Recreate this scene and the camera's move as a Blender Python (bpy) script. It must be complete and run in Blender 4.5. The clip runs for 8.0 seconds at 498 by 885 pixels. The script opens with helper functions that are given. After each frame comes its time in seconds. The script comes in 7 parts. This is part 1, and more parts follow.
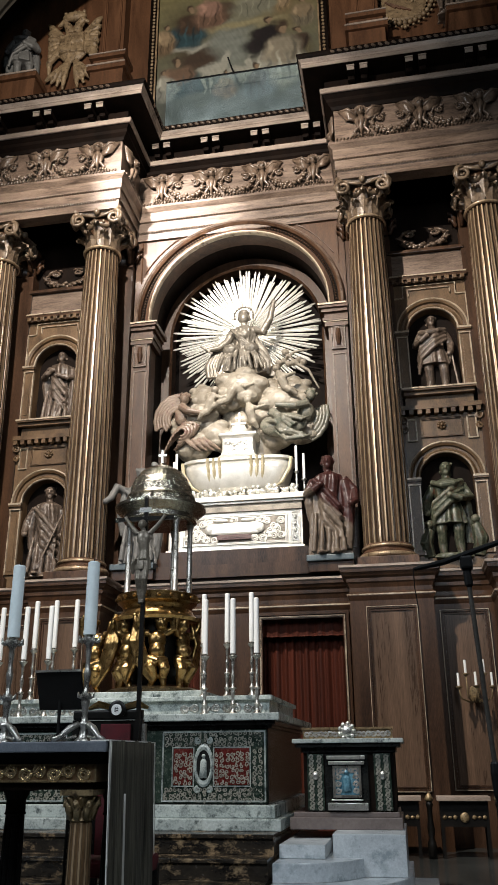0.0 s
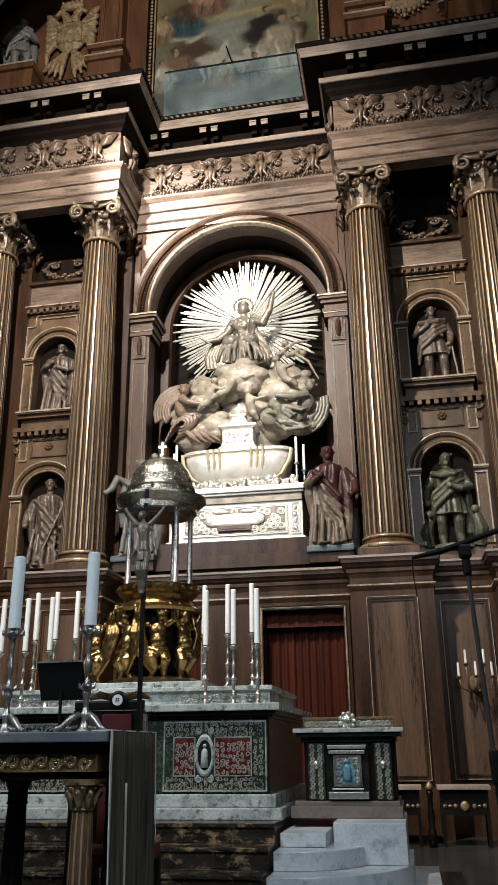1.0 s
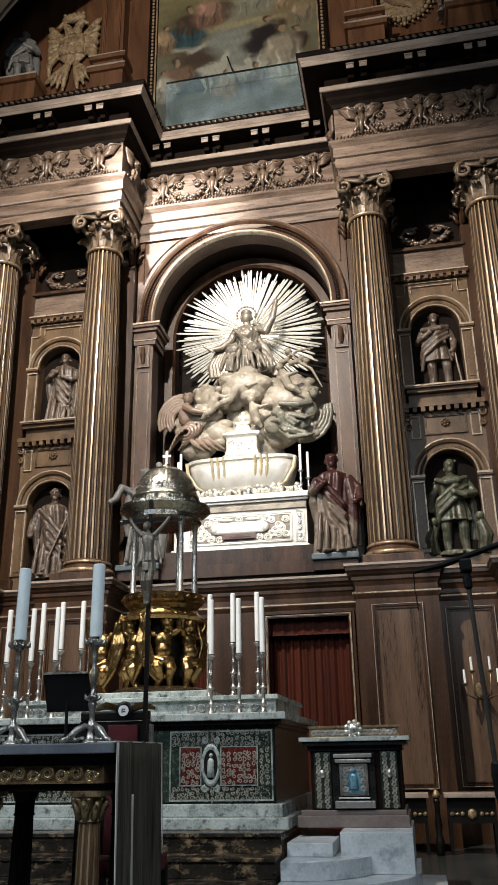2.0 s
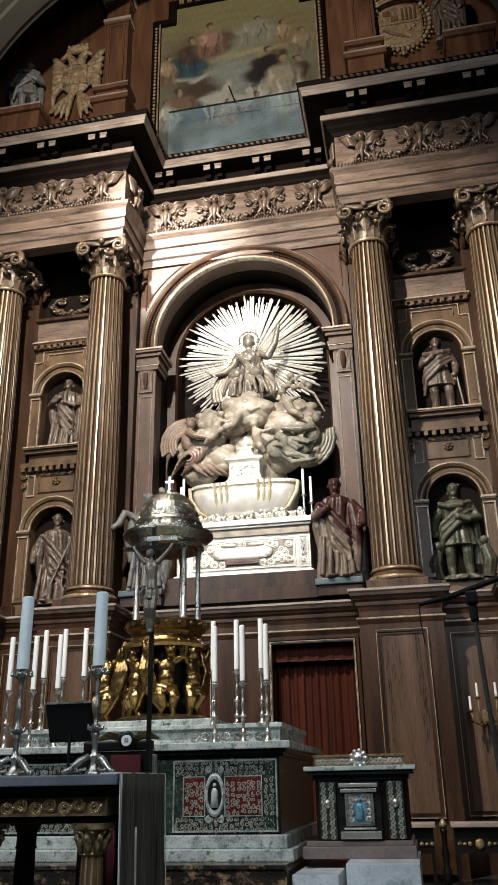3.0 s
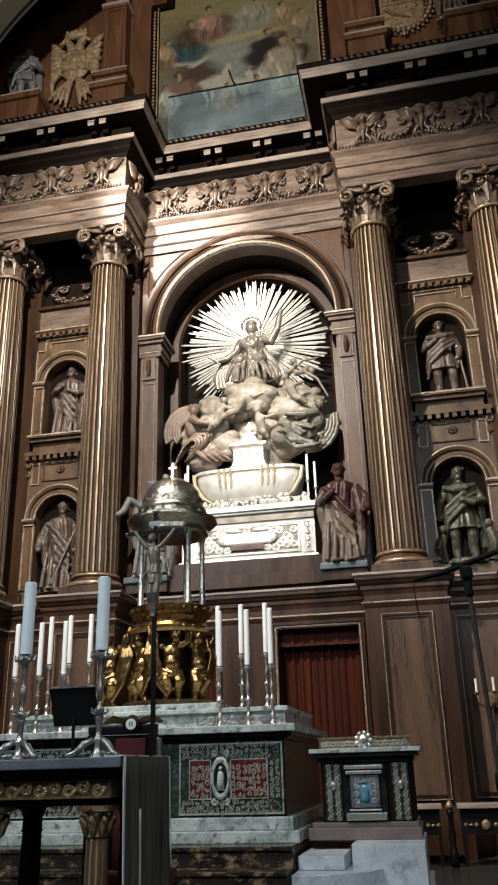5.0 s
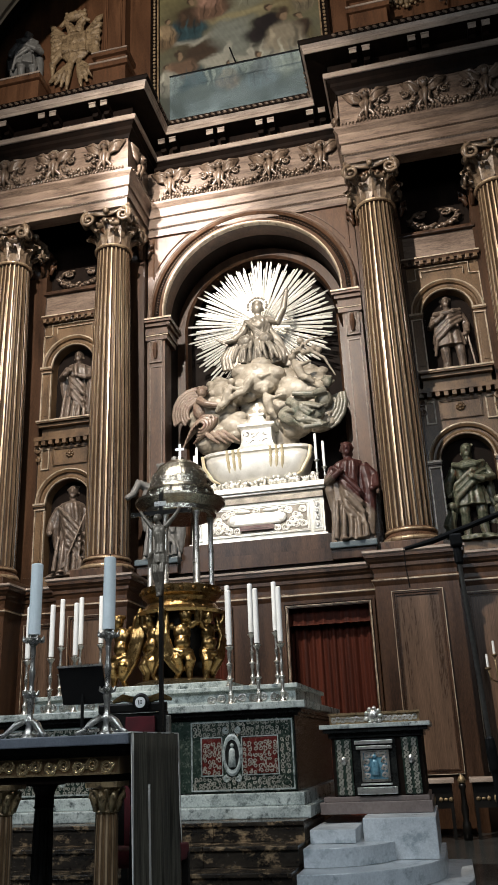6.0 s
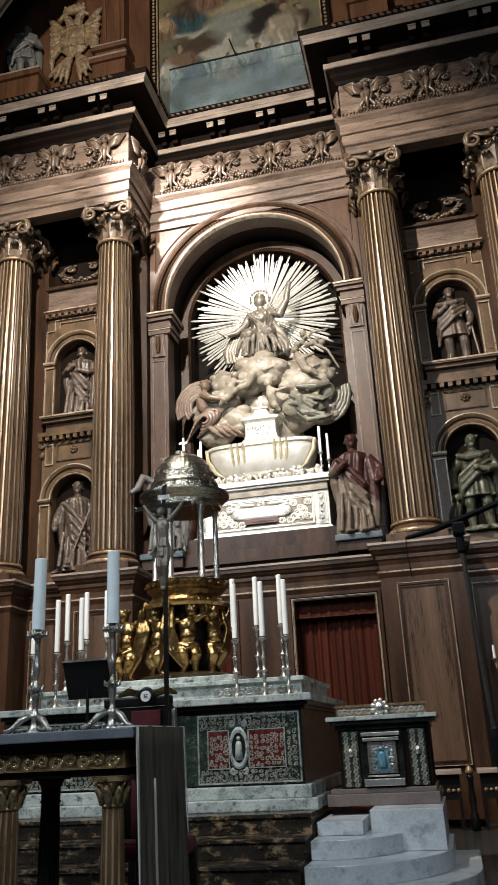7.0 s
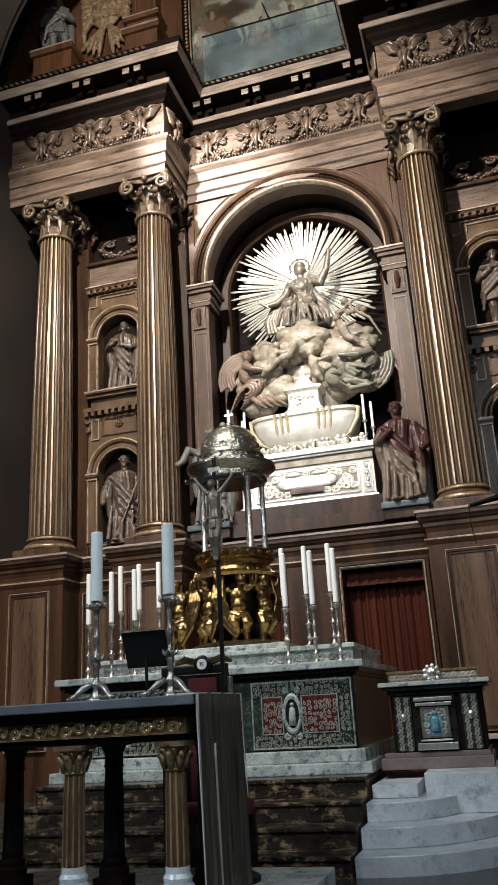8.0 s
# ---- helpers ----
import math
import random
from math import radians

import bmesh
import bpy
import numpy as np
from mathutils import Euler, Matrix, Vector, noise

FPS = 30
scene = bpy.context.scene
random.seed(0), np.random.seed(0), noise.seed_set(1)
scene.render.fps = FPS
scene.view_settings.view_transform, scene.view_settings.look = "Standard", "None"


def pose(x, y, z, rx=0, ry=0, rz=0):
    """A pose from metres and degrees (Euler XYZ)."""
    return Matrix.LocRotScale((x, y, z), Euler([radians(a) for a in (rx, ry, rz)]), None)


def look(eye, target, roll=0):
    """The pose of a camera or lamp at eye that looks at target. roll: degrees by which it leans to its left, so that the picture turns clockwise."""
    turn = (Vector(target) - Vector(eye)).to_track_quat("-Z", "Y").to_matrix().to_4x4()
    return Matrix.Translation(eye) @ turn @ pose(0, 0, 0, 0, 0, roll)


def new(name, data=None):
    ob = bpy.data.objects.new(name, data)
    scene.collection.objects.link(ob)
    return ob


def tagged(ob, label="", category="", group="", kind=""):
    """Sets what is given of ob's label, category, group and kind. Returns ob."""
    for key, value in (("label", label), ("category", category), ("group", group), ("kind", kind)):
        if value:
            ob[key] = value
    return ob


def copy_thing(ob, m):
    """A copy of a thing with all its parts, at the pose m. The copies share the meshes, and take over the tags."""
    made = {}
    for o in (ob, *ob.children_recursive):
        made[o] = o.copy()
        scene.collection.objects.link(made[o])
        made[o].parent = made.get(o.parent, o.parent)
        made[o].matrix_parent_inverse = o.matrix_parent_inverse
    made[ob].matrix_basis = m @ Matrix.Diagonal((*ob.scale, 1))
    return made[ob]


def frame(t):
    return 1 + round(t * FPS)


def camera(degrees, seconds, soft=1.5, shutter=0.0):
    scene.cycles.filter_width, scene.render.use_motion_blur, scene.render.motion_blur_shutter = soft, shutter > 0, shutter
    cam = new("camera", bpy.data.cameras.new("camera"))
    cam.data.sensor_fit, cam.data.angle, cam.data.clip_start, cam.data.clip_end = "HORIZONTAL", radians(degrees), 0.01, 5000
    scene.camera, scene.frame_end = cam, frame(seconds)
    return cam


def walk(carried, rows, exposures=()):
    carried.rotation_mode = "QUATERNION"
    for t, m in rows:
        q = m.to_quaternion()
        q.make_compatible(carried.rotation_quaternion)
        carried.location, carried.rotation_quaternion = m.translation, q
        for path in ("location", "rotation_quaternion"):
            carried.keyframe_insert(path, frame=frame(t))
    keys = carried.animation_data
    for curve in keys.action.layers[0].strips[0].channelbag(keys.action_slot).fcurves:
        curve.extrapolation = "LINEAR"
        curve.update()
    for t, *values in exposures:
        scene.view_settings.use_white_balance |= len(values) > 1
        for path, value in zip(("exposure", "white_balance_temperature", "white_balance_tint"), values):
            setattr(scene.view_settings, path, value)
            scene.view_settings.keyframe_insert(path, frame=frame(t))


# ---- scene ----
cam = camera(33.9, 8.0, shutter=0.5)
PATH = [
    (0, (2.55, 0.122, 1.393), (2.213, 1.957, 2.113), -0.4),
    (0.5, (2.545, 0.12, 1.39), (2.208, 1.955, 2.11), -0.7),
    (1, (2.553, 0.123, 1.388), (2.214, 1.966, 2.089), -0.6),
    (2.5, (2.565, 0.084, 1.413), (2.214, 1.909, 2.152), -1.1),
    (3, (2.562, 0.086, 1.42), (2.213, 1.899, 2.19), -1.1),
    (3.5, (2.57, 0.078, 1.419), (2.223, 1.882, 2.21), -1.2),
    (4, (2.574, 0.076, 1.417), (2.233, 1.877, 2.216), -1.4),
    (4.5, (2.577, 0.084, 1.411), (2.236, 1.885, 2.21), -1.5),
    (5, (2.588, 0.112, 1.402), (2.223, 1.933, 2.143), -1.6),
    (5.2, (2.607, 0.111, 1.392), (2.217, 1.932, 2.123), -1.9),
    (6.5, (2.642, 0.146, 1.377), (2.246, 1.981, 2.068), -2.5),
    (7, (2.646, 0.156, 1.376), (2.236, 1.989, 2.064), -2.9),
    (7.5, (2.642, 0.168, 1.375), (2.159, 1.995, 2.03), -3.7),
    (8, (2.606, 0.112, 1.375), (2.09, 1.941, 1.999), -3.3),
]
walk(cam, [(t, look(eye, target, roll)) for t, eye, target, roll in PATH])

# ---- light ----
world = bpy.data.worlds.new("world")
scene.world = world
world.use_nodes = True
world.node_tree.nodes["Background"].inputs[0].default_value = (0.55, 0.68, 0.85, 1)
world.node_tree.nodes["Background"].inputs[1].default_value = 0.002
scene.view_settings.exposure = -0.10


def spot(name, eye, target, watts, degrees, blend, colour, size=0.15):
    data = bpy.data.lights.new(name, "SPOT")
    data.energy, data.spot_size, data.spot_blend = watts, radians(degrees), blend
    data.color, data.shadow_soft_size = colour, size
    ob = new(name, data)
    ob.matrix_world = look(eye, target)
    return ob


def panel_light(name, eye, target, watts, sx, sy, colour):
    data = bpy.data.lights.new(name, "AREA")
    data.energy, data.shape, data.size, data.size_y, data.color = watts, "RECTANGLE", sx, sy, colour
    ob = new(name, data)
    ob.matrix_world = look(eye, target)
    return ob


WARM = (1.0, 0.90, 0.79)
NEUTRAL = (1.0, 0.965, 0.93)
COOL = (0.84, 0.92, 1.0)
# spots high on the chancel arch: the niche, the arch and entablature, the whole altarpiece, the attic
spot("glory_spot", (1.5, 5.0, 13.4), (0.0, 13.7, 9.0), 4700, 17, 0.45, NEUTRAL, 0.08)
spot("niche_spot", (1.2, 4.6, 12.6), (-0.05, 13.0, 6.1), 4300, 18, 0.5, NEUTRAL, 0.08)
spot("arch_spot", (-2.7, 6.6, 12.9), (-1.15, 12.9, 10.9), 14500, 26, 1.0, NEUTRAL, 0.08)
spot("retable_spot", (-1.5, 3.0, 13.0), (-0.4, 12.6, 6.2), 9600, 80, 0.5, WARM, 0.08)
spot("attic_spot", (-1.0, 3.0, 13.6), (-0.9, 13.0, 15.8), 3300, 74, 0.8, WARM, 0.2)
# cool daylight fill; the side openings it comes from are added, out of view
panel_light("side_fill_light", (-5.15, -0.6, 8.5), (0.4, 5.6, 1.2), 640, 3.4, 3.8, COOL)
panel_light("side_fill_light", (5.15, -1.2, 8.5), (1.0, 5.6, 1.2), 600, 3.4, 3.8, COOL)

# ---- materials ----
def mat(name):
    m = bpy.data.materials.new(name)
    m.use_nodes = True
    nt = m.node_tree
    return m, nt, nt.nodes["Principled BSDF"]


def ramp(nt, fac, stops):
    r = nt.nodes.new("ShaderNodeValToRGB")
    while len(r.color_ramp.elements) < len(stops):
        r.color_ramp.elements.new(0.5)
    for e, (p, c) in zip(r.color_ramp.elements, stops):
        e.position, e.color = p, (*c, 1)
    nt.links.new(fac, r.inputs[0])
    return r.outputs[0]


def coords(nt, scale=(1, 1, 1), generated=False):
    g = nt.nodes.new("ShaderNodeNewGeometry") if not generated else nt.nodes.new("ShaderNodeTexCoord")
    mp = nt.nodes.new("ShaderNodeMapping")
    nt.links.new(g.outputs["Position" if not generated else "Object"], mp.inputs[0])
    mp.inputs["Scale"].default_value = scale
    return mp.outputs[0]


def noise_tex(nt, vec, scale, detail=6, rough=0.6, distort=0.0):
    n = nt.nodes.new("ShaderNodeTexNoise")
    n.inputs["Scale"].default_value, n.inputs["Detail"].default_value = scale, detail
    n.inputs["Roughness"].default_value, n.inputs["Distortion"].default_value = rough, distort
    nt.links.new(vec, n.inputs["Vector"])
    return n.outputs[0]


def mixc(nt, fac, a, b, mode="MIX"):
    m = nt.nodes.new("ShaderNodeMix")
    m.data_type, m.blend_type = "RGBA", mode
    for sock, v in ((m.inputs[0], fac), (m.inputs[6], a), (m.inputs[7], b)):
        if isinstance(v, (int, float)):
            sock.default_value = v
        elif isinstance(v, tuple):
            sock.default_value = (*v, 1)
        else:
            nt.links.new(v, sock)
    return m.outputs[2]


def bump(nt, bs, height, strength, dist=0.01):
    b = nt.nodes.new("ShaderNodeBump")
    b.inputs["Strength"].default_value, b.inputs["Distance"].default_value = strength, dist
    nt.links.new(height, b.inputs["Height"])
    nt.links.new(b.outputs[0], bs.inputs["Normal"])


def surface(name, dark, light, scale=(3, 3, 3), rough=(0.4, 0.6), metal=0.0, grain=40, bumps=0.2, dist=0.006, stain=None, spec=0.5, lit_edge=None, tight=0.18):
    """Two-scale noise: broad tone from dark to light, fine grain in roughness and relief, stain colour in patches,
    lighter colour on sharp convex edges as painted highlights.
    """
    m, nt, bs = mat(name)
    v = coords(nt, scale)
    broad = noise_tex(nt, v, 1.0, 5, 0.6, 0.6)
    fine = noise_tex(nt, v, grain, 4, 0.65)
    mid = mixc(nt, 0.45, broad, fine)
    col = ramp(nt, mid, [(0.5 - tight, dark), (0.5 + tight, light)])
    if stain:
        patch = ramp(nt, noise_tex(nt, v, 2.7, 7, 0.7), [(0.52, (0, 0, 0)), (0.66, (1, 1, 1))])
        col = mixc(nt, patch, col, stain)
    if lit_edge:
        edge = nt.nodes.new("ShaderNodeNewGeometry").outputs["Pointiness"]
        col = mixc(nt, ramp(nt, edge, [(0.505, (0, 0, 0)), (0.56, (1, 1, 1))]), col, lit_edge)
    nt.links.new(col, bs.inputs["Base Color"])
    mr = nt.nodes.new("ShaderNodeMapRange")
    mr.inputs[3].default_value, mr.inputs[4].default_value = rough
    nt.links.new(mid, mr.inputs[0])
    nt.links.new(mr.outputs[0], bs.inputs["Roughness"])
    bs.inputs["Metallic"].default_value = metal
    bs.inputs["Specular IOR Level"].default_value = spec
    bump(nt, bs, fine, bumps, dist)
    return m


WALNUT = surface("walnut", (0.009, 0.0038, 0.0018), (0.078, 0.039, 0.0205), (4, 4, 0.4), (0.22, 0.45), 0, 34, 0.3, 0.004, None, 0.35, None, 0.13)
# near-black for dark wood, and for shade in recesses and under cornices
WALNUT_DARK_SHADE = surface("dark_shade_walnut", (0.0018, 0.001, 0.0006), (0.0105, 0.0055, 0.0033), (6, 6, 0.7), (0.5, 0.75), 0, 30, 0.2, 0.004, None, 0.08, None, 0.14)
MID_WOOD = surface("brown_walnut", (0.013, 0.0055, 0.0028), (0.125, 0.066, 0.037), (4, 4, 0.6), (0.26, 0.48), 0, 28, 0.3, 0.004, None, 0.35, None, 0.14)
COLUMN_WOOD = surface("column_wood", (0.022, 0.012, 0.006), (0.125, 0.078, 0.044), (5, 5, 0.5), (0.2, 0.38), 0.15, 26, 0.15, 0.003, None, 0.45, None, 0.15)
# gilding, lightened so that the fillets hold their highlights in the colour
FILLET_LIT_GILT = surface("lit_gilt_fillet", (0.17, 0.112, 0.066), (0.60, 0.45, 0.29), (7, 7, 0.6), (0.24, 0.42), 0.5, 24, 0.15, 0.003, (0.11, 0.07, 0.038))
# gilt and pale edges, lightened in colour to stand in for caught light
EDGE_LIT_GILT = surface("lit_pale_edge", (0.22, 0.165, 0.11), (0.60, 0.50, 0.375), (5, 5, 5), (0.25, 0.45), 0.2, 20, 0.2, 0.003, (0.11, 0.075, 0.047))
CAPITAL_WOOD = surface("capital_wood", (0.026, 0.016, 0.0095), (0.21, 0.150, 0.098), (9, 9, 9), (0.26, 0.46), 0.08, 14, 0.4, 0.006, None, 0.5, None, 0.13)
# pale wood, also put on ledges and front edges as caught light
PALE_LIT_WOOD = surface("pale_lit_walnut", (0.13, 0.098, 0.076), (0.43, 0.35, 0.29), (1.4, 5, 6), (0.28, 0.5), 0, 26, 0.2, 0.004, None, 0.5, None, 0.15)
ENTAB_WOOD = surface("worn_walnut", (0.034, 0.020, 0.0135), (0.235, 0.170, 0.128), (1.0, 4, 7), (0.24, 0.46), 0, 26, 0.3, 0.004, (0.045, 0.028, 0.019), 0.5, None, 0.15)
CARVED_WOOD = surface("carved_frieze_wood", (0.026, 0.016, 0.010), (0.185, 0.130, 0.092), (8, 8, 8), (0.22, 0.42), 0.05, 14, 0.4, 0.005, None, 0.6, None, 0.15)
OCHRE_WOOD = surface("ochre_walnut", (0.030, 0.016, 0.0075), (0.165, 0.100, 0.050), (4, 4, 1.2), (0.28, 0.5), 0, 26, 0.3, 0.004, None, 0.45, None, 0.15)
ORANGE_WOOD = surface("orange_wood", (0.030, 0.012, 0.0055), (0.175, 0.082, 0.040), (5, 5, 0.6), (0.36, 0.58), 0, 26, 0.2, 0.004, None, 0.4, None, 0.16)
GILT_WOOD = surface("gilded_wood", (0.07, 0.043, 0.018), (0.40, 0.30, 0.165), (12, 12, 12), (0.28, 0.5), 0.45, 20, 0.4, 0.006, (0.03, 0.018, 0.009))
TAN_GILT = surface("dull_tan_gilding", (0.10, 0.064, 0.033), (0.44, 0.315, 0.18), (6, 6, 6), (0.42, 0.62), 0.1, 18, 0.4, 0.006, (0.06, 0.037, 0.02))
GOLD = surface("gold", (0.14, 0.078, 0.022), (0.55, 0.37, 0.16), (8, 8, 8), (0.2, 0.4), 1.0, 12, 0.2, 0.006, (0.05, 0.028, 0.009))
BRONZE = surface("bronze", (0.040, 0.028, 0.015), (0.25, 0.19, 0.11), (9, 9, 9), (0.18, 0.4), 0.9, 18, 0.35, 0.006)
SILVER = surface("silver", (0.55, 0.55, 0.52), (0.9, 0.89, 0.85), (8, 8, 8), (0.18, 0.4), 0.9, 18, 0.3, 0.005)
OLD_SILVER = surface("tarnished_silver", (0.17, 0.16, 0.14), (0.66, 0.65, 0.61), (9, 9, 9), (0.18, 0.4), 0.85, 16, 0.35, 0.006)
SILVER_WHITE = surface("white_silver", (0.52, 0.50, 0.44), (0.80, 0.775, 0.71), (6, 6, 6), (0.22, 0.42), 0.5, 18, 0.3, 0.004)
CLOUD = surface("painted_plaster", (0.20, 0.168, 0.126), (0.41, 0.362, 0.286), (1.6, 1.6, 1.6), (0.35, 0.55), 0.05, 8, 0.2, 0.006)
# brown and green figures get painted highlights on their convex edges
STATUE_WOOD = surface("carved_walnut", (0.012, 0.008, 0.0055), (0.135, 0.098, 0.074), (7, 7, 5), (0.24, 0.45), 0, 18, 0.45, 0.006, None, 0.5, (0.26, 0.20, 0.155), 0.16)
STATUE_GREEN = surface("greenish_polychrome", (0.010, 0.014, 0.0085), (0.092, 0.105, 0.070), (6, 6, 3), (0.26, 0.46), 0, 18, 0.45, 0.006, (0.075, 0.034, 0.018), 0.5, (0.22, 0.22, 0.155))
STATUE_RED = surface("red_brown_polychrome", (0.05, 0.020, 0.018), (0.17, 0.105, 0.09), (4, 4, 3), (0.3, 0.5), 0, 18, 0.4, 0.006, (0.09, 0.028, 0.026))
GREY_FIG = surface("grey_plaster", (0.08, 0.08, 0.077), (0.20, 0.197, 0.186), (6, 6, 4), (0.4, 0.6), 0, 18, 0.3, 0.005)
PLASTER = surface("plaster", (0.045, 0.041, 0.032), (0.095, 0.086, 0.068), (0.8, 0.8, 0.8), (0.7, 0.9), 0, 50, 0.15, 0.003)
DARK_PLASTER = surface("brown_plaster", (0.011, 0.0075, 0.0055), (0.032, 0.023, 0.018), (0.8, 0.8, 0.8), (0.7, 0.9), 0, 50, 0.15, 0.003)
WHITE_MARBLE = surface("white_marble", (0.36, 0.405, 0.44), (0.64, 0.69, 0.72), (3, 3, 3), (0.2, 0.4), 0, 20, 0.08, 0.002, (0.27, 0.32, 0.35))
GREY_MARBLE = surface("grey_green_marble", (0.14, 0.172, 0.166), (0.54, 0.60, 0.58), (5, 5, 5), (0.18, 0.38), 0, 14, 0.06, 0.002, (0.05, 0.066, 0.066))
BLACK_MARBLE = surface("black_marble", (0.004, 0.0045, 0.0045), (0.020, 0.022, 0.021), (4, 4, 4), (0.15, 0.3), 0, 14, 0.05, 0.002, None, 0.4)
GREEN_MARBLE = surface("green_jasper", (0.004, 0.010, 0.007), (0.030, 0.048, 0.038), (12, 12, 12), (0.15, 0.35), 0, 8, 0.1, 0.002, (0.10, 0.115, 0.095))
RED_MARBLE = surface("red_jasper", (0.03, 0.003, 0.003), (0.115, 0.018, 0.015), (14, 14, 14), (0.15, 0.35), 0, 8, 0.1, 0.002, (0.14, 0.075, 0.06))
BRECCIA = surface("dark_breccia", (0.004, 0.004, 0.004), (0.04, 0.032, 0.024), (3, 3, 5), (0.15, 0.35), 0, 5, 0.05, 0.002, (0.32, 0.225, 0.13))
FLOOR = surface("dark_polished_floor", (0.012, 0.014, 0.014), (0.05, 0.055, 0.054), (1.5, 1.5, 1.5), (0.1, 0.28), 0, 20, 0.03, 0.002)
WAX = surface("white_wax", (0.74, 0.75, 0.73), (0.86, 0.87, 0.85), (5, 5, 5), (0.4, 0.55), 0, 10, 0.05, 0.002)
IRON = surface("black_iron", (0.002, 0.002, 0.002), (0.008, 0.008, 0.008), (8, 8, 8), (0.45, 0.65), 0.0, 30, 0.1, 0.002, None, 0.2)
CLOTH = surface("white_linen", (0.50, 0.50, 0.47), (0.68, 0.68, 0.64), (8, 8, 3), (0.8, 0.95), 0, 60, 0.2, 0.002)
CLOTH_GREEN = surface("olive_brocade", (0.006, 0.0055, 0.004), (0.115, 0.108, 0.082), (24, 24, 0.45), (0.6, 0.9), 0, 7, 0.3, 0.003, (0.006, 0.0055, 0.004), 0.3, None, 0.13)
BLUE_WAX = surface("bluish_wax", (0.66, 0.755, 0.775), (0.78, 0.865, 0.885), (5, 5, 5), (0.35, 0.5), 0, 10, 0.05, 0.002)
VELVET = surface("red_velvet", (0.03, 0.0015, 0.003), (0.12, 0.006, 0.012), (8, 8, 8), (0.75, 0.95), 0, 60, 0.2, 0.002)
CURTAIN = surface("russet_velvet", (0.012, 0.0022, 0.0008), (0.085, 0.016, 0.006), (9, 9, 0.4), (0.6, 0.85), 0, 30, 0.2, 0.003, None, 0.2)
BLUE_ENAMEL = surface("blue_enamel", (0.03, 0.10, 0.16), (0.20, 0.42, 0.52), (16, 16, 16), (0.15, 0.3), 0.2, 6, 0.2, 0.003)
# near-black for black things, and for shade put into colour
BLACK_AND_SHADE = surface("black_and_shade", (0.002, 0.0018, 0.0015), (0.008, 0.007, 0.006), (5, 5, 5), (0.3, 0.5), 0, 30, 0.05, 0.002, None, 0.25)


# ---- shape helpers ----
def part(name, bm, material, parent=None, label="", smooth=False):
    me = bpy.data.meshes.new(name)
    bm.normal_update()
    if smooth:
        for f in bm.faces:
            f.smooth = True
    bm.to_mesh(me)
    bm.free()
    me.materials.append(material)
    ob = new(name, me)
    if parent:
        ob.parent = parent
    if label:
        tagged(ob, label)
    return ob


def share(name, ob, parent, m):
    """Another object on ob's mesh, at the local pose m."""
    o = new(name, ob.data)
    o.parent = parent
    o.matrix_basis = m
    return o


def thing(name, label, category, group="", kind="", at=(0, 0, 0)):
    ob = tagged(new(name), label, category, group, kind)
    ob.location = at
    return ob


def box(bm, x0, x1, y0, y1, z0, z1, bev=0.0):
    vs = [bm.verts.new((x, y, z)) for z in (z0, z1) for y in (y0, y1) for x in (x0, x1)]
    fs = [bm.faces.new([vs[i] for i in q]) for q in ((0, 2, 3, 1), (4, 5, 7, 6), (0, 1, 5, 4), (2, 6, 7, 3), (0, 4, 6, 2), (1, 3, 7, 5))]
    if bev:
        bmesh.ops.bevel(bm, geom=list({e for f in fs for e in f.edges}), offset=bev, segments=2, affect="EDGES", profile=0.6)
    return bm


def boxes(*args, bev=0.0):
    bm = bmesh.new()
    for a in args:
        box(bm, *a, bev=bev)
    return bm


def lathe(profile, cx=0.0, cy=0.0, seg=24, bm=None, radial=None, z0=0.0, a0=0.0, a1=360.0):
    """Turns (radius, z) round the vertical; radial(angle, r) may shape the section."""
    bm = bm or bmesh.new()
    full = abs(a1 - a0) > 359.9
    n = seg if full else seg + 1
    rings = []
    for r, z in profile:
        ring = []
        for i in range(n):
            a = radians(a0 + (a1 - a0) * i / seg)
            rr = radial(a, r) if radial else r
            ring.append(bm.verts.new((cx + rr * math.cos(a), cy + rr * math.sin(a), z0 + z)))
        rings.append(ring)
    for lo, hi in zip(rings, rings[1:]):
        for i in range(n if full else n - 1):
            j = (i + 1) % n
            bm.faces.new((lo[i], lo[j], hi[j], hi[i]))
    if full:
        if profile[0][0] > 1e-4:
            bm.faces.new(rings[0][::-1])
        if profile[-1][0] > 1e-4:
            bm.faces.new(rings[-1])
    return bm


def sweep(path, profile, bm=None, caps=True):
    """Runs a moulding along a plan path of (x, y), the outside to the right of the way; profile of (out, z), from bottom to top."""
    bm = bm or bmesh.new()
    pts = [Vector(p) for p in path]
    dirs = [(b - a).normalized() for a, b in zip(pts, pts[1:])]
    rings = []
    for i, p in enumerate(pts):
        d0, d1 = dirs[max(i - 1, 0)], dirs[min(i, len(dirs) - 1)]
        n0, n1 = Vector((d0.y, -d0.x)), Vector((d1.y, -d1.x))
        m = (n0 + n1).normalized()
        k = 1 / max(m.dot(n0), 0.2)
        rings.append([bm.verts.new((p.x + m.x * o * k, p.y + m.y * o * k, z)) for o, z in profile])
    for a, b in zip(rings, rings[1:]):
        for i in range(len(profile) - 1):
            bm.faces.new((a[i], b[i], b[i + 1], a[i + 1]))
    return bm


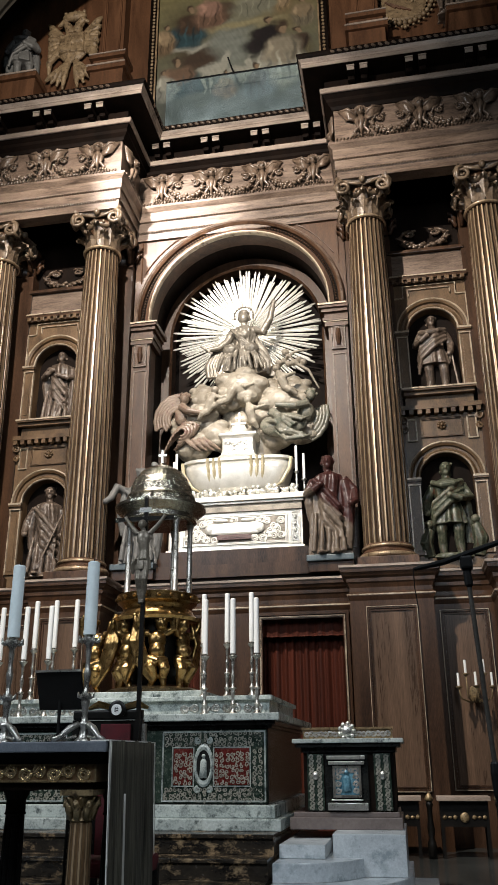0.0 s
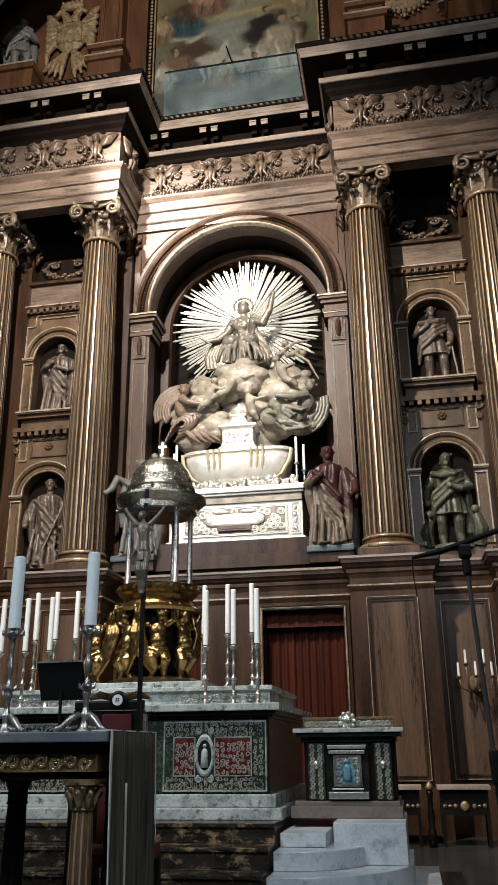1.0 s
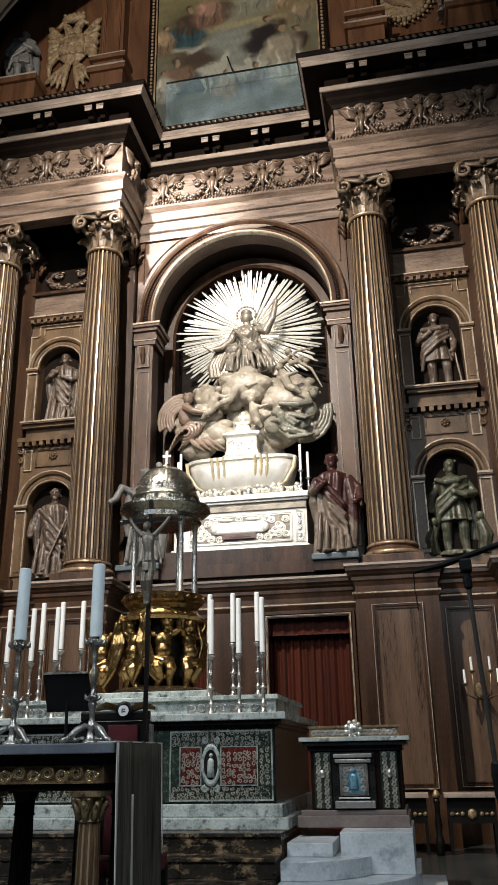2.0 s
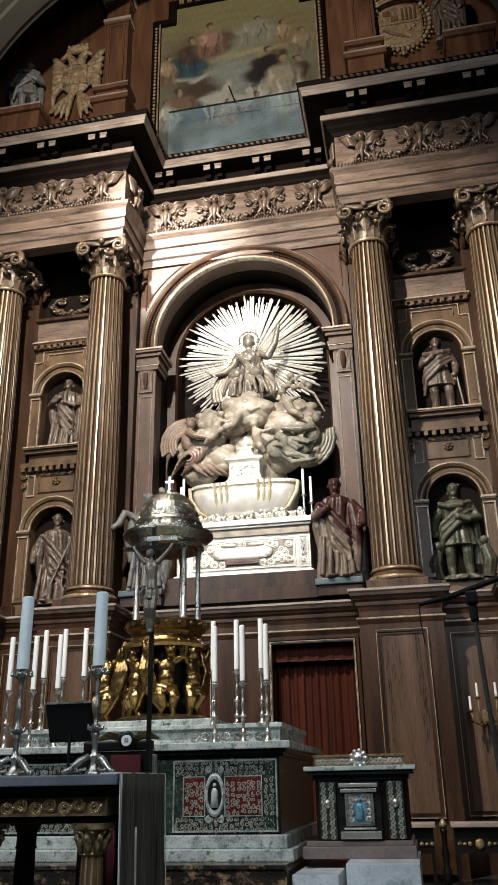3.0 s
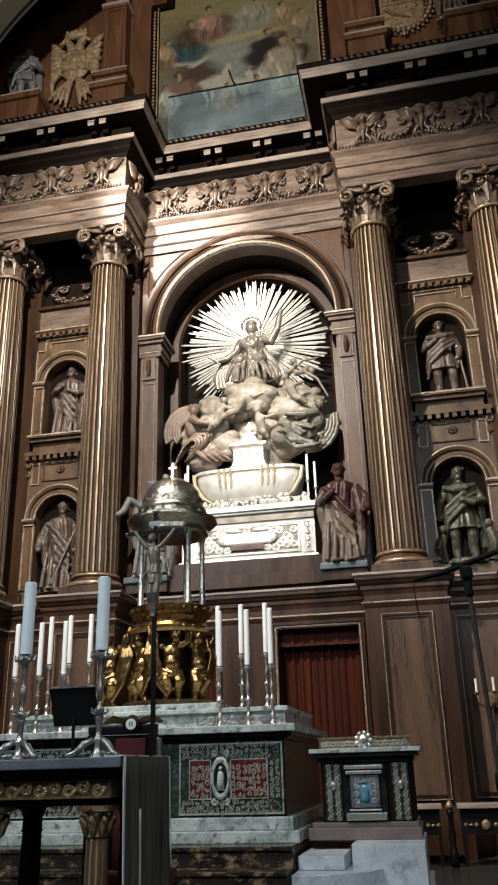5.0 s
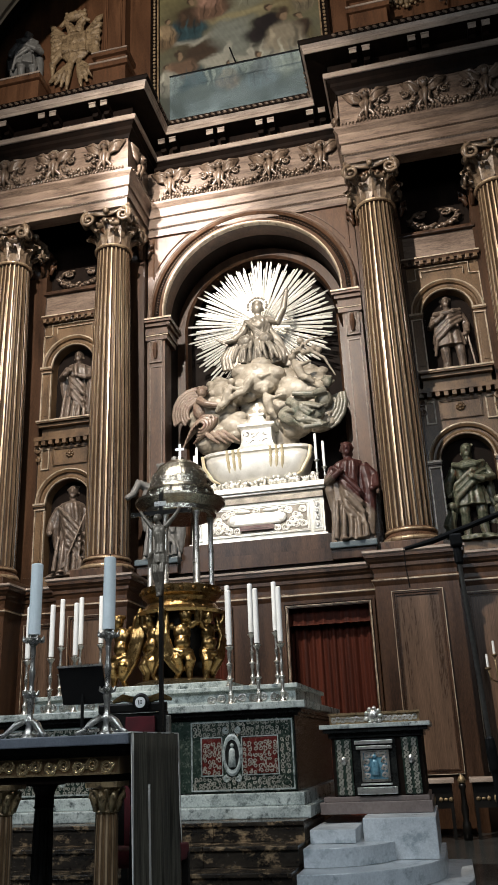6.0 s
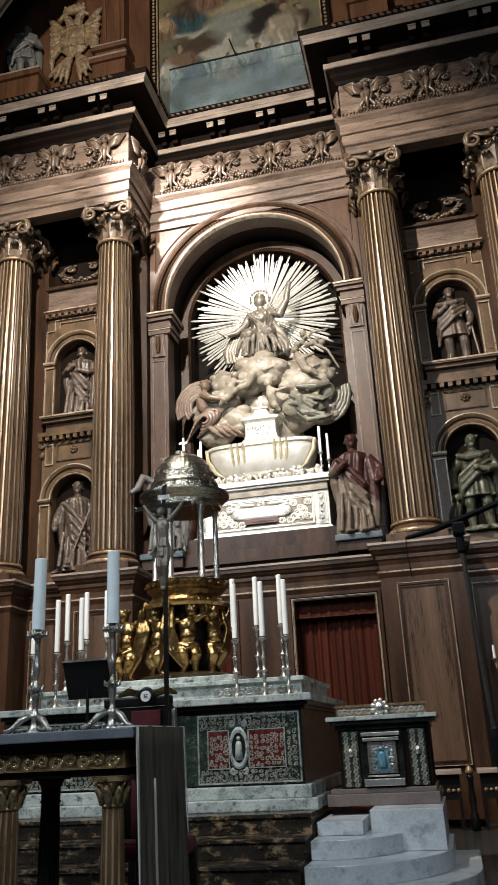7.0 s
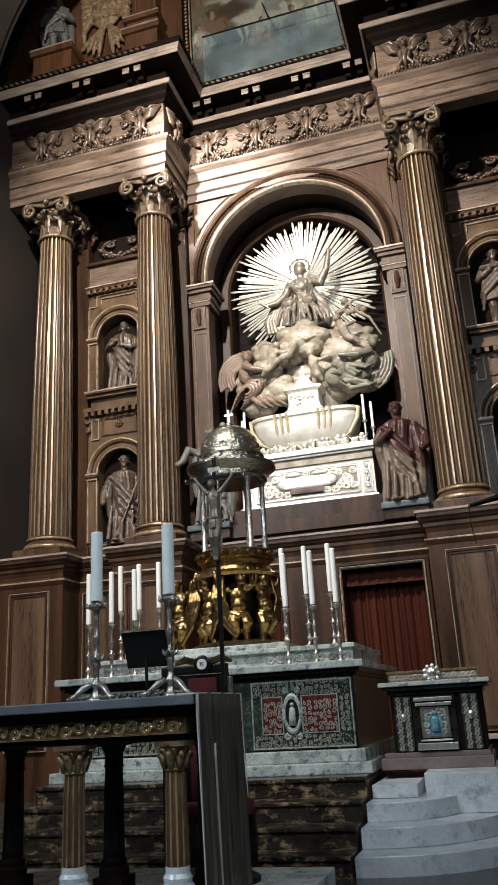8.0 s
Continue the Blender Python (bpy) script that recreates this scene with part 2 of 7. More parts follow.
def closed_sweep(path, profile, back):
    """The moulding with its back and ends shut: back is how far behind the path it is solid."""
    prof = [(-back, profile[0][1])] + list(profile) + [(-back, profile[-1][1])]
    bm = sweep(path, prof + prof[:1])
    bmesh.ops.remove_doubles(bm, verts=bm.verts, dist=1e-5)
    loops = {}
    for e in bm.edges:
        if e.is_boundary:
            loops.setdefault(e.verts[0].co.x > (path[0][0] + path[-1][0]) / 2, []).append(e)
    for es in loops.values():
        bmesh.ops.contextual_create(bm, geom=es)
    return bm


def arc(cx, zs, r, n=32, a0=0.0, a1=180.0):
    return [(cx + r * math.cos(radians(a0 + (a1 - a0) * i / n)), zs + r * math.sin(radians(a0 + (a1 - a0) * i / n))) for i in range(n + 1)]


def archivolt(cx, zs, y, profile, bm=None, n=40, leg=0.0, a0=0.0, a1=180.0):
    """Profile of (radius, out) swept round an arch in a wall at y; out is towards the viewer (-y); leg: straight pieces below the springing."""
    bm = bm or bmesh.new()
    rings = []
    stations = [(math.cos(radians(a0 + (a1 - a0) * i / n)), math.sin(radians(a0 + (a1 - a0) * i / n)), 0.0) for i in range(n + 1)]
    if leg:
        stations = [(1.0, 0.0, -leg)] + stations + [(-1.0, 0.0, -leg)]
    for c, s, dz in stations:
        rings.append([bm.verts.new((cx + r * c, y - o, zs + r * s + dz)) for r, o in profile])
    for a, b in zip(rings, rings[1:]):
        for i in range(len(profile) - 1):
            bm.faces.new((a[i], a[i + 1], b[i + 1], b[i]))
    return bm


def arch_plate(x0, x1, z0, z1, cx, r, zs, zb, y0, y1, n=32):
    """A wall from y0 (front) to y1 with an arched opening: half width r, springing zs, bottom zb."""
    bm = bmesh.new()
    pts = [(cx + r, zb)] + arc(cx, zs, r, n) + [(cx - r, zb)]
    outer = []
    for x, z in pts:
        dx, dz = x - cx, z - zs
        if z <= zs + 1e-6:
            outer.append((x1 if dx > 0 else x0, z))
        else:
            k = min((x1 - cx) / dx if dx > 1e-6 else 1e9, (x0 - cx) / dx if dx < -1e-6 else 1e9, (z1 - zs) / dz)
            outer.append((cx + dx * k, zs + dz * k))
    for y, flip in ((y0, False), (y1, True)):
        a = [bm.verts.new((x, y, z)) for x, z in pts]
        b = [bm.verts.new((x, y, z)) for x, z in outer]
        for i in range(len(pts) - 1):
            q = (a[i], b[i], b[i + 1], a[i + 1])
            bm.faces.new(q if not flip else q[::-1])
            p, pn = outer[i], outer[i + 1]
            if abs(p[0] - pn[0]) > 1e-5 and abs(p[1] - pn[1]) > 1e-5:
                c = bm.verts.new((x1 if p[0] > cx else x0, y, z1))
                t = (b[i], c, b[i + 1])
                bm.faces.new(t if not flip else t[::-1])
        if flip:
            back = a
        else:
            front = a
    for i in range(len(pts) - 1):
        bm.faces.new((front[i], front[i + 1], back[i + 1], back[i]))
    if zb > z0 + 1e-4:
        box(bm, x0, x1, y0, y1, z0, zb)
    return bm


def tube(bm, pts, radii, seg=8):
    pts = [Vector(p) for p in pts]
    rings = []
    for i, p in enumerate(pts):
        d = (pts[min(i + 1, len(pts) - 1)] - pts[max(i - 1, 0)]).normalized()
        u = d.orthogonal().normalized() if i == 0 else (u - d * u.dot(d)).normalized()
        v = d.cross(u)
        r = radii[i] if isinstance(radii, (list, tuple)) else radii
        rings.append([bm.verts.new(p + (u * math.cos(2 * math.pi * k / seg) + v * math.sin(2 * math.pi * k / seg)) * r) for k in range(seg)])
    for a, b in zip(rings, rings[1:]):
        for k in range(seg):
            bm.faces.new((a[k], a[(k + 1) % seg], b[(k + 1) % seg], b[k]))
    bm.faces.new(rings[0][::-1])
    bm.faces.new(rings[-1])
    return bm


def ball(bm, c, r, sub=2, rot=None):
    r = r if isinstance(r, (tuple, list)) else (r, r, r)
    m = Matrix.Translation(c) @ (rot or Matrix()) @ Matrix.Diagonal((*r, 1))
    bmesh.ops.create_icosphere(bm, subdivisions=sub, radius=1.0, matrix=m)
    return bm


def frame_bm(x0, x1, z0, z1, y, w=0.04, out=0.03):
    """A moulded frame: outer bead, hollow, inner bead."""
    bm = bmesh.new()
    for a, b, o in ((0.0, 0.38, 1.0), (0.38, 0.62, 0.35), (0.62, 1.0, 0.75)):
        p, q = w * a, w * b
        box(bm, x0 + p, x0 + q, y - out * o, y, z0 + p, z1 - p)
        box(bm, x1 - q, x1 - p, y - out * o, y, z0 + p, z1 - p)
        box(bm, x0 + q, x1 - q, y - out * o, y, z1 - q, z1 - p)
        box(bm, x0 + q, x1 - q, y - out * o, y, z0 + p, z0 + q)
    return bm


RELIEF = bpy.data.textures.new("carving_relief", "CLOUDS")
RELIEF.noise_scale, RELIEF.noise_depth = 0.07, 3


def fuse(ob, voxel, smooth=2, relief=0.0):
    """Melts the overlapping forms of a carved figure into one skin, with tool marks."""
    md = ob.modifiers.new("fuse", "REMESH")
    md.mode, md.voxel_size, md.use_smooth_shade = "VOXEL", voxel, True
    sm = ob.modifiers.new("soften", "SMOOTH")
    sm.iterations, sm.factor = smooth, 0.5
    if relief:
        dp = ob.modifiers.new("relief", "DISPLACE")
        dp.texture, dp.strength, dp.mid_level, dp.texture_coords = RELIEF, relief, 0.5, "LOCAL"
    return ob

# ---- large structure ----
FLOOR_Z = 0.28
ob = part("floor", boxes((-5.2, 5.2, 2.6, 13.2, FLOOR_Z - 0.2, FLOOR_Z)), FLOOR)
tagged(ob, "dark polished stone floor of the chancel", "floor", kind="structure")
ob = part("floor_nave", boxes((-5.2, 5.2, -10.2, 2.6, -0.4, -0.15)), FLOOR)
tagged(ob, "dark polished stone floor of the nave", "floor", kind="structure")
# side walls; their high openings are added, unseen, for the fill lamps
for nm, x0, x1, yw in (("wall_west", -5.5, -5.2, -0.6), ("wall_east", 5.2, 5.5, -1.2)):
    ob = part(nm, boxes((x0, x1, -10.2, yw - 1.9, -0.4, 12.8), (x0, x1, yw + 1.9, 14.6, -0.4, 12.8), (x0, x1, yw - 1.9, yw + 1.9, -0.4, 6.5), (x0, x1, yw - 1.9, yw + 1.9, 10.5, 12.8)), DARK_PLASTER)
    tagged(ob, "plain dark plaster side wall with an added high opening", "wall", kind="structure")
tagged(part("wall_south", boxes((-5.2, 5.2, -10.2, -9.9, -0.4, 18.2)), PLASTER), "plain grey plaster end wall of the nave", "wall", kind="structure")
ob = part("wall_north", boxes((-6.6, 6.6, 14.6, 14.9, -0.4, 20.6)), DARK_PLASTER)
tagged(ob, "dark masonry wall behind the altarpiece", "wall", kind="structure")

VAULT_Z, VAULT_R = 12.5, 5.36
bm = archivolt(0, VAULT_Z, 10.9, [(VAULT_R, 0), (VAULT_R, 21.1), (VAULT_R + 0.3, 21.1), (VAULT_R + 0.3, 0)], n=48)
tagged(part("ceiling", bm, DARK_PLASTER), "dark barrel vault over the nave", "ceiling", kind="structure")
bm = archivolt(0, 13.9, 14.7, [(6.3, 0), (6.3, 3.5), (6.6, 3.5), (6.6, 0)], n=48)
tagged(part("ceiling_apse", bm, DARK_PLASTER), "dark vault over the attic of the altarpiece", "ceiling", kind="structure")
for s in (-1, 1):
    x0, x1 = sorted((s * 6.3, s * 6.6))
    x2, x3 = sorted((s * 5.2, s * 6.6))
    ob = part("wall_attic_side", boxes((x0, x1, 11.2, 14.7, 13.0, 14.0), (x2, x3, 11.2, 14.7, 12.8, 13.0)), DARK_PLASTER)
    tagged(ob, "dark side wall above the cornice", "wall", kind="structure")
ob = part("wall_chancel_arch", arch_plate(-6.6, 6.6, 12.5, 20.6, 0, VAULT_R, VAULT_Z, 12.5, 10.9, 11.2, 48), PLASTER)
tagged(ob, "pale plaster wall over the chancel arch", "wall", kind="structure")
bm = archivolt(0, VAULT_Z, 11.25, [(VAULT_R - 0.002, 0), (VAULT_R - 0.08, 0), (VAULT_R - 0.08, 0.12), (VAULT_R - 0.13, 0.16), (VAULT_R - 0.13, 0.6), (VAULT_R - 0.08, 0.64), (VAULT_R - 0.08, 0.8), (VAULT_R - 0.002, 0.8)], n=48, leg=0.6)
tagged(part("trim_arch", bm, PLASTER), "pale moulded plaster rib of the chancel arch", "arch", kind="structure")

# the wall of the altarpiece: centre with the great arch
ARCH_R, ARCH_Z = 1.66, 9.05
retable_wall = tagged(part("wall_retable", arch_plate(-2.0, 2.0, 4.0, 10.9, 0, ARCH_R, ARCH_Z, 4.0, 13.0, 13.35, 40), MID_WOOD), "brown walnut wall with a great arched niche", "wall", kind="structure")
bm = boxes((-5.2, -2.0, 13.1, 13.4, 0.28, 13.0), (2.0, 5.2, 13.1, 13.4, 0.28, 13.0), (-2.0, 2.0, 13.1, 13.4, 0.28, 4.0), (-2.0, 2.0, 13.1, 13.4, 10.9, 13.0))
tagged(part("wall_retable_sides", bm, WALNUT_DARK_SHADE), "dark walnut wall behind the columns", "wall", kind="structure")

# recess of the niche: jambs and vault, inner ring, back; near-black wood holds its shade
niche = thing("niche", "deep arched walnut niche, its shade put into dark wood", "niche", kind="structure")
part("jamb_vault", archivolt(0, ARCH_Z, 13.35, [(ARCH_R, 0), (ARCH_R, -0.95), (ARCH_R + 0.1, -0.95), (ARCH_R + 0.1, 0)], leg=5.0), WALNUT_DARK_SHADE, niche)
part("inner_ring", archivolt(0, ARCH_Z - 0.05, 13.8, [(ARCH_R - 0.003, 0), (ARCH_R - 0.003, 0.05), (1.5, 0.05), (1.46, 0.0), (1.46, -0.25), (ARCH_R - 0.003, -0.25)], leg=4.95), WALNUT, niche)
part("niche_back", boxes((-1.75, 1.75, 14.3, 14.36, 4.0, 10.85)), WALNUT_DARK_SHADE, niche)
part("niche_floor", boxes((-1.75, 1.75, 12.5, 14.3, 3.9, 4.06)), WALNUT_DARK_SHADE, niche)

# archivolt, imposts, jamb pilasters and spandrels
arch_trim = thing("trim_archivolt", "moulded brown walnut archivolt with beaded edge", "moulding", kind="structure")
part("archivolt", archivolt(0, ARCH_Z, 13.0, [(ARCH_R + 0.03, 0.0), (ARCH_R + 0.03, 0.06), (ARCH_R + 0.10, 0.05), (ARCH_R + 0.105, 0.012), (ARCH_R + 0.185, 0.012), (ARCH_R + 0.19, 0.06), (ARCH_R + 0.23, 0.10), (ARCH_R + 0.28, 0.10), (ARCH_R + 0.30, 0.06), (ARCH_R + 0.30, 0.0)], n=56, leg=0.15), MID_WOOD, arch_trim)
part("inner_roll", archivolt(0, ARCH_Z, 13.0, [(ARCH_R - 0.004, -0.02), (ARCH_R - 0.004, 0.07), (ARCH_R + 0.012, 0.09), (ARCH_R + 0.028, 0.09), (ARCH_R + 0.034, 0.05)], n=56, leg=0.15), EDGE_LIT_GILT, arch_trim, "pale roll lightened as if lit")
part("outer_roll", archivolt(0, ARCH_Z, 13.0, [(ARCH_R + 0.235, 0.095), (ARCH_R + 0.25, 0.116), (ARCH_R + 0.27, 0.112), (ARCH_R + 0.282, 0.09)], n=56, leg=0.15), ENTAB_WOOD, arch_trim)
# near-black strip in the hollow of the archivolt, its shade as colour
part("groove", archivolt(0, ARCH_Z, 13.0, [(ARCH_R + 0.106, 0.014), (ARCH_R + 0.184, 0.014)], n=56, leg=0.15), WALNUT_DARK_SHADE, arch_trim)
bm = bmesh.new()
for i in range(96):
    a = radians(1 + 178 * i / 95)
    ball(bm, ((ARCH_R + 0.145) * math.cos(a), 12.975, ARCH_Z + (ARCH_R + 0.145) * math.sin(a)), (0.022, 0.03, 0.022), 1)
part("beading", bm, MID_WOOD, arch_trim)
for s in (-1, 1):
    imp = boxes(*[tuple(sorted((s * (1.58 - o), s * (2.0 - 0.004)))) + (12.88 - o, 13.4 + o, z0, z1) for o, z0, z1 in ((0.0, 8.49, 8.59), (0.03, 8.59, 8.65), (0.0, 8.65, 8.75), (0.05, 8.75, 8.82), (0.09, 8.82, 8.90))])
    part("impost", imp, MID_WOOD, arch_trim)
    jp = boxes(tuple(sorted((s * 1.64, s * 1.98))) + (12.93, 12.998, 4.05, 8.49))
    jamb = part("jamb_pilaster", jp, MID_WOOD, arch_trim)
    bm = boxes(*[tuple(sorted((s * a, s * b))) + (12.915, 12.932, z0, z1) for a, b, z0, z1 in ((1.69, 1.712, 4.5, 7.97), (1.908, 1.93, 4.5, 7.97), (1.712, 1.908, 4.5, 4.522), (1.712, 1.908, 7.948, 7.97))])
    part("panel_bead", bm, ENTAB_WOOD, arch_trim, "bead paler than the pilaster")
    bm = boxes(tuple(sorted((s * 1.72, s * 1.90))) + (12.90, 12.932, 8.07, 8.47), bev=0.01)
    tube(bm, [(s * 1.81, 12.89, 8.12), (s * 1.81, 12.86, 8.27), (s * 1.81, 12.88, 8.42)], [0.03, 0.05, 0.035])
    part("console", bm, MID_WOOD, arch_trim)
    part("console_frame", frame_bm(*sorted((s * 1.69, s * 1.93)), 8.04, 8.48, 12.93, 0.035, 0.035), ENTAB_WOOD, arch_trim)
    part("impost_edge", boxes(tuple(sorted((s * 1.475, s * 1.99))) + (12.77, 12.79, 8.87, 8.904), tuple(sorted((s * 1.565, s * 1.99))) + (12.862, 12.88, 8.57, 8.592)), EDGE_LIT_GILT, arch_trim)
    # spandrel frame
    pts = [(s * 1.88, ARCH_Z + 0.8), (s * 1.88, 10.8), (s * 0.80, 10.8)]
    bm = bmesh.new()
    for (xa, za), (xb, zb) in zip(pts, pts[1:]):
        tube(bm, [(xa, 12.985, za), (xb, 12.992, zb)], 0.012, 6)
    tube(bm, [(s * (ARCH_R + 0.42) * math.cos(radians(a)), 12.985, ARCH_Z - 0.02 + (ARCH_R + 0.42) * math.sin(radians(a))) for a in range(30, 64, 4)], 0.010, 6)
    part("spandrel_frame", bm, MID_WOOD, arch_trim)

# ---- entablature ----
RESSAUT = [(-5.19, 11.85), (-2.0, 11.85), (-2.0, 12.95), (2.0, 12.95), (2.0, 11.85), (5.19, 11.85)]
CORNICE = [(x, 13.12 if y > 12.5 else y) for x, y in RESSAUT]
entab = thing("entablature", "carved pale walnut entablature stepping forward over the columns", "entablature", kind="structure")
part("architrave", closed_sweep(RESSAUT, [(0, 10.78), (0, 10.93), (0.012, 10.955), (0.035, 10.965), (0.035, 11.14), (0.028, 11.15), (0.028, 11.165), (0.06, 11.185), (0.06, 11.375), (0.085, 11.40), (0.125, 11.45), (0.125, 11.50), (0.10, 11.52)], 0.25), ENTAB_WOOD, entab)
frieze = part("frieze", closed_sweep(RESSAUT, [(0.01, 11.522), (0.01, 12.28)], 0.22), ENTAB_WOOD, entab)
# the near-black cornice carries the shade under the corona in its colour
cornice = part("cornice", closed_sweep(CORNICE, [(0.03, 12.282), (0.06, 12.34), (0.12, 12.40), (0.12, 12.47), (0.18, 12.53), (0.20, 12.56), (0.20, 12.64), (0.14, 12.66), (0.14, 12.86), (0.50, 12.88), (0.50, 12.98), (0.53, 13.03), (0.57, 13.08), (0.59, 13.11), (0.59, 13.15)], 0.2), WALNUT_DARK_SHADE, entab, "walnut cornice with its shade in the colour")
crown_edge = part("corona", closed_sweep(CORNICE, [(0.512, 12.885), (0.512, 12.955), (0.522, 12.962), (0.522, 13.0), (0.545, 13.03), (0.56, 13.05)], -0.49), PALE_LIT_WOOD, entab, "front edge lightened as if lit")
part("bed_fillet", closed_sweep(CORNICE, [(0.212, 12.53), (0.225, 12.54), (0.225, 12.635)], -0.19), PALE_LIT_WOOD, entab)
part("attic_floor", boxes((-5.19, -2.0, 11.9, 13.1, 13.1, 13.14), (2.0, 5.19, 11.9, 13.1, 13.1, 13.14), (-2.0, 2.0, 12.7, 13.1, 13.1, 13.14)), WALNUT_DARK_SHADE, entab)
# rope moulding under the frieze, bead rows of the architrave and bed mould, twisted rope on the crown
def bead_row(name, path, out, z, pitch, size, material, slant=0.0):
    bm = bmesh.new()
    for (ax, ay), (bx, by) in zip(path, path[1:]):
        L = math.hypot(bx - ax, by - ay)
        dx, dy = (bx - ax) / L, (by - ay) / L
        nx, ny = dy, -dx
        rot = Matrix.Rotation(math.atan2(dy, dx), 4, "Z") @ Matrix.Rotation(slant, 4, "Y")
        for i in range(int(L / pitch)):
            t = pitch * (i + 0.5)
            ball(bm, (ax + dx * t + nx * out, ay + dy * t + ny * out, z), size, 1, rot)
    return tagged(part(name, bm, material, entab), kind="stuff")


bead_row("rope_moulding", RESSAUT, 0.10, 11.548, 0.062, (0.018, 0.036, 0.042), CARVED_WOOD, 0.5)
bead_row("bead_moulding", RESSAUT, 0.03, 10.945, 0.05, (0.019, 0.02, 0.016), CARVED_WOOD)
bead_row("bead_moulding", RESSAUT, 0.055, 11.172, 0.05, (0.019, 0.02, 0.014), CARVED_WOOD)
bead_row("bead_moulding", CORNICE, 0.145, 12.70, 0.07, (0.026, 0.03, 0.024), WALNUT)
bead_row("crown_rope", CORNICE, 0.585, 13.10, 0.12, (0.055, 0.026, 0.032), CARVED_WOOD, 0.55)
HEAD_X = (((-4.49, -3.46, -2.43), 11.84), ((-1.5, -0.5, 0.5, 1.5), 12.94), ((2.47, 3.49, 4.51), 11.84))
block = face = None
for xs, y in HEAD_X:
    yy = y if y < 12 else 13.12
    for x in xs:
        for d in (-0.115, 0.115):
            at = (x + d, yy - 0.14, 12.86)
            if block is None:
                # near-black block, pale face: shade and caught light put into the colours
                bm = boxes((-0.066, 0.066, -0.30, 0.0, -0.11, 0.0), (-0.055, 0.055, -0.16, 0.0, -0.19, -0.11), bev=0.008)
                block = part("modillion", bm, WALNUT_DARK_SHADE, cornice)
                face = part("modillion_face", boxes((-0.072, 0.072, -0.322, -0.302, -0.03, 0.0), (-0.066, 0.066, -0.314, -0.301, -0.115, -0.036), bev=0.004), PALE_LIT_WOOD, cornice, "block end lightened as if lit")
                block.location = face.location = at
            else:
                share("modillion", block, cornice, pose(*at))
                share("modillion_face", face, cornice, pose(*at))


# ---- frieze carving ----
def winged_head():
    """A curly child's head between raised feathered wings over a knot of drapery."""
    bm = bmesh.new()
    ball(bm, (0, -0.10, 0.19), (0.080, 0.085, 0.098), 2)
    for k in range(11):
        a = math.pi * (k - 0.8) / 8.4
        ball(bm, (0.088 * math.cos(a), -0.085, 0.215 + 0.082 * math.sin(a)), 0.034, 1)
    ball(bm, (0, -0.19, 0.18), (0.016, 0.02, 0.022), 1)
    for sd in (-1, 1):
        ball(bm, (sd * 0.035, -0.172, 0.165), 0.026, 1)
        for k in range(7):
            u = k / 6
            tip = (sd * (0.40 - 0.13 * u), -0.035, 0.27 - 0.19 * u)
            tube(bm, [(sd * 0.075, -0.05, 0.10 - 0.07 * u), (sd * (0.22 - 0.03 * u), -0.085, 0.20 - 0.15 * u), tip], [0.030, 0.034, 0.014], 6)
        tube(bm, [(sd * 0.08, -0.08, 0.13), (sd * 0.22, -0.10, 0.255), (sd * 0.40, -0.04, 0.285)], [0.03, 0.036, 0.016], 6)
        tube(bm, [(sd * 0.02, -0.07, 0.07), (sd * 0.08, -0.09, -0.03), (sd * 0.05, -0.07, -0.15), (sd * 0.13, -0.06, -0.24), (sd * 0.08, -0.03, -0.31)], [0.035, 0.042, 0.032, 0.036, 0.012], 6)
        for q in range(3):
            ball(bm, (sd * (0.06 + 0.05 * q), -0.05, -0.27 - 0.015 * q), 0.03, 1)
    tube(bm, [(0, -0.07, 0.09), (0.015, -0.11, -0.03), (-0.01, -0.09, -0.15), (0, -0.05, -0.29)], [0.055, 0.058, 0.045, 0.014], 7)
    return bm


def garland():
    """A hanging wreath of fruit and leaves with curling ribbons."""
    bm = bmesh.new()
    rng = random.Random(5)
    for i in range(34):
        u = i / 33
        a = radians(178 + 184 * u)
        fat = 0.7 + 0.5 * math.sin(math.pi * u)
        x, z = 0.33 * math.cos(a), 0.0 + 0.26 * math.sin(a)
        for k in range(3):
            ball(bm, (x + rng.uniform(-0.03, 0.03), -0.03 - 0.03 * k, z + rng.uniform(-0.04, 0.04) * fat), (rng.uniform(0.026, 0.046) * fat, 0.034, rng.uniform(0.024, 0.042) * fat), 1, Matrix.Rotation(rng.uniform(0, 3), 4, "Y"))
    for sd in (-1, 1):
        volute(bm, sd * 0.17, -0.05, 0.07, sd, 0, 0.075, 0.3)
        tube(bm, [(sd * 0.32, -0.04, 0.0), (sd * 0.26, -0.07, 0.10), (sd * 0.17, -0.06, 0.145)], [0.02, 0.028, 0.022], 6)
        ball(bm, (sd * 0.12, -0.05, 0.14), (0.045, 0.03, 0.025), 1)
    return bm


def volute(bm, x, y, z, dx, dy, r, th=0.32, seg=6):
    """A spiral scroll of radius r; th: thickness of its stem as a share of r."""
    pts, rad = [], []
    for i in range(19):
        t = i / 18
        a = radians(90 - 620 * t)
        q = r * (1 - 0.82 * t)
        pts.append((x + dx * q * math.cos(a), y + dy * q * math.cos(a), z + q * math.sin(a)))
        rad.append(th * r * (1 - 0.5 * t))
    tube(bm, pts, rad, seg)


head0 = part("winged_head", winged_head(), CARVED_WOOD, frieze, smooth=True)
gar0 = part("garland", garland(), CARVED_WOOD, frieze, smooth=True)
spots_h = [(x, y) for xs, y in HEAD_X for x in xs]
spots_g = [((a + b) / 2, y) for xs, y in HEAD_X for a, b in zip(xs, xs[1:])]
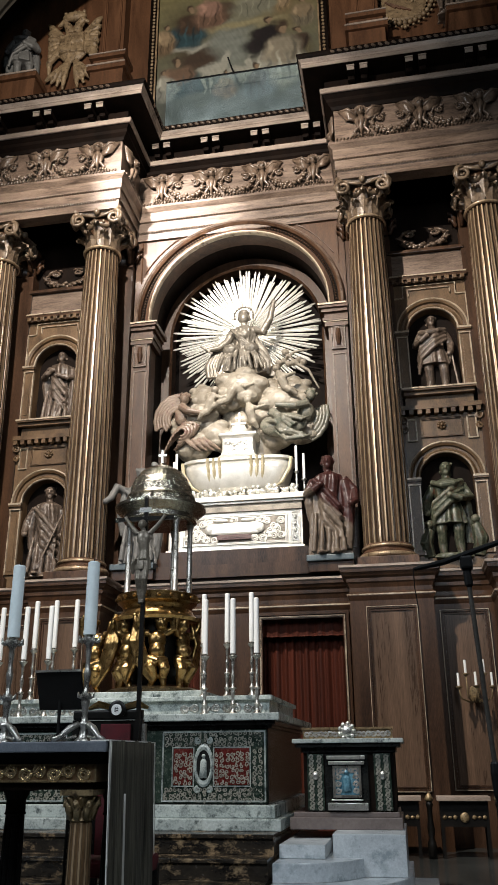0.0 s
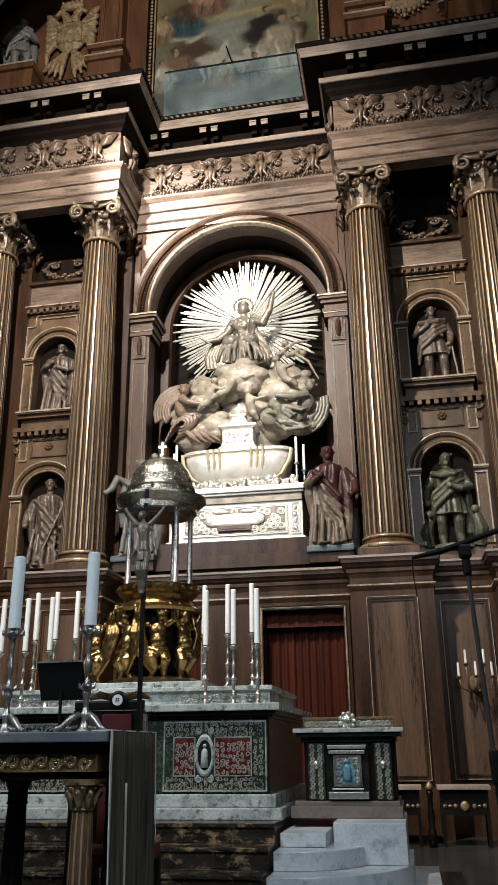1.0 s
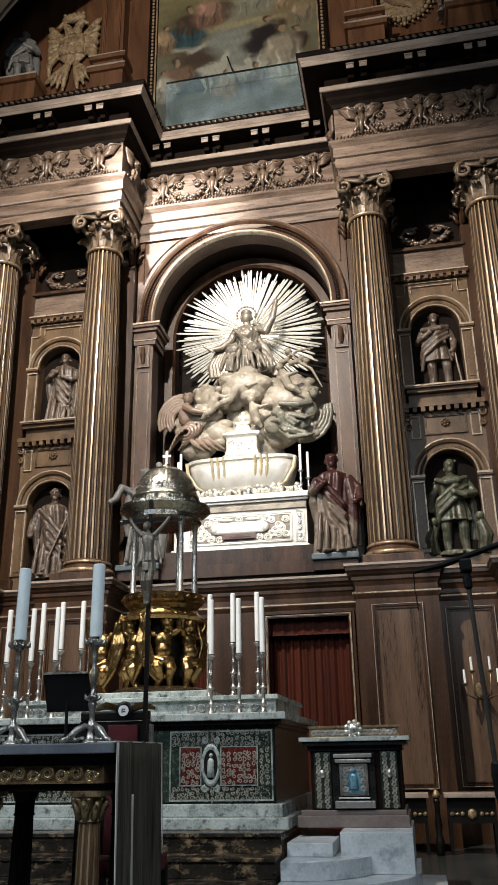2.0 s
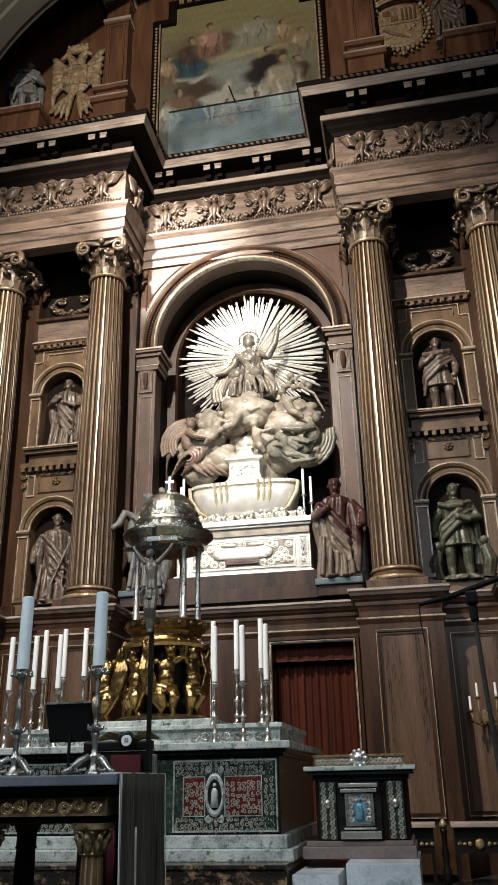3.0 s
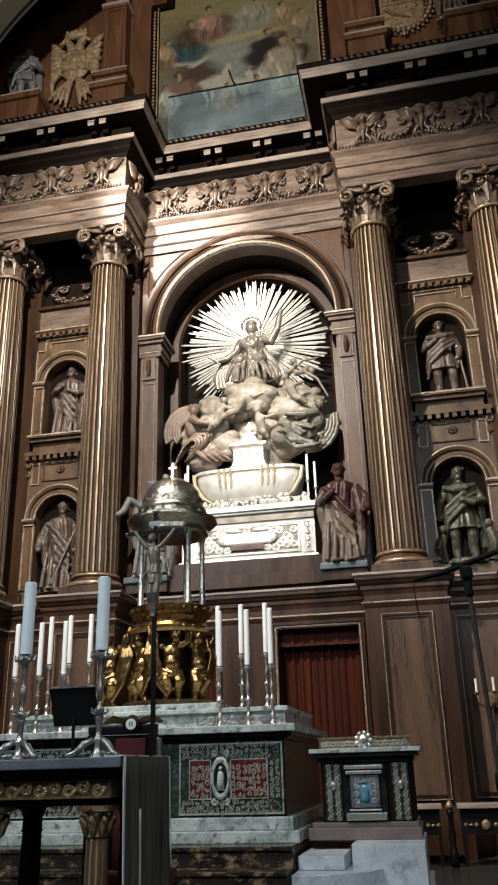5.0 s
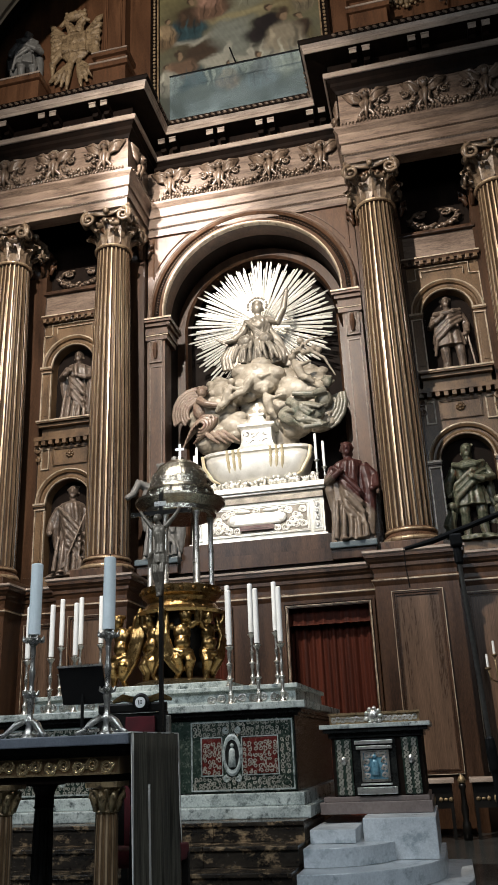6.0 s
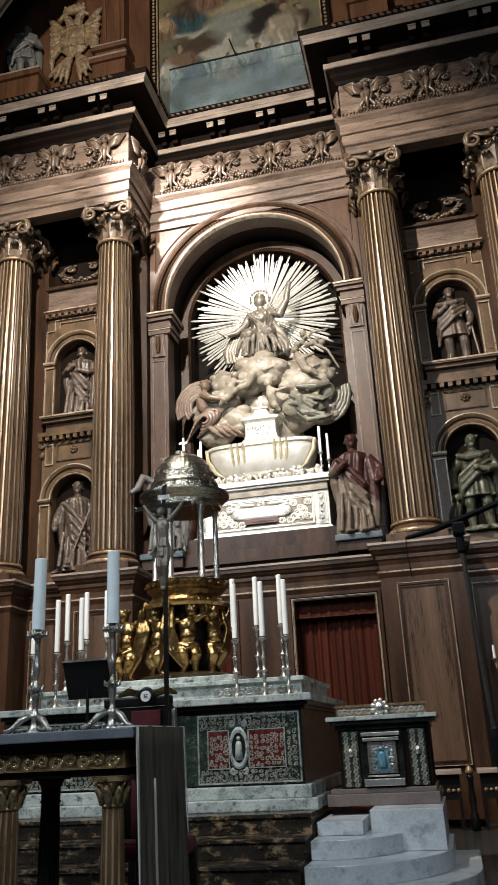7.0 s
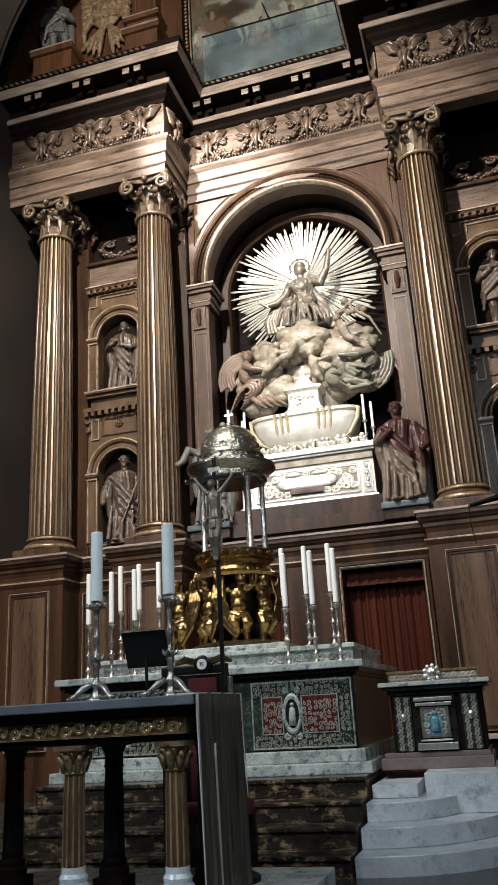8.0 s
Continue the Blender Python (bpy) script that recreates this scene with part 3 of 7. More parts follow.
for i, (x, y) in enumerate(spots_h):
    if i == 0:
        head0.location = (x, y, 11.93)
    else:
        share("winged_head", head0, frieze, pose(x, y, 11.93))
for i, (x, y) in enumerate(spots_g):
    if i == 0:
        gar0.location = (x, y, 11.90)
    else:
        share("garland", gar0, frieze, pose(x, y, 11.90))
for sd in (-1, 1):
    share("winged_head", head0, frieze, pose(sd * 1.995, 12.3, 11.93, 0, 0, sd * -90))


# ---- columns ----
def flute(a, r):
    n = 24
    u = (a * n / (2 * math.pi)) % 1.0
    d = abs(u - 0.5) / 0.38
    return r * (1 - 0.15 * math.sqrt(max(0.0, 1 - d * d))) if d < 1 else r


def acanthus(bm, ang, r, z, w, h, curl):
    """A leaf that climbs the bell at radius r and curls over."""
    ca, sa = math.cos(ang), math.sin(ang)
    rows = []
    prof = [(0.0, 0.0, 1.0), (0.01, 0.3, 1.05), (0.02, 0.6, 1.0), (0.06, 0.85, 0.85), (0.06 + curl * 0.6, 1.0, 0.7), (0.06 + curl, 0.93, 0.5), (0.05 + curl, 0.8, 0.2)]
    for out, t, ww in prof:
        row = []
        for k in (-1, -0.5, 0, 0.5, 1):
            rr = r + out + (0.02 if k == 0 else 0.0) + (-0.015 if abs(k) == 1 else 0)
            tang = k * w * 0.5 * ww
            row.append(bm.verts.new((rr * ca - tang * sa, rr * sa + tang * ca, z + h * t - (0.02 if abs(k) == 1 else 0))))
        rows.append(row)
    for a, b in zip(rows, rows[1:]):
        for k in range(4):
            bm.faces.new((a[k], a[k + 1], b[k + 1], b[k]))


def scroll_row(name, parent, material, places, r, flat=0.5, th=0.26, label=""):
    """Scrolls of one mesh, each a part, at places of (x, y, z, side)."""
    bm = bmesh.new()
    volute(bm, 0, 0, 0, 1, 0, r, th, 5)
    tube(bm, [(0, 0, r), (-0.6 * r, 0, 0.75 * r), (-1.1 * r, 0, 0.1 * r), (-1.35 * r, 0, -0.5 * r)], [th * r, th * r * 1.2, th * r, th * r * 0.3], 5)
    ball(bm, (-0.9 * r, 0, -0.3 * r), (0.3 * r, 0.2 * r, 0.45 * r), 1)
    first = None
    for x, y, z, sd in places:
        m = pose(x, y, z) @ Matrix.Diagonal((sd, flat, 1 if sd > 0 else -1, 1))
        if first is None:
            first = part(name, bm, material, parent, label, smooth=True)
            first.matrix_basis = m
        else:
            share(name, first, parent, m)


def column():
    col = thing("column", "tall fluted walnut column with gilded edges and leafy capital", "column", "columns of the altarpiece")
    prof = [(0.355, 0.0), (0.358, 0.06), (0.356, 1.2), (0.350, 2.4), (0.335, 3.6), (0.312, 4.8), (0.295, 5.6), (0.292, 5.72)]
    part("shaft", lathe(prof, seg=192, radial=flute, z0=4.33), COLUMN_WOOD, col)
    strip = [(r + 0.005, z) for r, z in prof]
    first = part("gilt_fillet", lathe([prof[0]] + strip + [prof[-1]], seg=2, z0=4.33, a0=-2.1, a1=2.1), FILLET_LIT_GILT, col, "gilt edge between flutes with highlight in its colour")
    for k in range(1, 24):
        share("gilt_fillet", first, col, pose(0, 0, 0, 0, 0, 15 * k))
    base = lathe([(0.36, 0.36), (0.38, 0.34), (0.385, 0.31), (0.375, 0.29), (0.365, 0.27), (0.38, 0.245), (0.41, 0.235), (0.425, 0.21), (0.43, 0.17), (0.42, 0.14), (0.40, 0.125), (0.41, 0.12)][::-1], seg=40, z0=3.97)
    box(base, -0.44, 0.44, -0.44, 0.44, 3.93, 4.10, bev=0.01)
    part("base", base, MID_WOOD, col, smooth=False)
    part("base_ring", lathe([(0.425, 0.14), (0.438, 0.16), (0.44, 0.175), (0.438, 0.19), (0.425, 0.21)], seg=40, z0=3.97), FILLET_LIT_GILT, col, smooth=True)
    part("upper_ring", lathe([(0.375, 0.29), (0.39, 0.30), (0.393, 0.315), (0.388, 0.33), (0.375, 0.34)], seg=40, z0=3.97), FILLET_LIT_GILT, col, smooth=True)
    cap = thing_part("capital", col)
    # bell in darker wood than the leaves: the shade between them as colour
    bell = lathe([(0.30, 0.0), (0.335, 0.015), (0.34, 0.045), (0.31, 0.07), (0.285, 0.09), (0.285, 0.4), (0.30, 0.55), (0.34, 0.66)], seg=32, z0=10.04)
    part("bell", bell, WALNUT, cap, smooth=True)
    part("neck_ring", lathe([(0.31, 0.005), (0.345, 0.018), (0.352, 0.035), (0.345, 0.052), (0.31, 0.07)], seg=40, z0=10.04), FILLET_LIT_GILT, cap, smooth=True)
    bm = bmesh.new()
    for i in range(8):
        acanthus(bm, 2 * math.pi * i / 8 + 0.39, 0.29, 10.11, 0.20, 0.26, 0.14)
        acanthus(bm, 2 * math.pi * i / 8, 0.29, 10.16, 0.17, 0.40, 0.16)
    part("leaves", bm, CAPITAL_WOOD, cap)
    ech = lathe([(0.29, 10.50), (0.36, 10.53), (0.375, 10.56), (0.36, 10.59), (0.34, 10.60)], seg=32)
    for k in range(20):
        a = 2 * math.pi * k / 20
        ball(ech, (0.375 * math.cos(a), 0.375 * math.sin(a), 10.585), (0.035, 0.035, 0.045), 1)
    part("egg_moulding", ech, CAPITAL_WOOD, cap, smooth=True)
    for sx in (-1, 1):
        for sy in (-1, 1):
            bm = bmesh.new()
            for ang in (0, 90):
                dx, dy = (1, 0) if ang == 0 else (0, 1)
                volute(bm, sx * (0.34 if ang == 0 else 0.43), sy * (0.43 if ang == 0 else 0.34), 10.61, dx * sx, dy * sy, 0.145, 0.30)
            tube(bm, [(sx * 0.26, sy * 0.26, 10.45), (sx * 0.34, sy * 0.34, 10.56), (sx * 0.40, sy * 0.40, 10.62)], [0.03, 0.06, 0.05], 6)
            tube(bm, [(sx * 0.30, sy * 0.42, 10.73), (sx * 0.10, sy * 0.37, 10.705), (0, sy * 0.36, 10.70)], [0.03, 0.03, 0.03], 6)
            part("volute", bm, CAPITAL_WOOD, cap, smooth=True)
    for k in range(4):
        a = k * math.pi / 2
        part("rosette", ball(bmesh.new(), (0.42 * math.cos(a), 0.42 * math.sin(a), 10.76), (0.06, 0.06, 0.075), 2), CAPITAL_WOOD, cap, smooth=True)
    # abacus with hollow sides
    bm = bmesh.new()
    ring = []
    for k in range(4):
        a0 = radians(45 + 90 * k)
        c0 = Vector((math.cos(a0), math.sin(a0))) * 0.68
        c1 = Vector((math.cos(a0 + math.pi / 2), math.sin(a0 + math.pi / 2))) * 0.68
        mid = (c0 + c1) / 2
        for t in np.linspace(0.06, 0.94, 7):
            p = c0.lerp(c1, float(t)) - mid.normalized() * 0.09 * (1 - (2 * float(t) - 1) ** 2)
            ring.append(p)
    lo = [bm.verts.new((p.x * 0.94, p.y * 0.94, 10.735)) for p in ring]
    mi = [bm.verts.new((p.x, p.y, 10.79)) for p in ring]
    hi = [bm.verts.new((p.x, p.y, 10.83)) for p in ring]
    n = len(ring)
    for a, b in ((lo, mi), (mi, hi)):
        for i in range(n):
            bm.faces.new((a[i], a[(i + 1) % n], b[(i + 1) % n], b[i]))
    bm.faces.new(lo[::-1])
    bm.faces.new(hi)
    part("abacus", bm, CAPITAL_WOOD, cap)
    return col


def thing_part(name, parent):
    ob = new(name)
    ob.parent = parent
    return ob


col0 = column()
for x in (-4.44, 2.42, 4.44):
    copy_thing(col0, pose(x, 12.3, 0))
col0.location = (-2.42, 12.3, 0)

# flat pilasters behind the columns, with spot lamps clipped to them
for x in (-4.44, -2.42, 2.42, 4.44):
    pil = thing("pilaster", "flat dark walnut pilaster behind a fluted column", "pilaster", "pilasters behind the columns", "structure")
    part("shaft", boxes((x - 0.40, x + 0.40, 12.86, 13.097, 4.05, 10.2)), WALNUT, pil)
    part("base", boxes((x - 0.45, x + 0.45, 12.80, 13.096, 4.0, 4.25), bev=0.012), WALNUT, pil)
    bm = boxes((x - 0.38, x + 0.38, 12.90, 13.095, 10.2, 10.70), (x - 0.45, x + 0.45, 12.82, 13.095, 10.70, 10.775))
    for k in range(4):
        for zz, hh in ((10.22, 0.25), (10.34, 0.3)):
            tube(bm, [(x - 0.33 + 0.22 * k, 12.84, zz), (x - 0.33 + 0.22 * k, 12.80, zz + hh * 0.7), (x - 0.33 + 0.22 * k, 12.70, zz + hh), (x - 0.33 + 0.22 * k, 12.70, zz + hh - 0.06)], [0.036, 0.05, 0.034, 0.014], 8)
    for s in (-1, 1):
        volute(bm, x + s * 0.36, 12.78, 10.66, s, 0, 0.10)
        for zz in (10.3, 10.42):
            tube(bm, [(x + s * 0.42, 12.95, zz), (x + s * 0.47, 12.95, zz + 0.14), (x + s * 0.54, 12.95, zz + 0.18), (x + s * 0.54, 12.95, zz + 0.12)], [0.034, 0.044, 0.03, 0.012], 8)
    part("capital", bm, WALNUT, pil, smooth=True)

# ---- side bays with two niches each ----
def bay(s):
    cx = s * 3.42
    b = thing("niche_bay", "ochre walnut panel with two arched niches one above the other", "niche panel", "side bays", "structure", (0, 0, -0.08))
    for zs, zb, z0, z1 in ((8.30, 7.2, 7.17, 9.24), (5.64, 4.34, 4.06, 6.74)):
        part("niche_wall", arch_plate(cx - 0.62, cx + 0.62, z0, z1, cx, 0.42, zs, zb, 12.90, 13.096, 24), OCHRE_WOOD, b)
        bm = bmesh.new()
        n = 16
        cyl = []
        for z in (zb, zs):
            cyl.append([bm.verts.new((cx + 0.42 * math.cos(math.pi * i / n), 13.09 + 0.30 * math.sin(math.pi * i / n), z)) for i in range(n + 1)])
        for j in range(1, 8):
            e = math.pi / 2 * j / 8
            cyl.append([bm.verts.new((cx + 0.42 * math.cos(e) * math.cos(math.pi * i / n), 13.09 + 0.30 * math.cos(e) * math.sin(math.pi * i / n), zs + 0.42 * math.sin(e))) for i in range(n + 1)])
        for a, c in zip(cyl, cyl[1:]):
            for i in range(n):
                bm.faces.new((a[i], a[i + 1], c[i + 1], c[i]))
        box(bm, cx - 0.42, cx + 0.42, 12.92, 13.385, zb - 0.04, zb)
        part("niche_shell", bm, OCHRE_WOOD, b)
        ar = archivolt(cx, zs, 12.9, [(0.42, 0.0), (0.42, 0.03), (0.45, 0.05), (0.48, 0.03), (0.49, 0.01), (0.53, 0.01), (0.54, 0.05), (0.57, 0.07), (0.60, 0.07), (0.60, 0.0)], n=32)
        part("archivolt", ar, OCHRE_WOOD, b)
        part("arch_edge", archivolt(cx, zs, 12.9, [(0.417, 0.0), (0.417, 0.045), (0.432, 0.055), (0.442, 0.046)], n=32), EDGE_LIT_GILT, b, "gilt edge lightened as if lit")
        part("arch_edge", archivolt(cx, zs, 12.9, [(0.575, 0.068), (0.583, 0.084), (0.603, 0.08), (0.603, 0.0)], n=32), EDGE_LIT_GILT, b, "gilt edge lightened as if lit")
        # inner arch and band round the hollow of the niche
        part("inner_arch", archivolt(cx, zs, 13.16, [(0.30, 0.0), (0.30, 0.05), (0.345, 0.06), (0.36, 0.0)], n=24), OCHRE_WOOD, b)
        band = lathe([(0.416, zs - 0.11), (0.385, zs - 0.11), (0.385, zs - 0.05), (0.36, zs - 0.04), (0.36, zs - 0.01), (0.416, zs - 0.01)], cx, 13.09, 20, a0=2, a1=178)
        for v in band.verts:
            v.co.y = 13.09 + (v.co.y - 13.09) * 0.71
        part("inner_band", band, PALE_LIT_WOOD, b)
        for q in (-1, 1):
            im = boxes(*[(cx + q * 0.52 - w, cx + q * 0.52 + w, 12.9 - o, 12.898, a, c) for w, o, a, c in ((0.10, 0.05, zs - 0.12, zs - 0.06), (0.115, 0.08, zs - 0.06, zs - 0.001))])
            part("impost", im, OCHRE_WOOD, b)
            part("impost_edge", boxes((cx + q * 0.52 - 0.12, cx + q * 0.52 + 0.12, 12.81, 12.825, zs - 0.03, zs + 0.003), (cx + q * 0.52 - 0.102, cx + q * 0.52 + 0.102, 12.838, 12.852, zs - 0.12, zs - 0.10)), EDGE_LIT_GILT, b)
            part("jamb", boxes((cx + q * 0.52 - 0.075, cx + q * 0.52 + 0.075, 12.87, 12.897, zb + 0.05, zs - 0.121), (cx + q * 0.52 - 0.04, cx + q * 0.52 + 0.04, 12.855, 12.871, zb + 0.12, zs - 0.2)), OCHRE_WOOD, b)
            part("jamb_edge", boxes((cx + q * 0.605 - 0.010, cx + q * 0.605 + 0.010, 12.845, 12.899, zb + 0.05, zs - 0.121), (cx + q * 0.432 - 0.010, cx + q * 0.432 + 0.010, 12.855, 12.899, zb + 0.05, zs - 0.121)), EDGE_LIT_GILT, b)
    # square frame round the upper arch
    zt = 9.2
    for q in (-1, 1):
        part("stepped_frame", boxes((*sorted((cx + q * 0.44, cx + q * 0.455)), 12.865, 12.899, 8.98, 9.19), (*sorted((cx + q * 0.46, cx + q * 0.62)), 12.865, 12.899, 8.965, 8.98), (*sorted((cx + q * 0.605, cx + q * 0.62)), 12.865, 12.899, 8.32, 8.965)), EDGE_LIT_GILT, b)
    part("frame", boxes((cx - 0.455, cx + 0.455, 12.865, 12.899, 9.19, 9.205), (cx - 0.36, cx + 0.36, 12.868, 12.899, 9.12, 9.132), (cx - 0.36, cx - 0.348, 12.868, 12.899, 9.0, 9.12), (cx + 0.348, cx + 0.36, 12.868, 12.899, 9.0, 9.12)), EDGE_LIT_GILT, b)
    bm = boxes((cx - 0.66, cx + 0.66, 12.80, 13.0, 9.30, 9.38), (cx - 0.64, cx + 0.64, 12.84, 13.0, 9.241, 9.30))
    part("upper_cornice", bm, WALNUT, b)
    part("cornice_edge", boxes((cx - 0.665, cx + 0.665, 12.785, 12.80, 9.36, 9.384)), EDGE_LIT_GILT, b)
    for i in range(10):
        part("dentil", boxes((cx - 0.62 + i * 0.13, cx - 0.55 + i * 0.13, 12.77, 12.84, 9.225, 9.30), bev=0.006), OCHRE_WOOD, b)
    part("frieze_panel", boxes((cx - 0.62, cx + 0.62, 12.90, 13.095, 9.382, 9.86)), ENTAB_WOOD, b)
    part("ledge", boxes((cx - 0.66, cx + 0.66, 12.82, 13.09, 9.862, 9.93), bev=0.012), WALNUT, b)
    share("festoon", gar0, b, pose(cx, 13.095, 10.32) @ Matrix.Diagonal((1.3, 1.2, 0.9, 1)))
    # ledge between the niches
    bm = boxes((cx - 0.60, cx + 0.60, 12.70, 13.0, 7.12, 7.168), (cx - 0.57, cx + 0.57, 12.76, 13.0, 7.06, 7.12))
    part("sill", bm, OCHRE_WOOD, b)
    part("sill_edge", boxes((cx - 0.605, cx + 0.605, 12.685, 12.70, 7.145, 7.172)), EDGE_LIT_GILT, b)
    part("sill_band", boxes((cx - 0.55, cx + 0.55, 12.86, 13.09, 6.88, 7.06)), OCHRE_WOOD, b)
    bm = boxes((cx - 0.66, cx + 0.66, 12.76, 13.0, 6.80, 6.878))
    for i in range(10):
        box(bm, cx - 0.64 + i * 0.134, cx - 0.57 + i * 0.134, 12.765, 12.86, 6.72, 6.798)
    part("dentil_cornice", bm, OCHRE_WOOD, b)
    for q in (-1, 1):
        bm = bmesh.new()
        volute(bm, cx + q * 0.60, 12.84, 6.66, q, 0, 0.07)
        volute(bm, cx + q * 0.60, 12.84, 6.48, -q, 0, 0.055)
        part("scroll", bm, OCHRE_WOOD, b)
    part("tablet", frame_bm(cx - 0.34, cx + 0.34, 6.34, 6.68, 12.899, 0.03, 0.03), OCHRE_WOOD, b)
    bm = bmesh.new()
    for k in range(7):
        a = 2 * math.pi * k / 7
        ball(bm, (cx + 0.055 * math.cos(a), 12.88, 6.54 + 0.05 * math.sin(a)), 0.03, 1)
    ball(bm, (cx, 12.87, 6.54), 0.04, 1)
    part("rosette", bm, OCHRE_WOOD, b, smooth=True)
    for q in (-1, 1):
        x0, x1 = sorted((cx + q * 0.40, cx + q * 0.56))
        part("ear_frame", frame_bm(x0, x1, 6.28, 6.68, 12.899, 0.022, 0.03), EDGE_LIT_GILT, b)
    for q in (-1, 1):
        part("side_strip", boxes((cx + q * 0.68 - 0.055, cx + q * 0.68 + 0.055, 12.93, 13.09, 4.06, 9.24)), WALNUT, b)
    return b


bay(-1)
bay(1)

# ---- socle ----
PED = 11.72
PANEL_WOOD = surface("streaked_walnut", (0.016, 0.0085, 0.005), (0.155, 0.096, 0.062), (5, 5, 0.22), (0.18, 0.4), 0, 22, 0.25, 0.004, None, 0.45, None, 0.16)
SOCLE = [(-5.19, PED), (-3.86, PED), (-3.86, 12.25), (-3.0, 12.25), (-3.0, PED), (-1.85, PED), (-1.85, 12.42), (1.85, 12.42), (1.85, PED), (3.0, PED), (3.0, 12.25), (3.86, 12.25), (3.86, PED), (5.19, PED)]
socle = thing("socle", "dark walnut panelled base of the altarpiece with a moulded cornice", "panelling", kind="structure")
part("cornice", closed_sweep(SOCLE, [(0.0, 3.62), (0.02, 3.68), (0.04, 3.70), (0.04, 3.75), (0.07, 3.78), (0.09, 3.82), (0.11, 3.83), (0.11, 3.90), (0.12, 3.92), (0.12, 3.93)], 0.3), WALNUT, socle)
part("edge", closed_sweep(SOCLE, [(0.112, 3.88), (0.134, 3.895), (0.134, 3.928)], -0.10), PALE_LIT_WOOD, socle, "pale edge lightened as if lit")
part("band", closed_sweep(SOCLE, [(0.0, 3.44), (0.012, 3.46), (0.03, 3.50), (0.03, 3.53), (0.0, 3.56)], 0.1), WALNUT, socle)
part("band_edge", closed_sweep(SOCLE, [(0.02, 3.505), (0.038, 3.512), (0.038, 3.53), (0.02, 3.536)], 0.0), EDGE_LIT_GILT, socle)
for x0, x1, y in ((-5.19, -3.86, PED), (-3.86, -3.0, 12.25), (-3.0, -1.85, PED), (1.85, 3.0, PED), (3.0, 3.86, 12.25), (3.86, 5.19, PED)):
    part("body", boxes((x0, x1, y, 13.0, 0.28, 3.62)), WALNUT, socle)
part("top", boxes((-5.19, 5.19, 12.40, 13.05, 3.80, 3.994)), WALNUT_DARK_SHADE, socle)


for s in (-1, 1):
    for a, b, y in ((2.08, 2.76, PED), (4.1, 4.78, PED), (3.10, 3.76, 12.25)):
        x0, x1 = sorted((s * a, s * b))
        part("panel_frame", frame_bm(x0, x1, 0.98, 3.34, y, 0.055, 0.04), WALNUT, socle)
        part("gilt_bead", frame_bm(x0 - 0.012, x1 + 0.012, 0.968, 3.352, y, 0.02, 0.05), EDGE_LIT_GILT, socle, "gilt bead lightened as if lit")
        part("panel", boxes((x0 + 0.04, x1 - 0.04, y - 0.012, y - 0.001, 1.02, 3.30)), PANEL_WOOD, socle)
# centre of the socle with its two curtained doorways
def pleats(x0, x1, y, z0, z1, n, amp, seed):
    """A hanging cloth with uneven pleats that loosen towards the hem; closed at the back."""
    bm = bmesh.new()
    rng = random.Random(seed)
    ph = [rng.uniform(0, 6.28) for _ in range(4)]
    cols, rows = 90, 10
    grid = {}
    for side in (0, 1):
        for j in range(rows + 1):
            v = j / rows
            for i in range(cols + 1):
                u = i / cols
                w = math.sin(2 * math.pi * n * u + ph[0] + 1.6 * math.sin(5 * u + ph[1])) + 0.5 * math.sin(2 * math.pi * n * 0.43 * u + ph[2] + 0.6 * v) + 0.25 * math.sin(2 * math.pi * n * 2.1 * u + ph[3])
                grid[side, i, j] = bm.verts.new((x0 + (x1 - x0) * u, y + amp * (0.75 + 0.25 * v) * w + 0.012 * side, z1 + (z0 - z1) * v))
    for side in (0, 1):
        for j in range(rows):
            for i in range(cols):
                q = (grid[side, i, j], grid[side, i, j + 1], grid[side, i + 1, j + 1], grid[side, i + 1, j])
                bm.faces.new(q if side == 0 else q[::-1])
    for i in range(cols):
        for j in (0, rows):
            bm.faces.new((grid[0, i, j], grid[0, i + 1, j], grid[1, i + 1, j], grid[1, i, j]))
    return bm


part("centre_wall", boxes((-1.85, -1.72, 12.42, 13.0, 0.28, 3.62), (1.72, 1.85, 12.42, 13.0, 0.28, 3.62), (-0.45, 0.45, 12.42, 13.0, 0.28, 3.62), (-1.72, -0.45, 12.42, 13.0, 3.36, 3.62), (0.45, 1.72, 12.42, 13.0, 3.36, 3.62)), WALNUT, socle)
for nm, s in (("door_1", -1), ("door_2", 1)):
    x0, x1 = sorted((s * 0.45, s * 1.72))
    d = thing(nm, "doorway hung with a russet velvet curtain under a valance", "doorway", kind="structure")
    part("curtain", pleats(x0, x1, 12.74, 0.28, 3.30, 11, 0.028, 3), CURTAIN, d, "russet velvet curtain in soft pleats", smooth=True)
    part("valance", pleats(x0, x1, 12.56, 3.09, 3.355, 8, 0.012, 8), CURTAIN, d, "straight velvet valance", smooth=True)
    part("jamb", frame_bm(x0 - 0.06, x1 + 0.06, 0.2, 3.42, 12.419, 0.09, 0.045), WALNUT, d)
    part("gilt_bead", frame_bm(x0 - 0.005, x1 + 0.005, 0.2, 3.365, 12.419, 0.02, 0.055), EDGE_LIT_GILT, d, "gilt bead lightened as if lit")

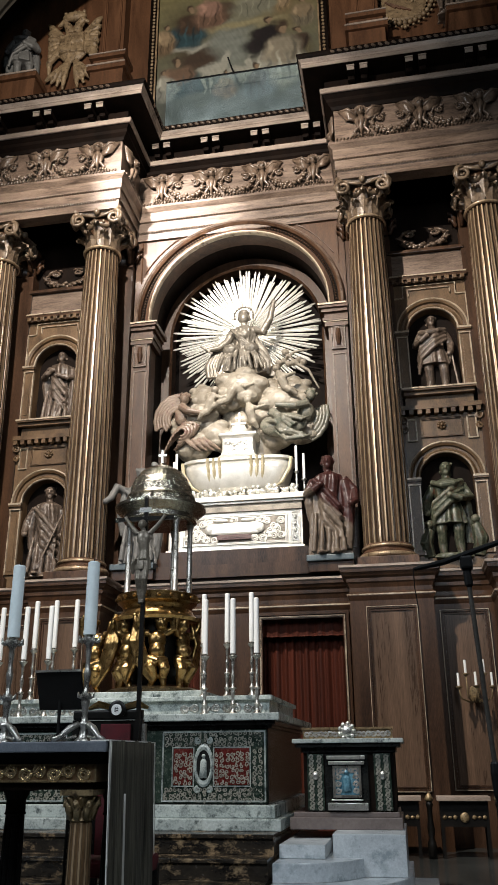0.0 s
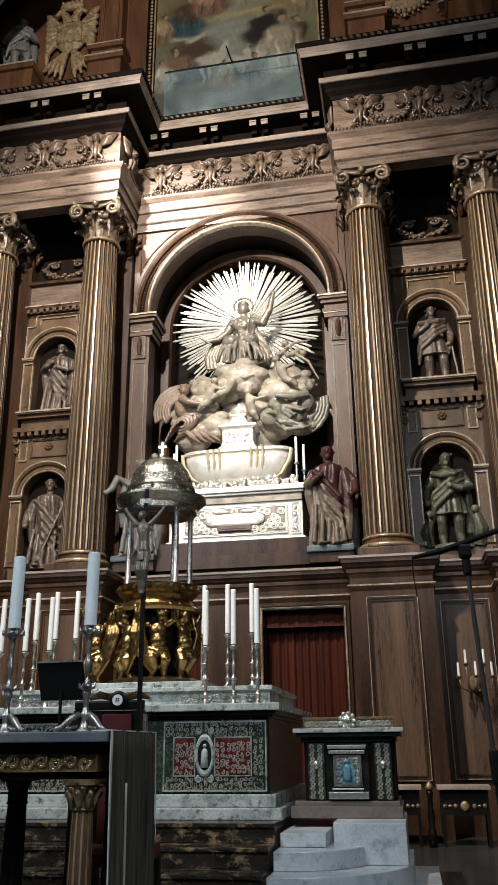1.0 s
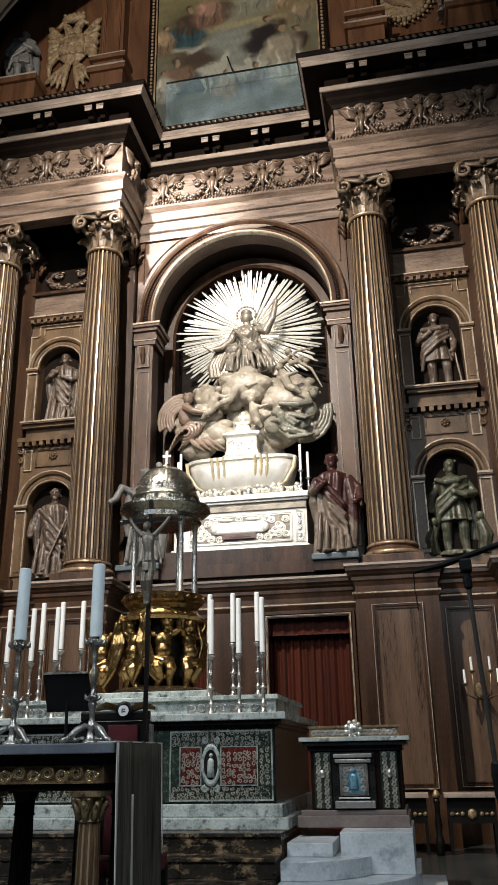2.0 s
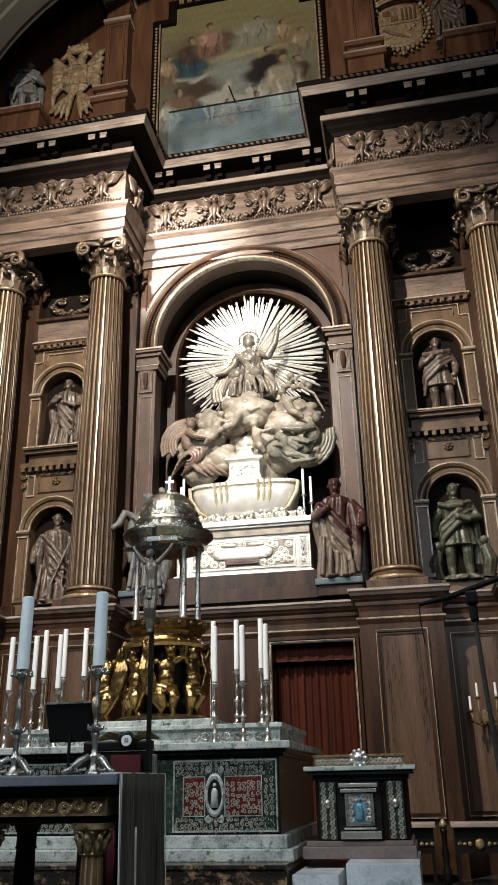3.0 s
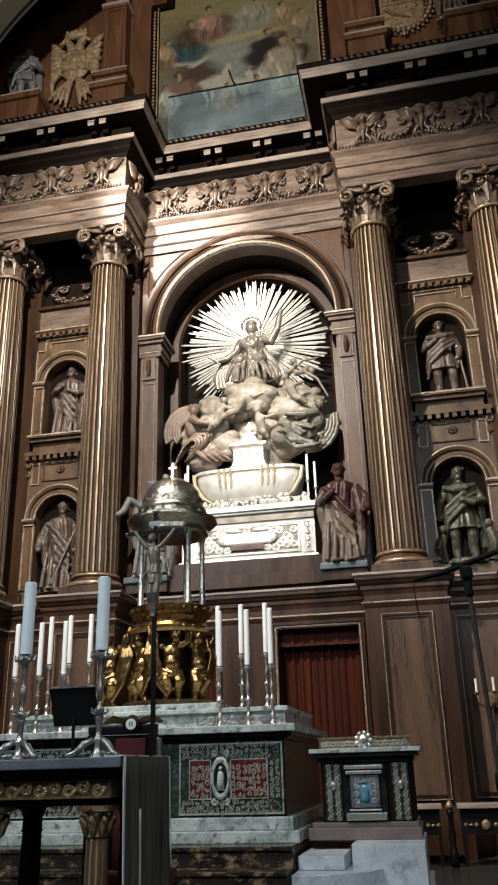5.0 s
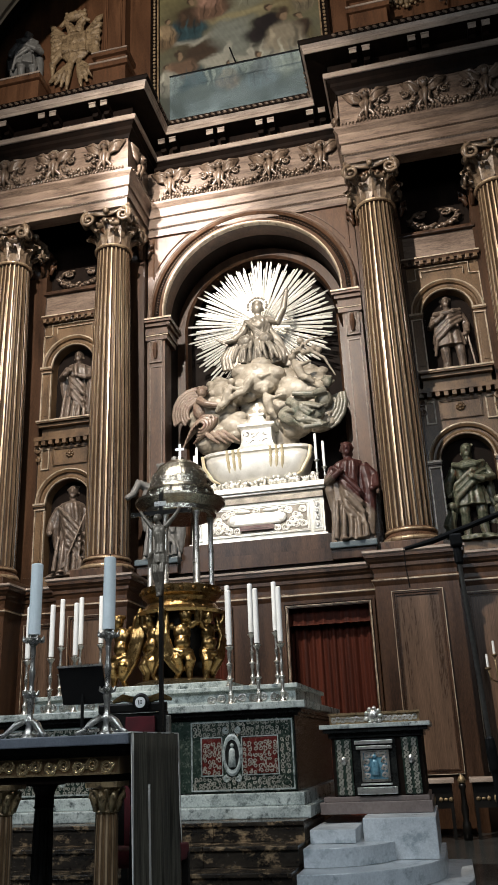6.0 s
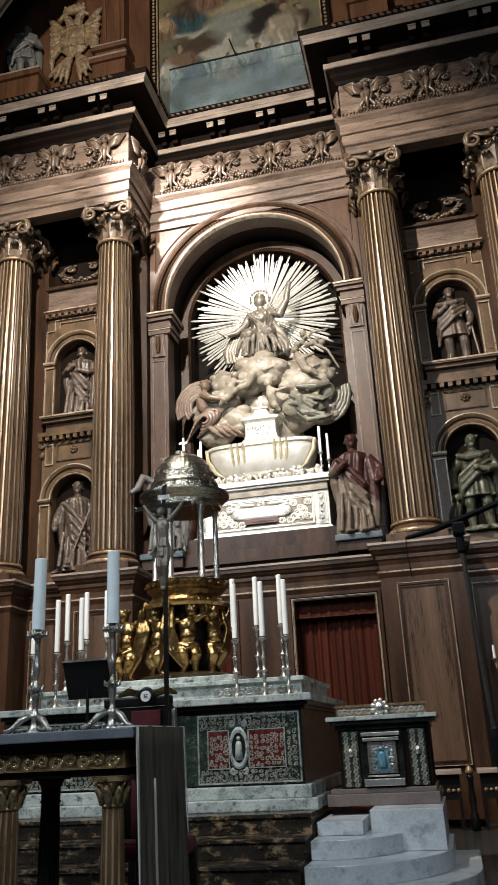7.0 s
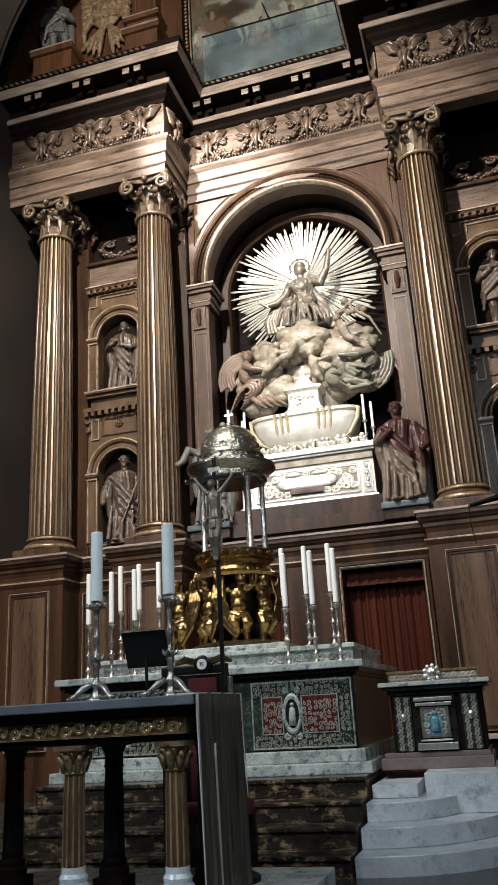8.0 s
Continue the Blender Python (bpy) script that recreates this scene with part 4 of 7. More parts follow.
# ---- attic above the cornice ----
attic = part("wall_attic", boxes((-6.2, 6.2, 13.0, 13.3, 13.14, 20.0)), ORANGE_WOOD)
tagged(attic, "orange-brown wooden wall over the cornice", "wall", kind="structure")
for s in (-1, 1):
    p = thing("pilaster", "orange-brown attic pilaster on a moulded pedestal", "pilaster", "attic pilasters", "structure")
    part("pedestal", boxes((s * 2.7 - 0.36, s * 2.7 + 0.36, 12.5, 12.996, 13.14, 14.82), (s * 2.7 - 0.42, s * 2.7 + 0.42, 12.44, 12.995, 14.82, 14.97), (s * 2.7 - 0.34, s * 2.7 + 0.34, 12.56, 12.994, 14.97, 15.18), (s * 2.7 - 0.40, s * 2.7 + 0.40, 12.48, 12.993, 15.18, 15.30)), ORANGE_WOOD, p)
    part("shaft", boxes((s * 2.7 - 0.26, s * 2.7 + 0.26, 12.7, 12.992, 15.30, 19.6)), ORANGE_WOOD, p)
    part("panel_bead", frame_bm(s * 2.7 - 0.19, s * 2.7 + 0.19, 15.42, 17.25, 12.699, 0.05, 0.035), ORANGE_WOOD, p)
    for z0, z1, o in ((17.32, 17.38, 0.03), (17.38, 17.46, 0.06), (17.92, 18.02, 0.05), (18.02, 18.12, 0.10)):
        part("band", boxes((s * 2.7 - 0.26 - o, s * 2.7 + 0.26 + o, 12.7 - o, 12.991, z0, z1)), PALE_LIT_WOOD if o > 0.05 else ORANGE_WOOD, p)
    part("pedestal_edge", boxes((s * 2.7 - 0.425, s * 2.7 + 0.425, 12.425, 12.44, 14.93, 14.975), (s * 2.7 - 0.405, s * 2.7 + 0.405, 12.465, 12.48, 15.27, 15.302)), PALE_LIT_WOOD, p)
    q = thing("pedestal", "orange-brown pedestal under an attic statue", "pedestal", "attic pedestals", "structure")
    part("block", boxes((s * 4.75 - 0.45, s * 4.75 + 0.45, 12.5, 12.99, 13.14, 14.92)), ORANGE_WOOD, q)
    part("cap", boxes((s * 4.75 - 0.50, s * 4.75 + 0.50, 12.42, 12.989, 14.92, 15.07), bev=0.02), ORANGE_WOOD, q)
    part("cap_edge", boxes((s * 4.75 - 0.505, s * 4.75 + 0.505, 12.405, 12.418, 15.03, 15.074)), PALE_LIT_WOOD, q)


GILT_PALE = surface("pale_gilding", (0.36, 0.29, 0.16), (0.68, 0.60, 0.42), (9, 9, 9), (0.3, 0.5), 0.3, 16, 0.3, 0.004)
BRONZE_SILVER = surface("dull_silver", (0.075, 0.062, 0.046), (0.34, 0.30, 0.24), (5, 5, 5), (0.28, 0.48), 0.35, 16, 0.3, 0.005)


def two_tone(name, low, high, level, blur):
    """Painted wood: a skirt of one colour under a mantle of another, with an uneven border at that height of the figure."""
    m, nt, bs = mat(name)
    v = coords(nt, (1, 1, 1), True)
    sp = nt.nodes.new("ShaderNodeSeparateXYZ")
    nt.links.new(v, sp.inputs[0])
    ad = nt.nodes.new("ShaderNodeMath")
    ad.operation = "MULTIPLY_ADD"
    nt.links.new(sp.outputs[0], ad.inputs[0])
    ad.inputs[1].default_value = 0.9
    nt.links.new(sp.outputs[2], ad.inputs[2])
    f = nt.nodes.new("ShaderNodeMapRange")
    f.inputs[1].default_value, f.inputs[2].default_value = level - blur, level + blur
    nt.links.new(ad.outputs[0], f.inputs[0])
    grain = noise_tex(nt, v, 14, 6, 0.65)
    a = ramp(nt, grain, [(0.3, tuple(c * 0.5 for c in low)), (0.7, low)])
    b = ramp(nt, grain, [(0.3, tuple(c * 0.5 for c in high)), (0.7, high)])
    nt.links.new(mixc(nt, f.outputs[0], a, b), bs.inputs["Base Color"])
    bs.inputs["Roughness"].default_value = 0.42
    bump(nt, bs, grain, 0.3, 0.006)
    return m


ROSE_MANTLE = two_tone("rose_mantle_polychromy", (0.19, 0.145, 0.108), (0.062, 0.020, 0.017), 0.78, 0.04)

# ---- carved figures: each one plain mesh ----
def robe(bm, prof, seed, flat=0.8, folds=0.13, seg=72):
    """prof of (z, rx, lean x); vertical folds that deepen towards the hem."""
    rng = random.Random(seed)
    ph = [rng.uniform(0, 6.28) for _ in range(3)]
    rings = []
    top = prof[-1][0]
    for z, r, lx in prof:
        f = folds * (1.25 - z / top)
        ring = []
        for i in range(seg):
            a = 2 * math.pi * i / seg
            k = 1 + f * (math.sin(9 * a + ph[0] + 3 * z) + 0.6 * math.sin(15 * a + ph[1] - 4 * z) + 0.5 * math.sin(4 * a + ph[2]))
            ring.append(bm.verts.new((lx + r * k * math.cos(a), flat * r * k * math.sin(a), z)))
        rings.append(ring)
    for a, b in zip(rings, rings[1:]):
        for i in range(seg):
            bm.faces.new((a[i], a[(i + 1) % seg], b[(i + 1) % seg], b[i]))
    bm.faces.new(rings[0][::-1])
    bm.faces.new(rings[-1])


def figure(name, label, material, h, at, style="robe", arms=(), seed=1, turn=0.0, category="statue", group="", lean=0.0, base=0.0, attribute=None):
    """A standing carved figure of height h, seen from -y; arms are paths of points in heights of the figure."""
    bm = bmesh.new()
    if style == "robe":
        robe(bm, [(0.0, 0.17, 0), (0.08, 0.165, 0), (0.2, 0.155, 0), (0.35, 0.145, lean), (0.5, 0.135, lean * 1.4), (0.62, 0.145, lean), (0.72, 0.15, 0.3 * lean), (0.78, 0.13, 0), (0.82, 0.06, 0)], seed, 0.8, 0.19)
        rg = random.Random(seed)
        for k in range(4):
            d = rg.uniform(-0.015, 0.015)
            tube(bm, [(-0.14 + 0.02 * k, -0.07, 0.74 - 0.06 * k), (-0.03 + d, -0.125, 0.62 - 0.10 * k), (0.10 + d, -0.115, 0.46 - 0.10 * k), (0.16, -0.02, 0.36 - 0.07 * k)], [0.022, 0.030, 0.026, 0.014], 8)
        for k in range(5):
            tube(bm, [(-0.12 + 0.055 * k, -0.11, 0.40 - 0.05 * k), (-0.13 + 0.065 * k, -0.15, 0.2 - 0.02 * k), (-0.15 + 0.07 * k, -0.15, 0.02)], [0.012, 0.024, 0.026], 7)
        tube(bm, [(0.15, -0.02, 0.72), (0.185, -0.04, 0.5), (0.17, -0.03, 0.22), (0.16, -0.02, 0.06)], [0.05, 0.06, 0.055, 0.04], 8)
        tube(bm, [(-0.15, 0.0, 0.72), (-0.185, 0.0, 0.52), (-0.165, 0.02, 0.3)], [0.05, 0.055, 0.03], 8)
        for s in (-1, 1):
            ball(bm, (s * 0.07, -0.15, 0.015), (0.035, 0.06, 0.02))
    else:
        for s in (-1, 1):
            tube(bm, [(s * 0.075, 0.0, 0.45), (s * 0.085 + lean, -0.02, 0.27), (s * 0.085 + lean * 1.3, 0.015, 0.14), (s * 0.09, 0.0, 0.02)], [0.07, 0.056, 0.05, 0.036], 10)
            ball(bm, (s * 0.10, -0.05, 0.015), (0.04, 0.075, 0.02))
        robe(bm, [(0.33, 0.165, 0), (0.42, 0.15, 0), (0.55, 0.115, 0), (0.62, 0.125, 0), (0.72, 0.15, 0), (0.78, 0.13, 0), (0.82, 0.06, 0)], seed, 0.75, 0.09)
        tube(bm, [(-0.11, -0.09, 0.56), (0.0, -0.11, 0.55), (0.11, -0.09, 0.56)], 0.022, 6)
        tube(bm, [(-0.15, -0.05, 0.77), (-0.05, -0.13, 0.72), (0.06, -0.13, 0.73), (0.15, -0.05, 0.77)], [0.03, 0.034, 0.034, 0.03], 8)
        for k in range(3):
            tube(bm, [(0.15, -0.06, 0.74 - 0.05 * k), (0.02, -0.135, 0.66 - 0.06 * k), (-0.14, -0.10, 0.55 - 0.07 * k), (-0.19, -0.02, 0.40 - 0.08 * k)], [0.022, 0.028, 0.026, 0.02], 7)
        for k in range(3):
            tube(bm, [(-0.15, 0.07, 0.78), (-0.19 - 0.02 * k, 0.08, 0.5), (-0.16 - 0.04 * k, 0.08, 0.12 + 0.1 * k)], [0.05, 0.07, 0.04], 8)
            tube(bm, [(0.15, 0.07, 0.78), (0.18, 0.08, 0.5), (0.14 + 0.03 * k, 0.08, 0.14)], [0.05, 0.06, 0.04], 8)
    tube(bm, [(0, 0, 0.79), (0, -0.005, 0.87)], [0.042, 0.036], 10)
    ball(bm, (0.0, -0.012, 0.925), (0.05, 0.06, 0.072), 3)
    ball(bm, (0.0, 0.012, 0.945), (0.060, 0.060, 0.062), 3)
    ball(bm, (0.0, -0.038, 0.882), (0.032, 0.032, 0.036), 2)
    ball(bm, (0.0, -0.074, 0.925), (0.010, 0.014, 0.020), 2)
    ball(bm, (0.0, -0.060, 0.952), (0.040, 0.014, 0.010), 2)
    rh = random.Random(seed + 50)
    for k in range(16):
        a = rh.uniform(0.15, math.pi - 0.15)
        ball(bm, (0.056 * math.cos(a), 0.0 + 0.052 * math.sin(a) - 0.01, 0.955 + rh.uniform(-0.07, 0.035)), rh.uniform(0.014, 0.024), 1)
    ball(bm, (0.0, 0.03, 0.88), (0.055, 0.035, 0.06), 2)
    for pts in arms:
        tube(bm, pts, [0.052, 0.046, 0.036, 0.026][:len(pts)] if len(pts) <= 4 else 0.03, 10)
        ball(bm, pts[-1], 0.032)
    if attribute:
        attribute(bm)
    if base:
        robe(bm, [(-base, 0.23, 0), (0.005, 0.22, 0), (0.02, 0.20, 0)], seed + 3, 0.8, 0.05)
    bmesh.ops.scale(bm, vec=(h, h, h), verts=bm.verts)
    ob = part(name, bm, material, smooth=True)
    ob.matrix_world = pose(at[0], at[1], at[2], 0, 0, turn)
    tagged(ob, label, category, group)
    return fuse(ob, 0.008 * h, 1, 0.010 * h)


def staff(x0, z0, x1, z1, y=-0.14, r=0.012):
    return lambda bm: tube(bm, [(x0, y, z0), (x1, y, z1)], r, 6)


RIGHT_UP = ((-0.14, 0, 0.74), (-0.20, -0.05, 0.60), (-0.13, -0.15, 0.62), (-0.06, -0.17, 0.66))
LEFT_DOWN = ((0.14, 0, 0.74), (0.20, -0.02, 0.58), (0.19, -0.08, 0.46), (0.17, -0.12, 0.42))
LEFT_FOLD = ((0.14, 0, 0.74), (0.21, -0.04, 0.60), (0.12, -0.14, 0.57), (0.02, -0.16, 0.60))
RIGHT_DOWN = ((-0.14, 0, 0.74), (-0.22, 0.0, 0.60), (-0.23, -0.06, 0.48), (-0.22, -0.1, 0.44))

figure("statue", "grey-brown robed figure with folded arms in a niche", STATUE_WOOD, 1.46, (-3.40, 13.08, 7.12), "robe", (LEFT_FOLD, RIGHT_UP), 3, 8, "statue", "niche statues", 0.01, 0.03)
figure("statue", "brown carved robed figure holding a staff in a niche", STATUE_WOOD, 1.62, (-3.40, 13.06, 4.28), "robe", (RIGHT_DOWN, LEFT_DOWN), 5, 12, "statue", "niche statues", 0.02, 0.03, staff(0.20, 0.7, -0.05, 0.05, -0.16))
figure("statue", "brown carved figure in a short tunic in a niche", STATUE_WOOD, 1.46, (3.42, 13.08, 7.14), "soldier", (RIGHT_UP, LEFT_DOWN), 7, -4, "statue", "niche statues", 0.015, 0.04, staff(0.20, 0.42, 0.24, 0.02, -0.1))
figure("statue", "greenish painted figure in a tunic and mantle in a niche", STATUE_GREEN, 1.58, (3.42, 13.05, 4.29), "soldier", (RIGHT_DOWN, LEFT_FOLD), 9, -4, "statue", "niche statues", -0.01, 0.03,
       lambda bm: (tube(bm, [(-0.24, -0.06, 0.0), (-0.26, -0.1, 0.14), (-0.21, -0.1, 0.27)], [0.07, 0.075, 0.05], 8), ball(bm, (-0.21, -0.13, 0.32), 0.045), tube(bm, [(0.25, -0.05, 0.0), (0.28, -0.09, 0.16), (0.24, -0.09, 0.30)], [0.07, 0.075, 0.05], 8), ball(bm, (0.24, -0.12, 0.35), 0.045)))
figure("statue", "red-brown robed figure in a mantle beside the silver altar", ROSE_MANTLE, 1.66, (1.56, 12.45, 4.25), "robe", (RIGHT_UP, ((0.14, 0, 0.74), (0.24, -0.02, 0.62), (0.25, -0.1, 0.5), (0.21, -0.14, 0.47))), 11, 0, "statue", "statues beside the silver altar", -0.015, 0.0)
figure("statue", "grey robed figure raising one arm beside the silver altar", GREY_FIG, 1.66, (-1.52, 12.45, 4.25), "robe", (((-0.14, 0, 0.74), (-0.24, -0.06, 0.78), (-0.28, -0.1, 0.66), (-0.33, -0.12, 0.62)), ((0.14, 0, 0.74), (0.20, -0.06, 0.86), (0.13, -0.1, 1.0))), 13, 10, "statue", "statues beside the silver altar", 0.02, 0.0)
figure("statue", "grey carved figure standing on an attic pedestal", GREY_FIG, 1.5, (-4.75, 12.72, 15.09), "soldier", (RIGHT_DOWN, LEFT_FOLD), 17, 20, "statue", "attic statues", 0.02, 0.02)
figure("statue", "brown draped carved figure on an attic pedestal", STATUE_WOOD, 1.5, (4.45, 12.72, 15.09), "robe", (RIGHT_UP, LEFT_DOWN), 19, -15, "statue", "attic statues", -0.05, 0.02)
for s in (-1, 1):
    pl = thing("plinth", "walnut block with a blue painted base under a statue", "plinth", "statue plinths")
    part("block", boxes((s * 1.56 - 0.34, s * 1.56 + 0.34, 12.26, 12.75, 3.994, 4.15), bev=0.01), WALNUT, pl)
    part("cap", boxes((s * 1.56 - 0.36, s * 1.56 + 0.36, 12.2, 12.78, 4.15, 4.25), bev=0.02), surface("blue_painted_wood", (0.03, 0.05, 0.06), (0.12, 0.16, 0.18), (4, 4, 4), (0.35, 0.6), 0, 14, 0.2, 0.003), pl, "blue painted base")

# ---- silver altar in the niche ----
altar_s = thing("silver_altar", "white silver altar table with embossed scroll frontal", "altar")
part("body", boxes((-1.10, 1.10, 12.68, 13.9, 4.46, 5.12)), SILVER_WHITE, altar_s)
part("plinth", boxes((-1.14, 1.14, 12.63, 13.9, 4.44, 4.52), bev=0.012), SILVER_WHITE, altar_s)
part("band", boxes((-1.10, 1.10, 12.64, 13.9, 5.12, 5.24)), BRONZE_SILVER, altar_s, "dull embossed band")
part("slab", boxes((-1.18, 1.18, 12.56, 13.9, 5.28, 5.37), (-1.14, 1.14, 12.60, 13.9, 5.24, 5.28), bev=0.01), SILVER_WHITE, altar_s)
part("foot_step", boxes((-1.24, 1.24, 12.45, 13.9, 4.2, 4.45), (-1.34, 1.34, 12.36, 13.9, 4.0, 4.2)), WALNUT, altar_s, "dark walnut footstep")
part("frontal_frame", frame_bm(-0.86, 0.86, 4.58, 5.06, 12.679, 0.035, 0.03), SILVER_WHITE, altar_s)
part("frontal_ground", boxes((-0.82, 0.82, 12.668, 12.6795, 4.62, 5.02)), BRONZE_SILVER, altar_s, "darker embossed ground")
scroll_row("scroll", altar_s, SILVER_WHITE, [(s * x, 12.66, z, s * d) for s in (-1, 1) for x, z, d in ((0.76, 4.94, 1), (0.76, 4.71, -1), (0.64, 4.86, -1), (0.64, 4.70, 1), (0.53, 4.94, 1), (0.53, 4.73, -1), (0.70, 4.80, 1), (0.58, 4.78, -1), (0.46, 4.97, 1), (0.46, 4.67, -1))] + [(x, 12.66, z, d) for x, z, d in ((-0.33, 4.97, 1), (0.33, 4.97, -1), (-0.33, 4.67, -1), (0.33, 4.67, 1), (0.0, 4.98, 1))], 0.058, 0.6)
bm = boxes((-0.40, 0.40, 12.628, 12.667, 4.74, 4.94), bev=0.03)
for s in (-1, 1):
    ball(bm, (s * 0.40, 12.65, 4.84), (0.09, 0.03, 0.09))
    ball(bm, (s * 0.22, 12.63, 4.97), (0.12, 0.03, 0.04))
part("cartouche", bm, SILVER_WHITE, altar_s)
bm = boxes((-0.28, 0.28, 12.612, 12.627, 4.655, 4.735), (-0.20, 0.20, 12.604, 12.611, 4.68, 4.71))
part("tablet", bm, STATUE_RED, altar_s, "small reddish tablet")
for s in (-1, 1):
    part("side_panel", frame_bm(s * 0.99 - 0.075, s * 0.99 + 0.075, 4.56, 5.08, 12.679, 0.022, 0.02), SILVER_WHITE, altar_s)
    bm = boxes((s * 0.99 - 0.05, s * 0.99 + 0.05, 12.668, 12.6795, 4.6, 5.04))
    for k in range(4):
        ball(bm, (s * 0.99, 12.665, 4.66 + 0.11 * k), (0.032, 0.015, 0.042), 1)
    part("pilaster_relief", bm, OLD_SILVER, altar_s)

# leafy silver garland under the urn
rng = random.Random(21)
bm = bmesh.new()
for i in range(120):
    x = rng.uniform(-1.0, 1.0)
    ball(bm, (x, 12.85 + rng.uniform(-0.12, 0.12), 5.40 + rng.uniform(0.0, 0.17)), rng.uniform(0.025, 0.055), 1, Matrix.Rotation(rng.uniform(0, 3), 4, "X"))
for i in range(60):
    x = rng.uniform(-1.0, 1.0)
    tube(bm, [(x, 12.8, 5.40), (x + rng.uniform(-0.04, 0.04), 12.74, 5.47), (x + rng.uniform(-0.06, 0.06), 12.72, 5.52)], [0.014, 0.03, 0.004], 5)
tagged(part("garland", bm, SILVER_WHITE, smooth=True), "row of white silver leaves and flowers", "garland")

# urn
urn = thing("urn", "boat-shaped white silver urn with gilded straps", "urn")


def boat(rows, cx, cy, seg=48, p=4.0, bm=None):
    """Rounded-rectangle sections (half x, half y, z)."""
    bm = bm or bmesh.new()
    rings = []
    for hx, hy, z in rows:
        ring = []
        for i in range(seg):
            a = 2 * math.pi * i / seg
            c, s = math.cos(a), math.sin(a)
            k = (abs(c) ** p + abs(s) ** p) ** (-1 / p)
            ring.append(bm.verts.new((cx + hx * k * c, cy + hy * k * s, z)))
        rings.append(ring)
    for a, b in zip(rings, rings[1:]):
        for i in range(seg):
            bm.faces.new((a[i], a[(i + 1) % seg], b[(i + 1) % seg], b[i]))
    bm.faces.new(rings[0][::-1])
    bm.faces.new(rings[-1])
    return bm


UY = 13.08
part("bowl", boat([(0.55, 0.22, 5.50), (0.66, 0.27, 5.53), (0.78, 0.31, 5.62), (0.86, 0.34, 5.75), (0.90, 0.36, 5.90), (0.92, 0.37, 6.02)], 0, UY), SILVER_WHITE, urn, smooth=True)
part("rim", boat([(0.93, 0.375, 6.021), (0.96, 0.40, 6.04), (0.96, 0.40, 6.08), (0.93, 0.38, 6.10)], 0, UY), SILVER_WHITE, urn)
for x in (-0.47, -0.37, -0.27, 0.27, 0.37, 0.47):
    bm = bmesh.new()
    tube(bm, [(x, UY - 0.395, 6.09), (x, UY - 0.365, 5.98), (x * 0.97, UY - 0.335, 5.80), (x * 0.94, UY - 0.30, 5.68)], [0.028, 0.032, 0.03, 0.012], 6)
    part("strap", bm, GILT_PALE, urn, "gilded strap")
for s in (-1, 1):
    bm = bmesh.new()
    tube(bm, [(s * 0.93, UY - 0.28, 6.06), (s * 0.90, UY - 0.30, 5.85), (s * 0.76, UY - 0.30, 5.62), (s * 0.62, UY - 0.26, 5.54)], [0.03, 0.035, 0.03, 0.012], 6)
    part("handle", bm, GILT_PALE, urn, "gilded handle")
casket = thing("casket", "small white silver casket with embossed front and cross", "casket")
part("body", boat([(0.44, 0.27, 6.10), (0.44, 0.27, 6.13), (0.36, 0.22, 6.16), (0.30, 0.19, 6.22), (0.275, 0.18, 6.30), (0.275, 0.18, 6.50), (0.29, 0.19, 6.53), (0.34, 0.22, 6.56), (0.34, 0.22, 6.60)], 0, UY, p=12), SILVER_WHITE, casket)
part("lid", boat([(0.25, 0.17, 6.60), (0.24, 0.16, 6.63), (0.17, 0.12, 6.66), (0.13, 0.09, 6.74), (0.11, 0.08, 6.78), (0.14, 0.10, 6.79), (0.14, 0.10, 6.82)], 0, UY, p=10), SILVER_WHITE, casket)
scroll_row("scroll", casket, OLD_SILVER, [(x, UY - 0.185, z, d) for x, z, d in ((-0.16, 6.42, 1), (0.16, 6.42, -1), (-0.16, 6.27, -1), (0.16, 6.27, 1), (-0.06, 6.40, -1), (0.06, 6.40, 1), (-0.06, 6.26, 1), (0.06, 6.26, -1))], 0.045, 0.6)
part("cross", boxes((-0.016, 0.016, UY - 0.012, UY + 0.012, 6.82, 7.05), (-0.065, 0.065, UY - 0.011, UY + 0.011, 6.94, 6.97)), SILVER_WHITE, casket)


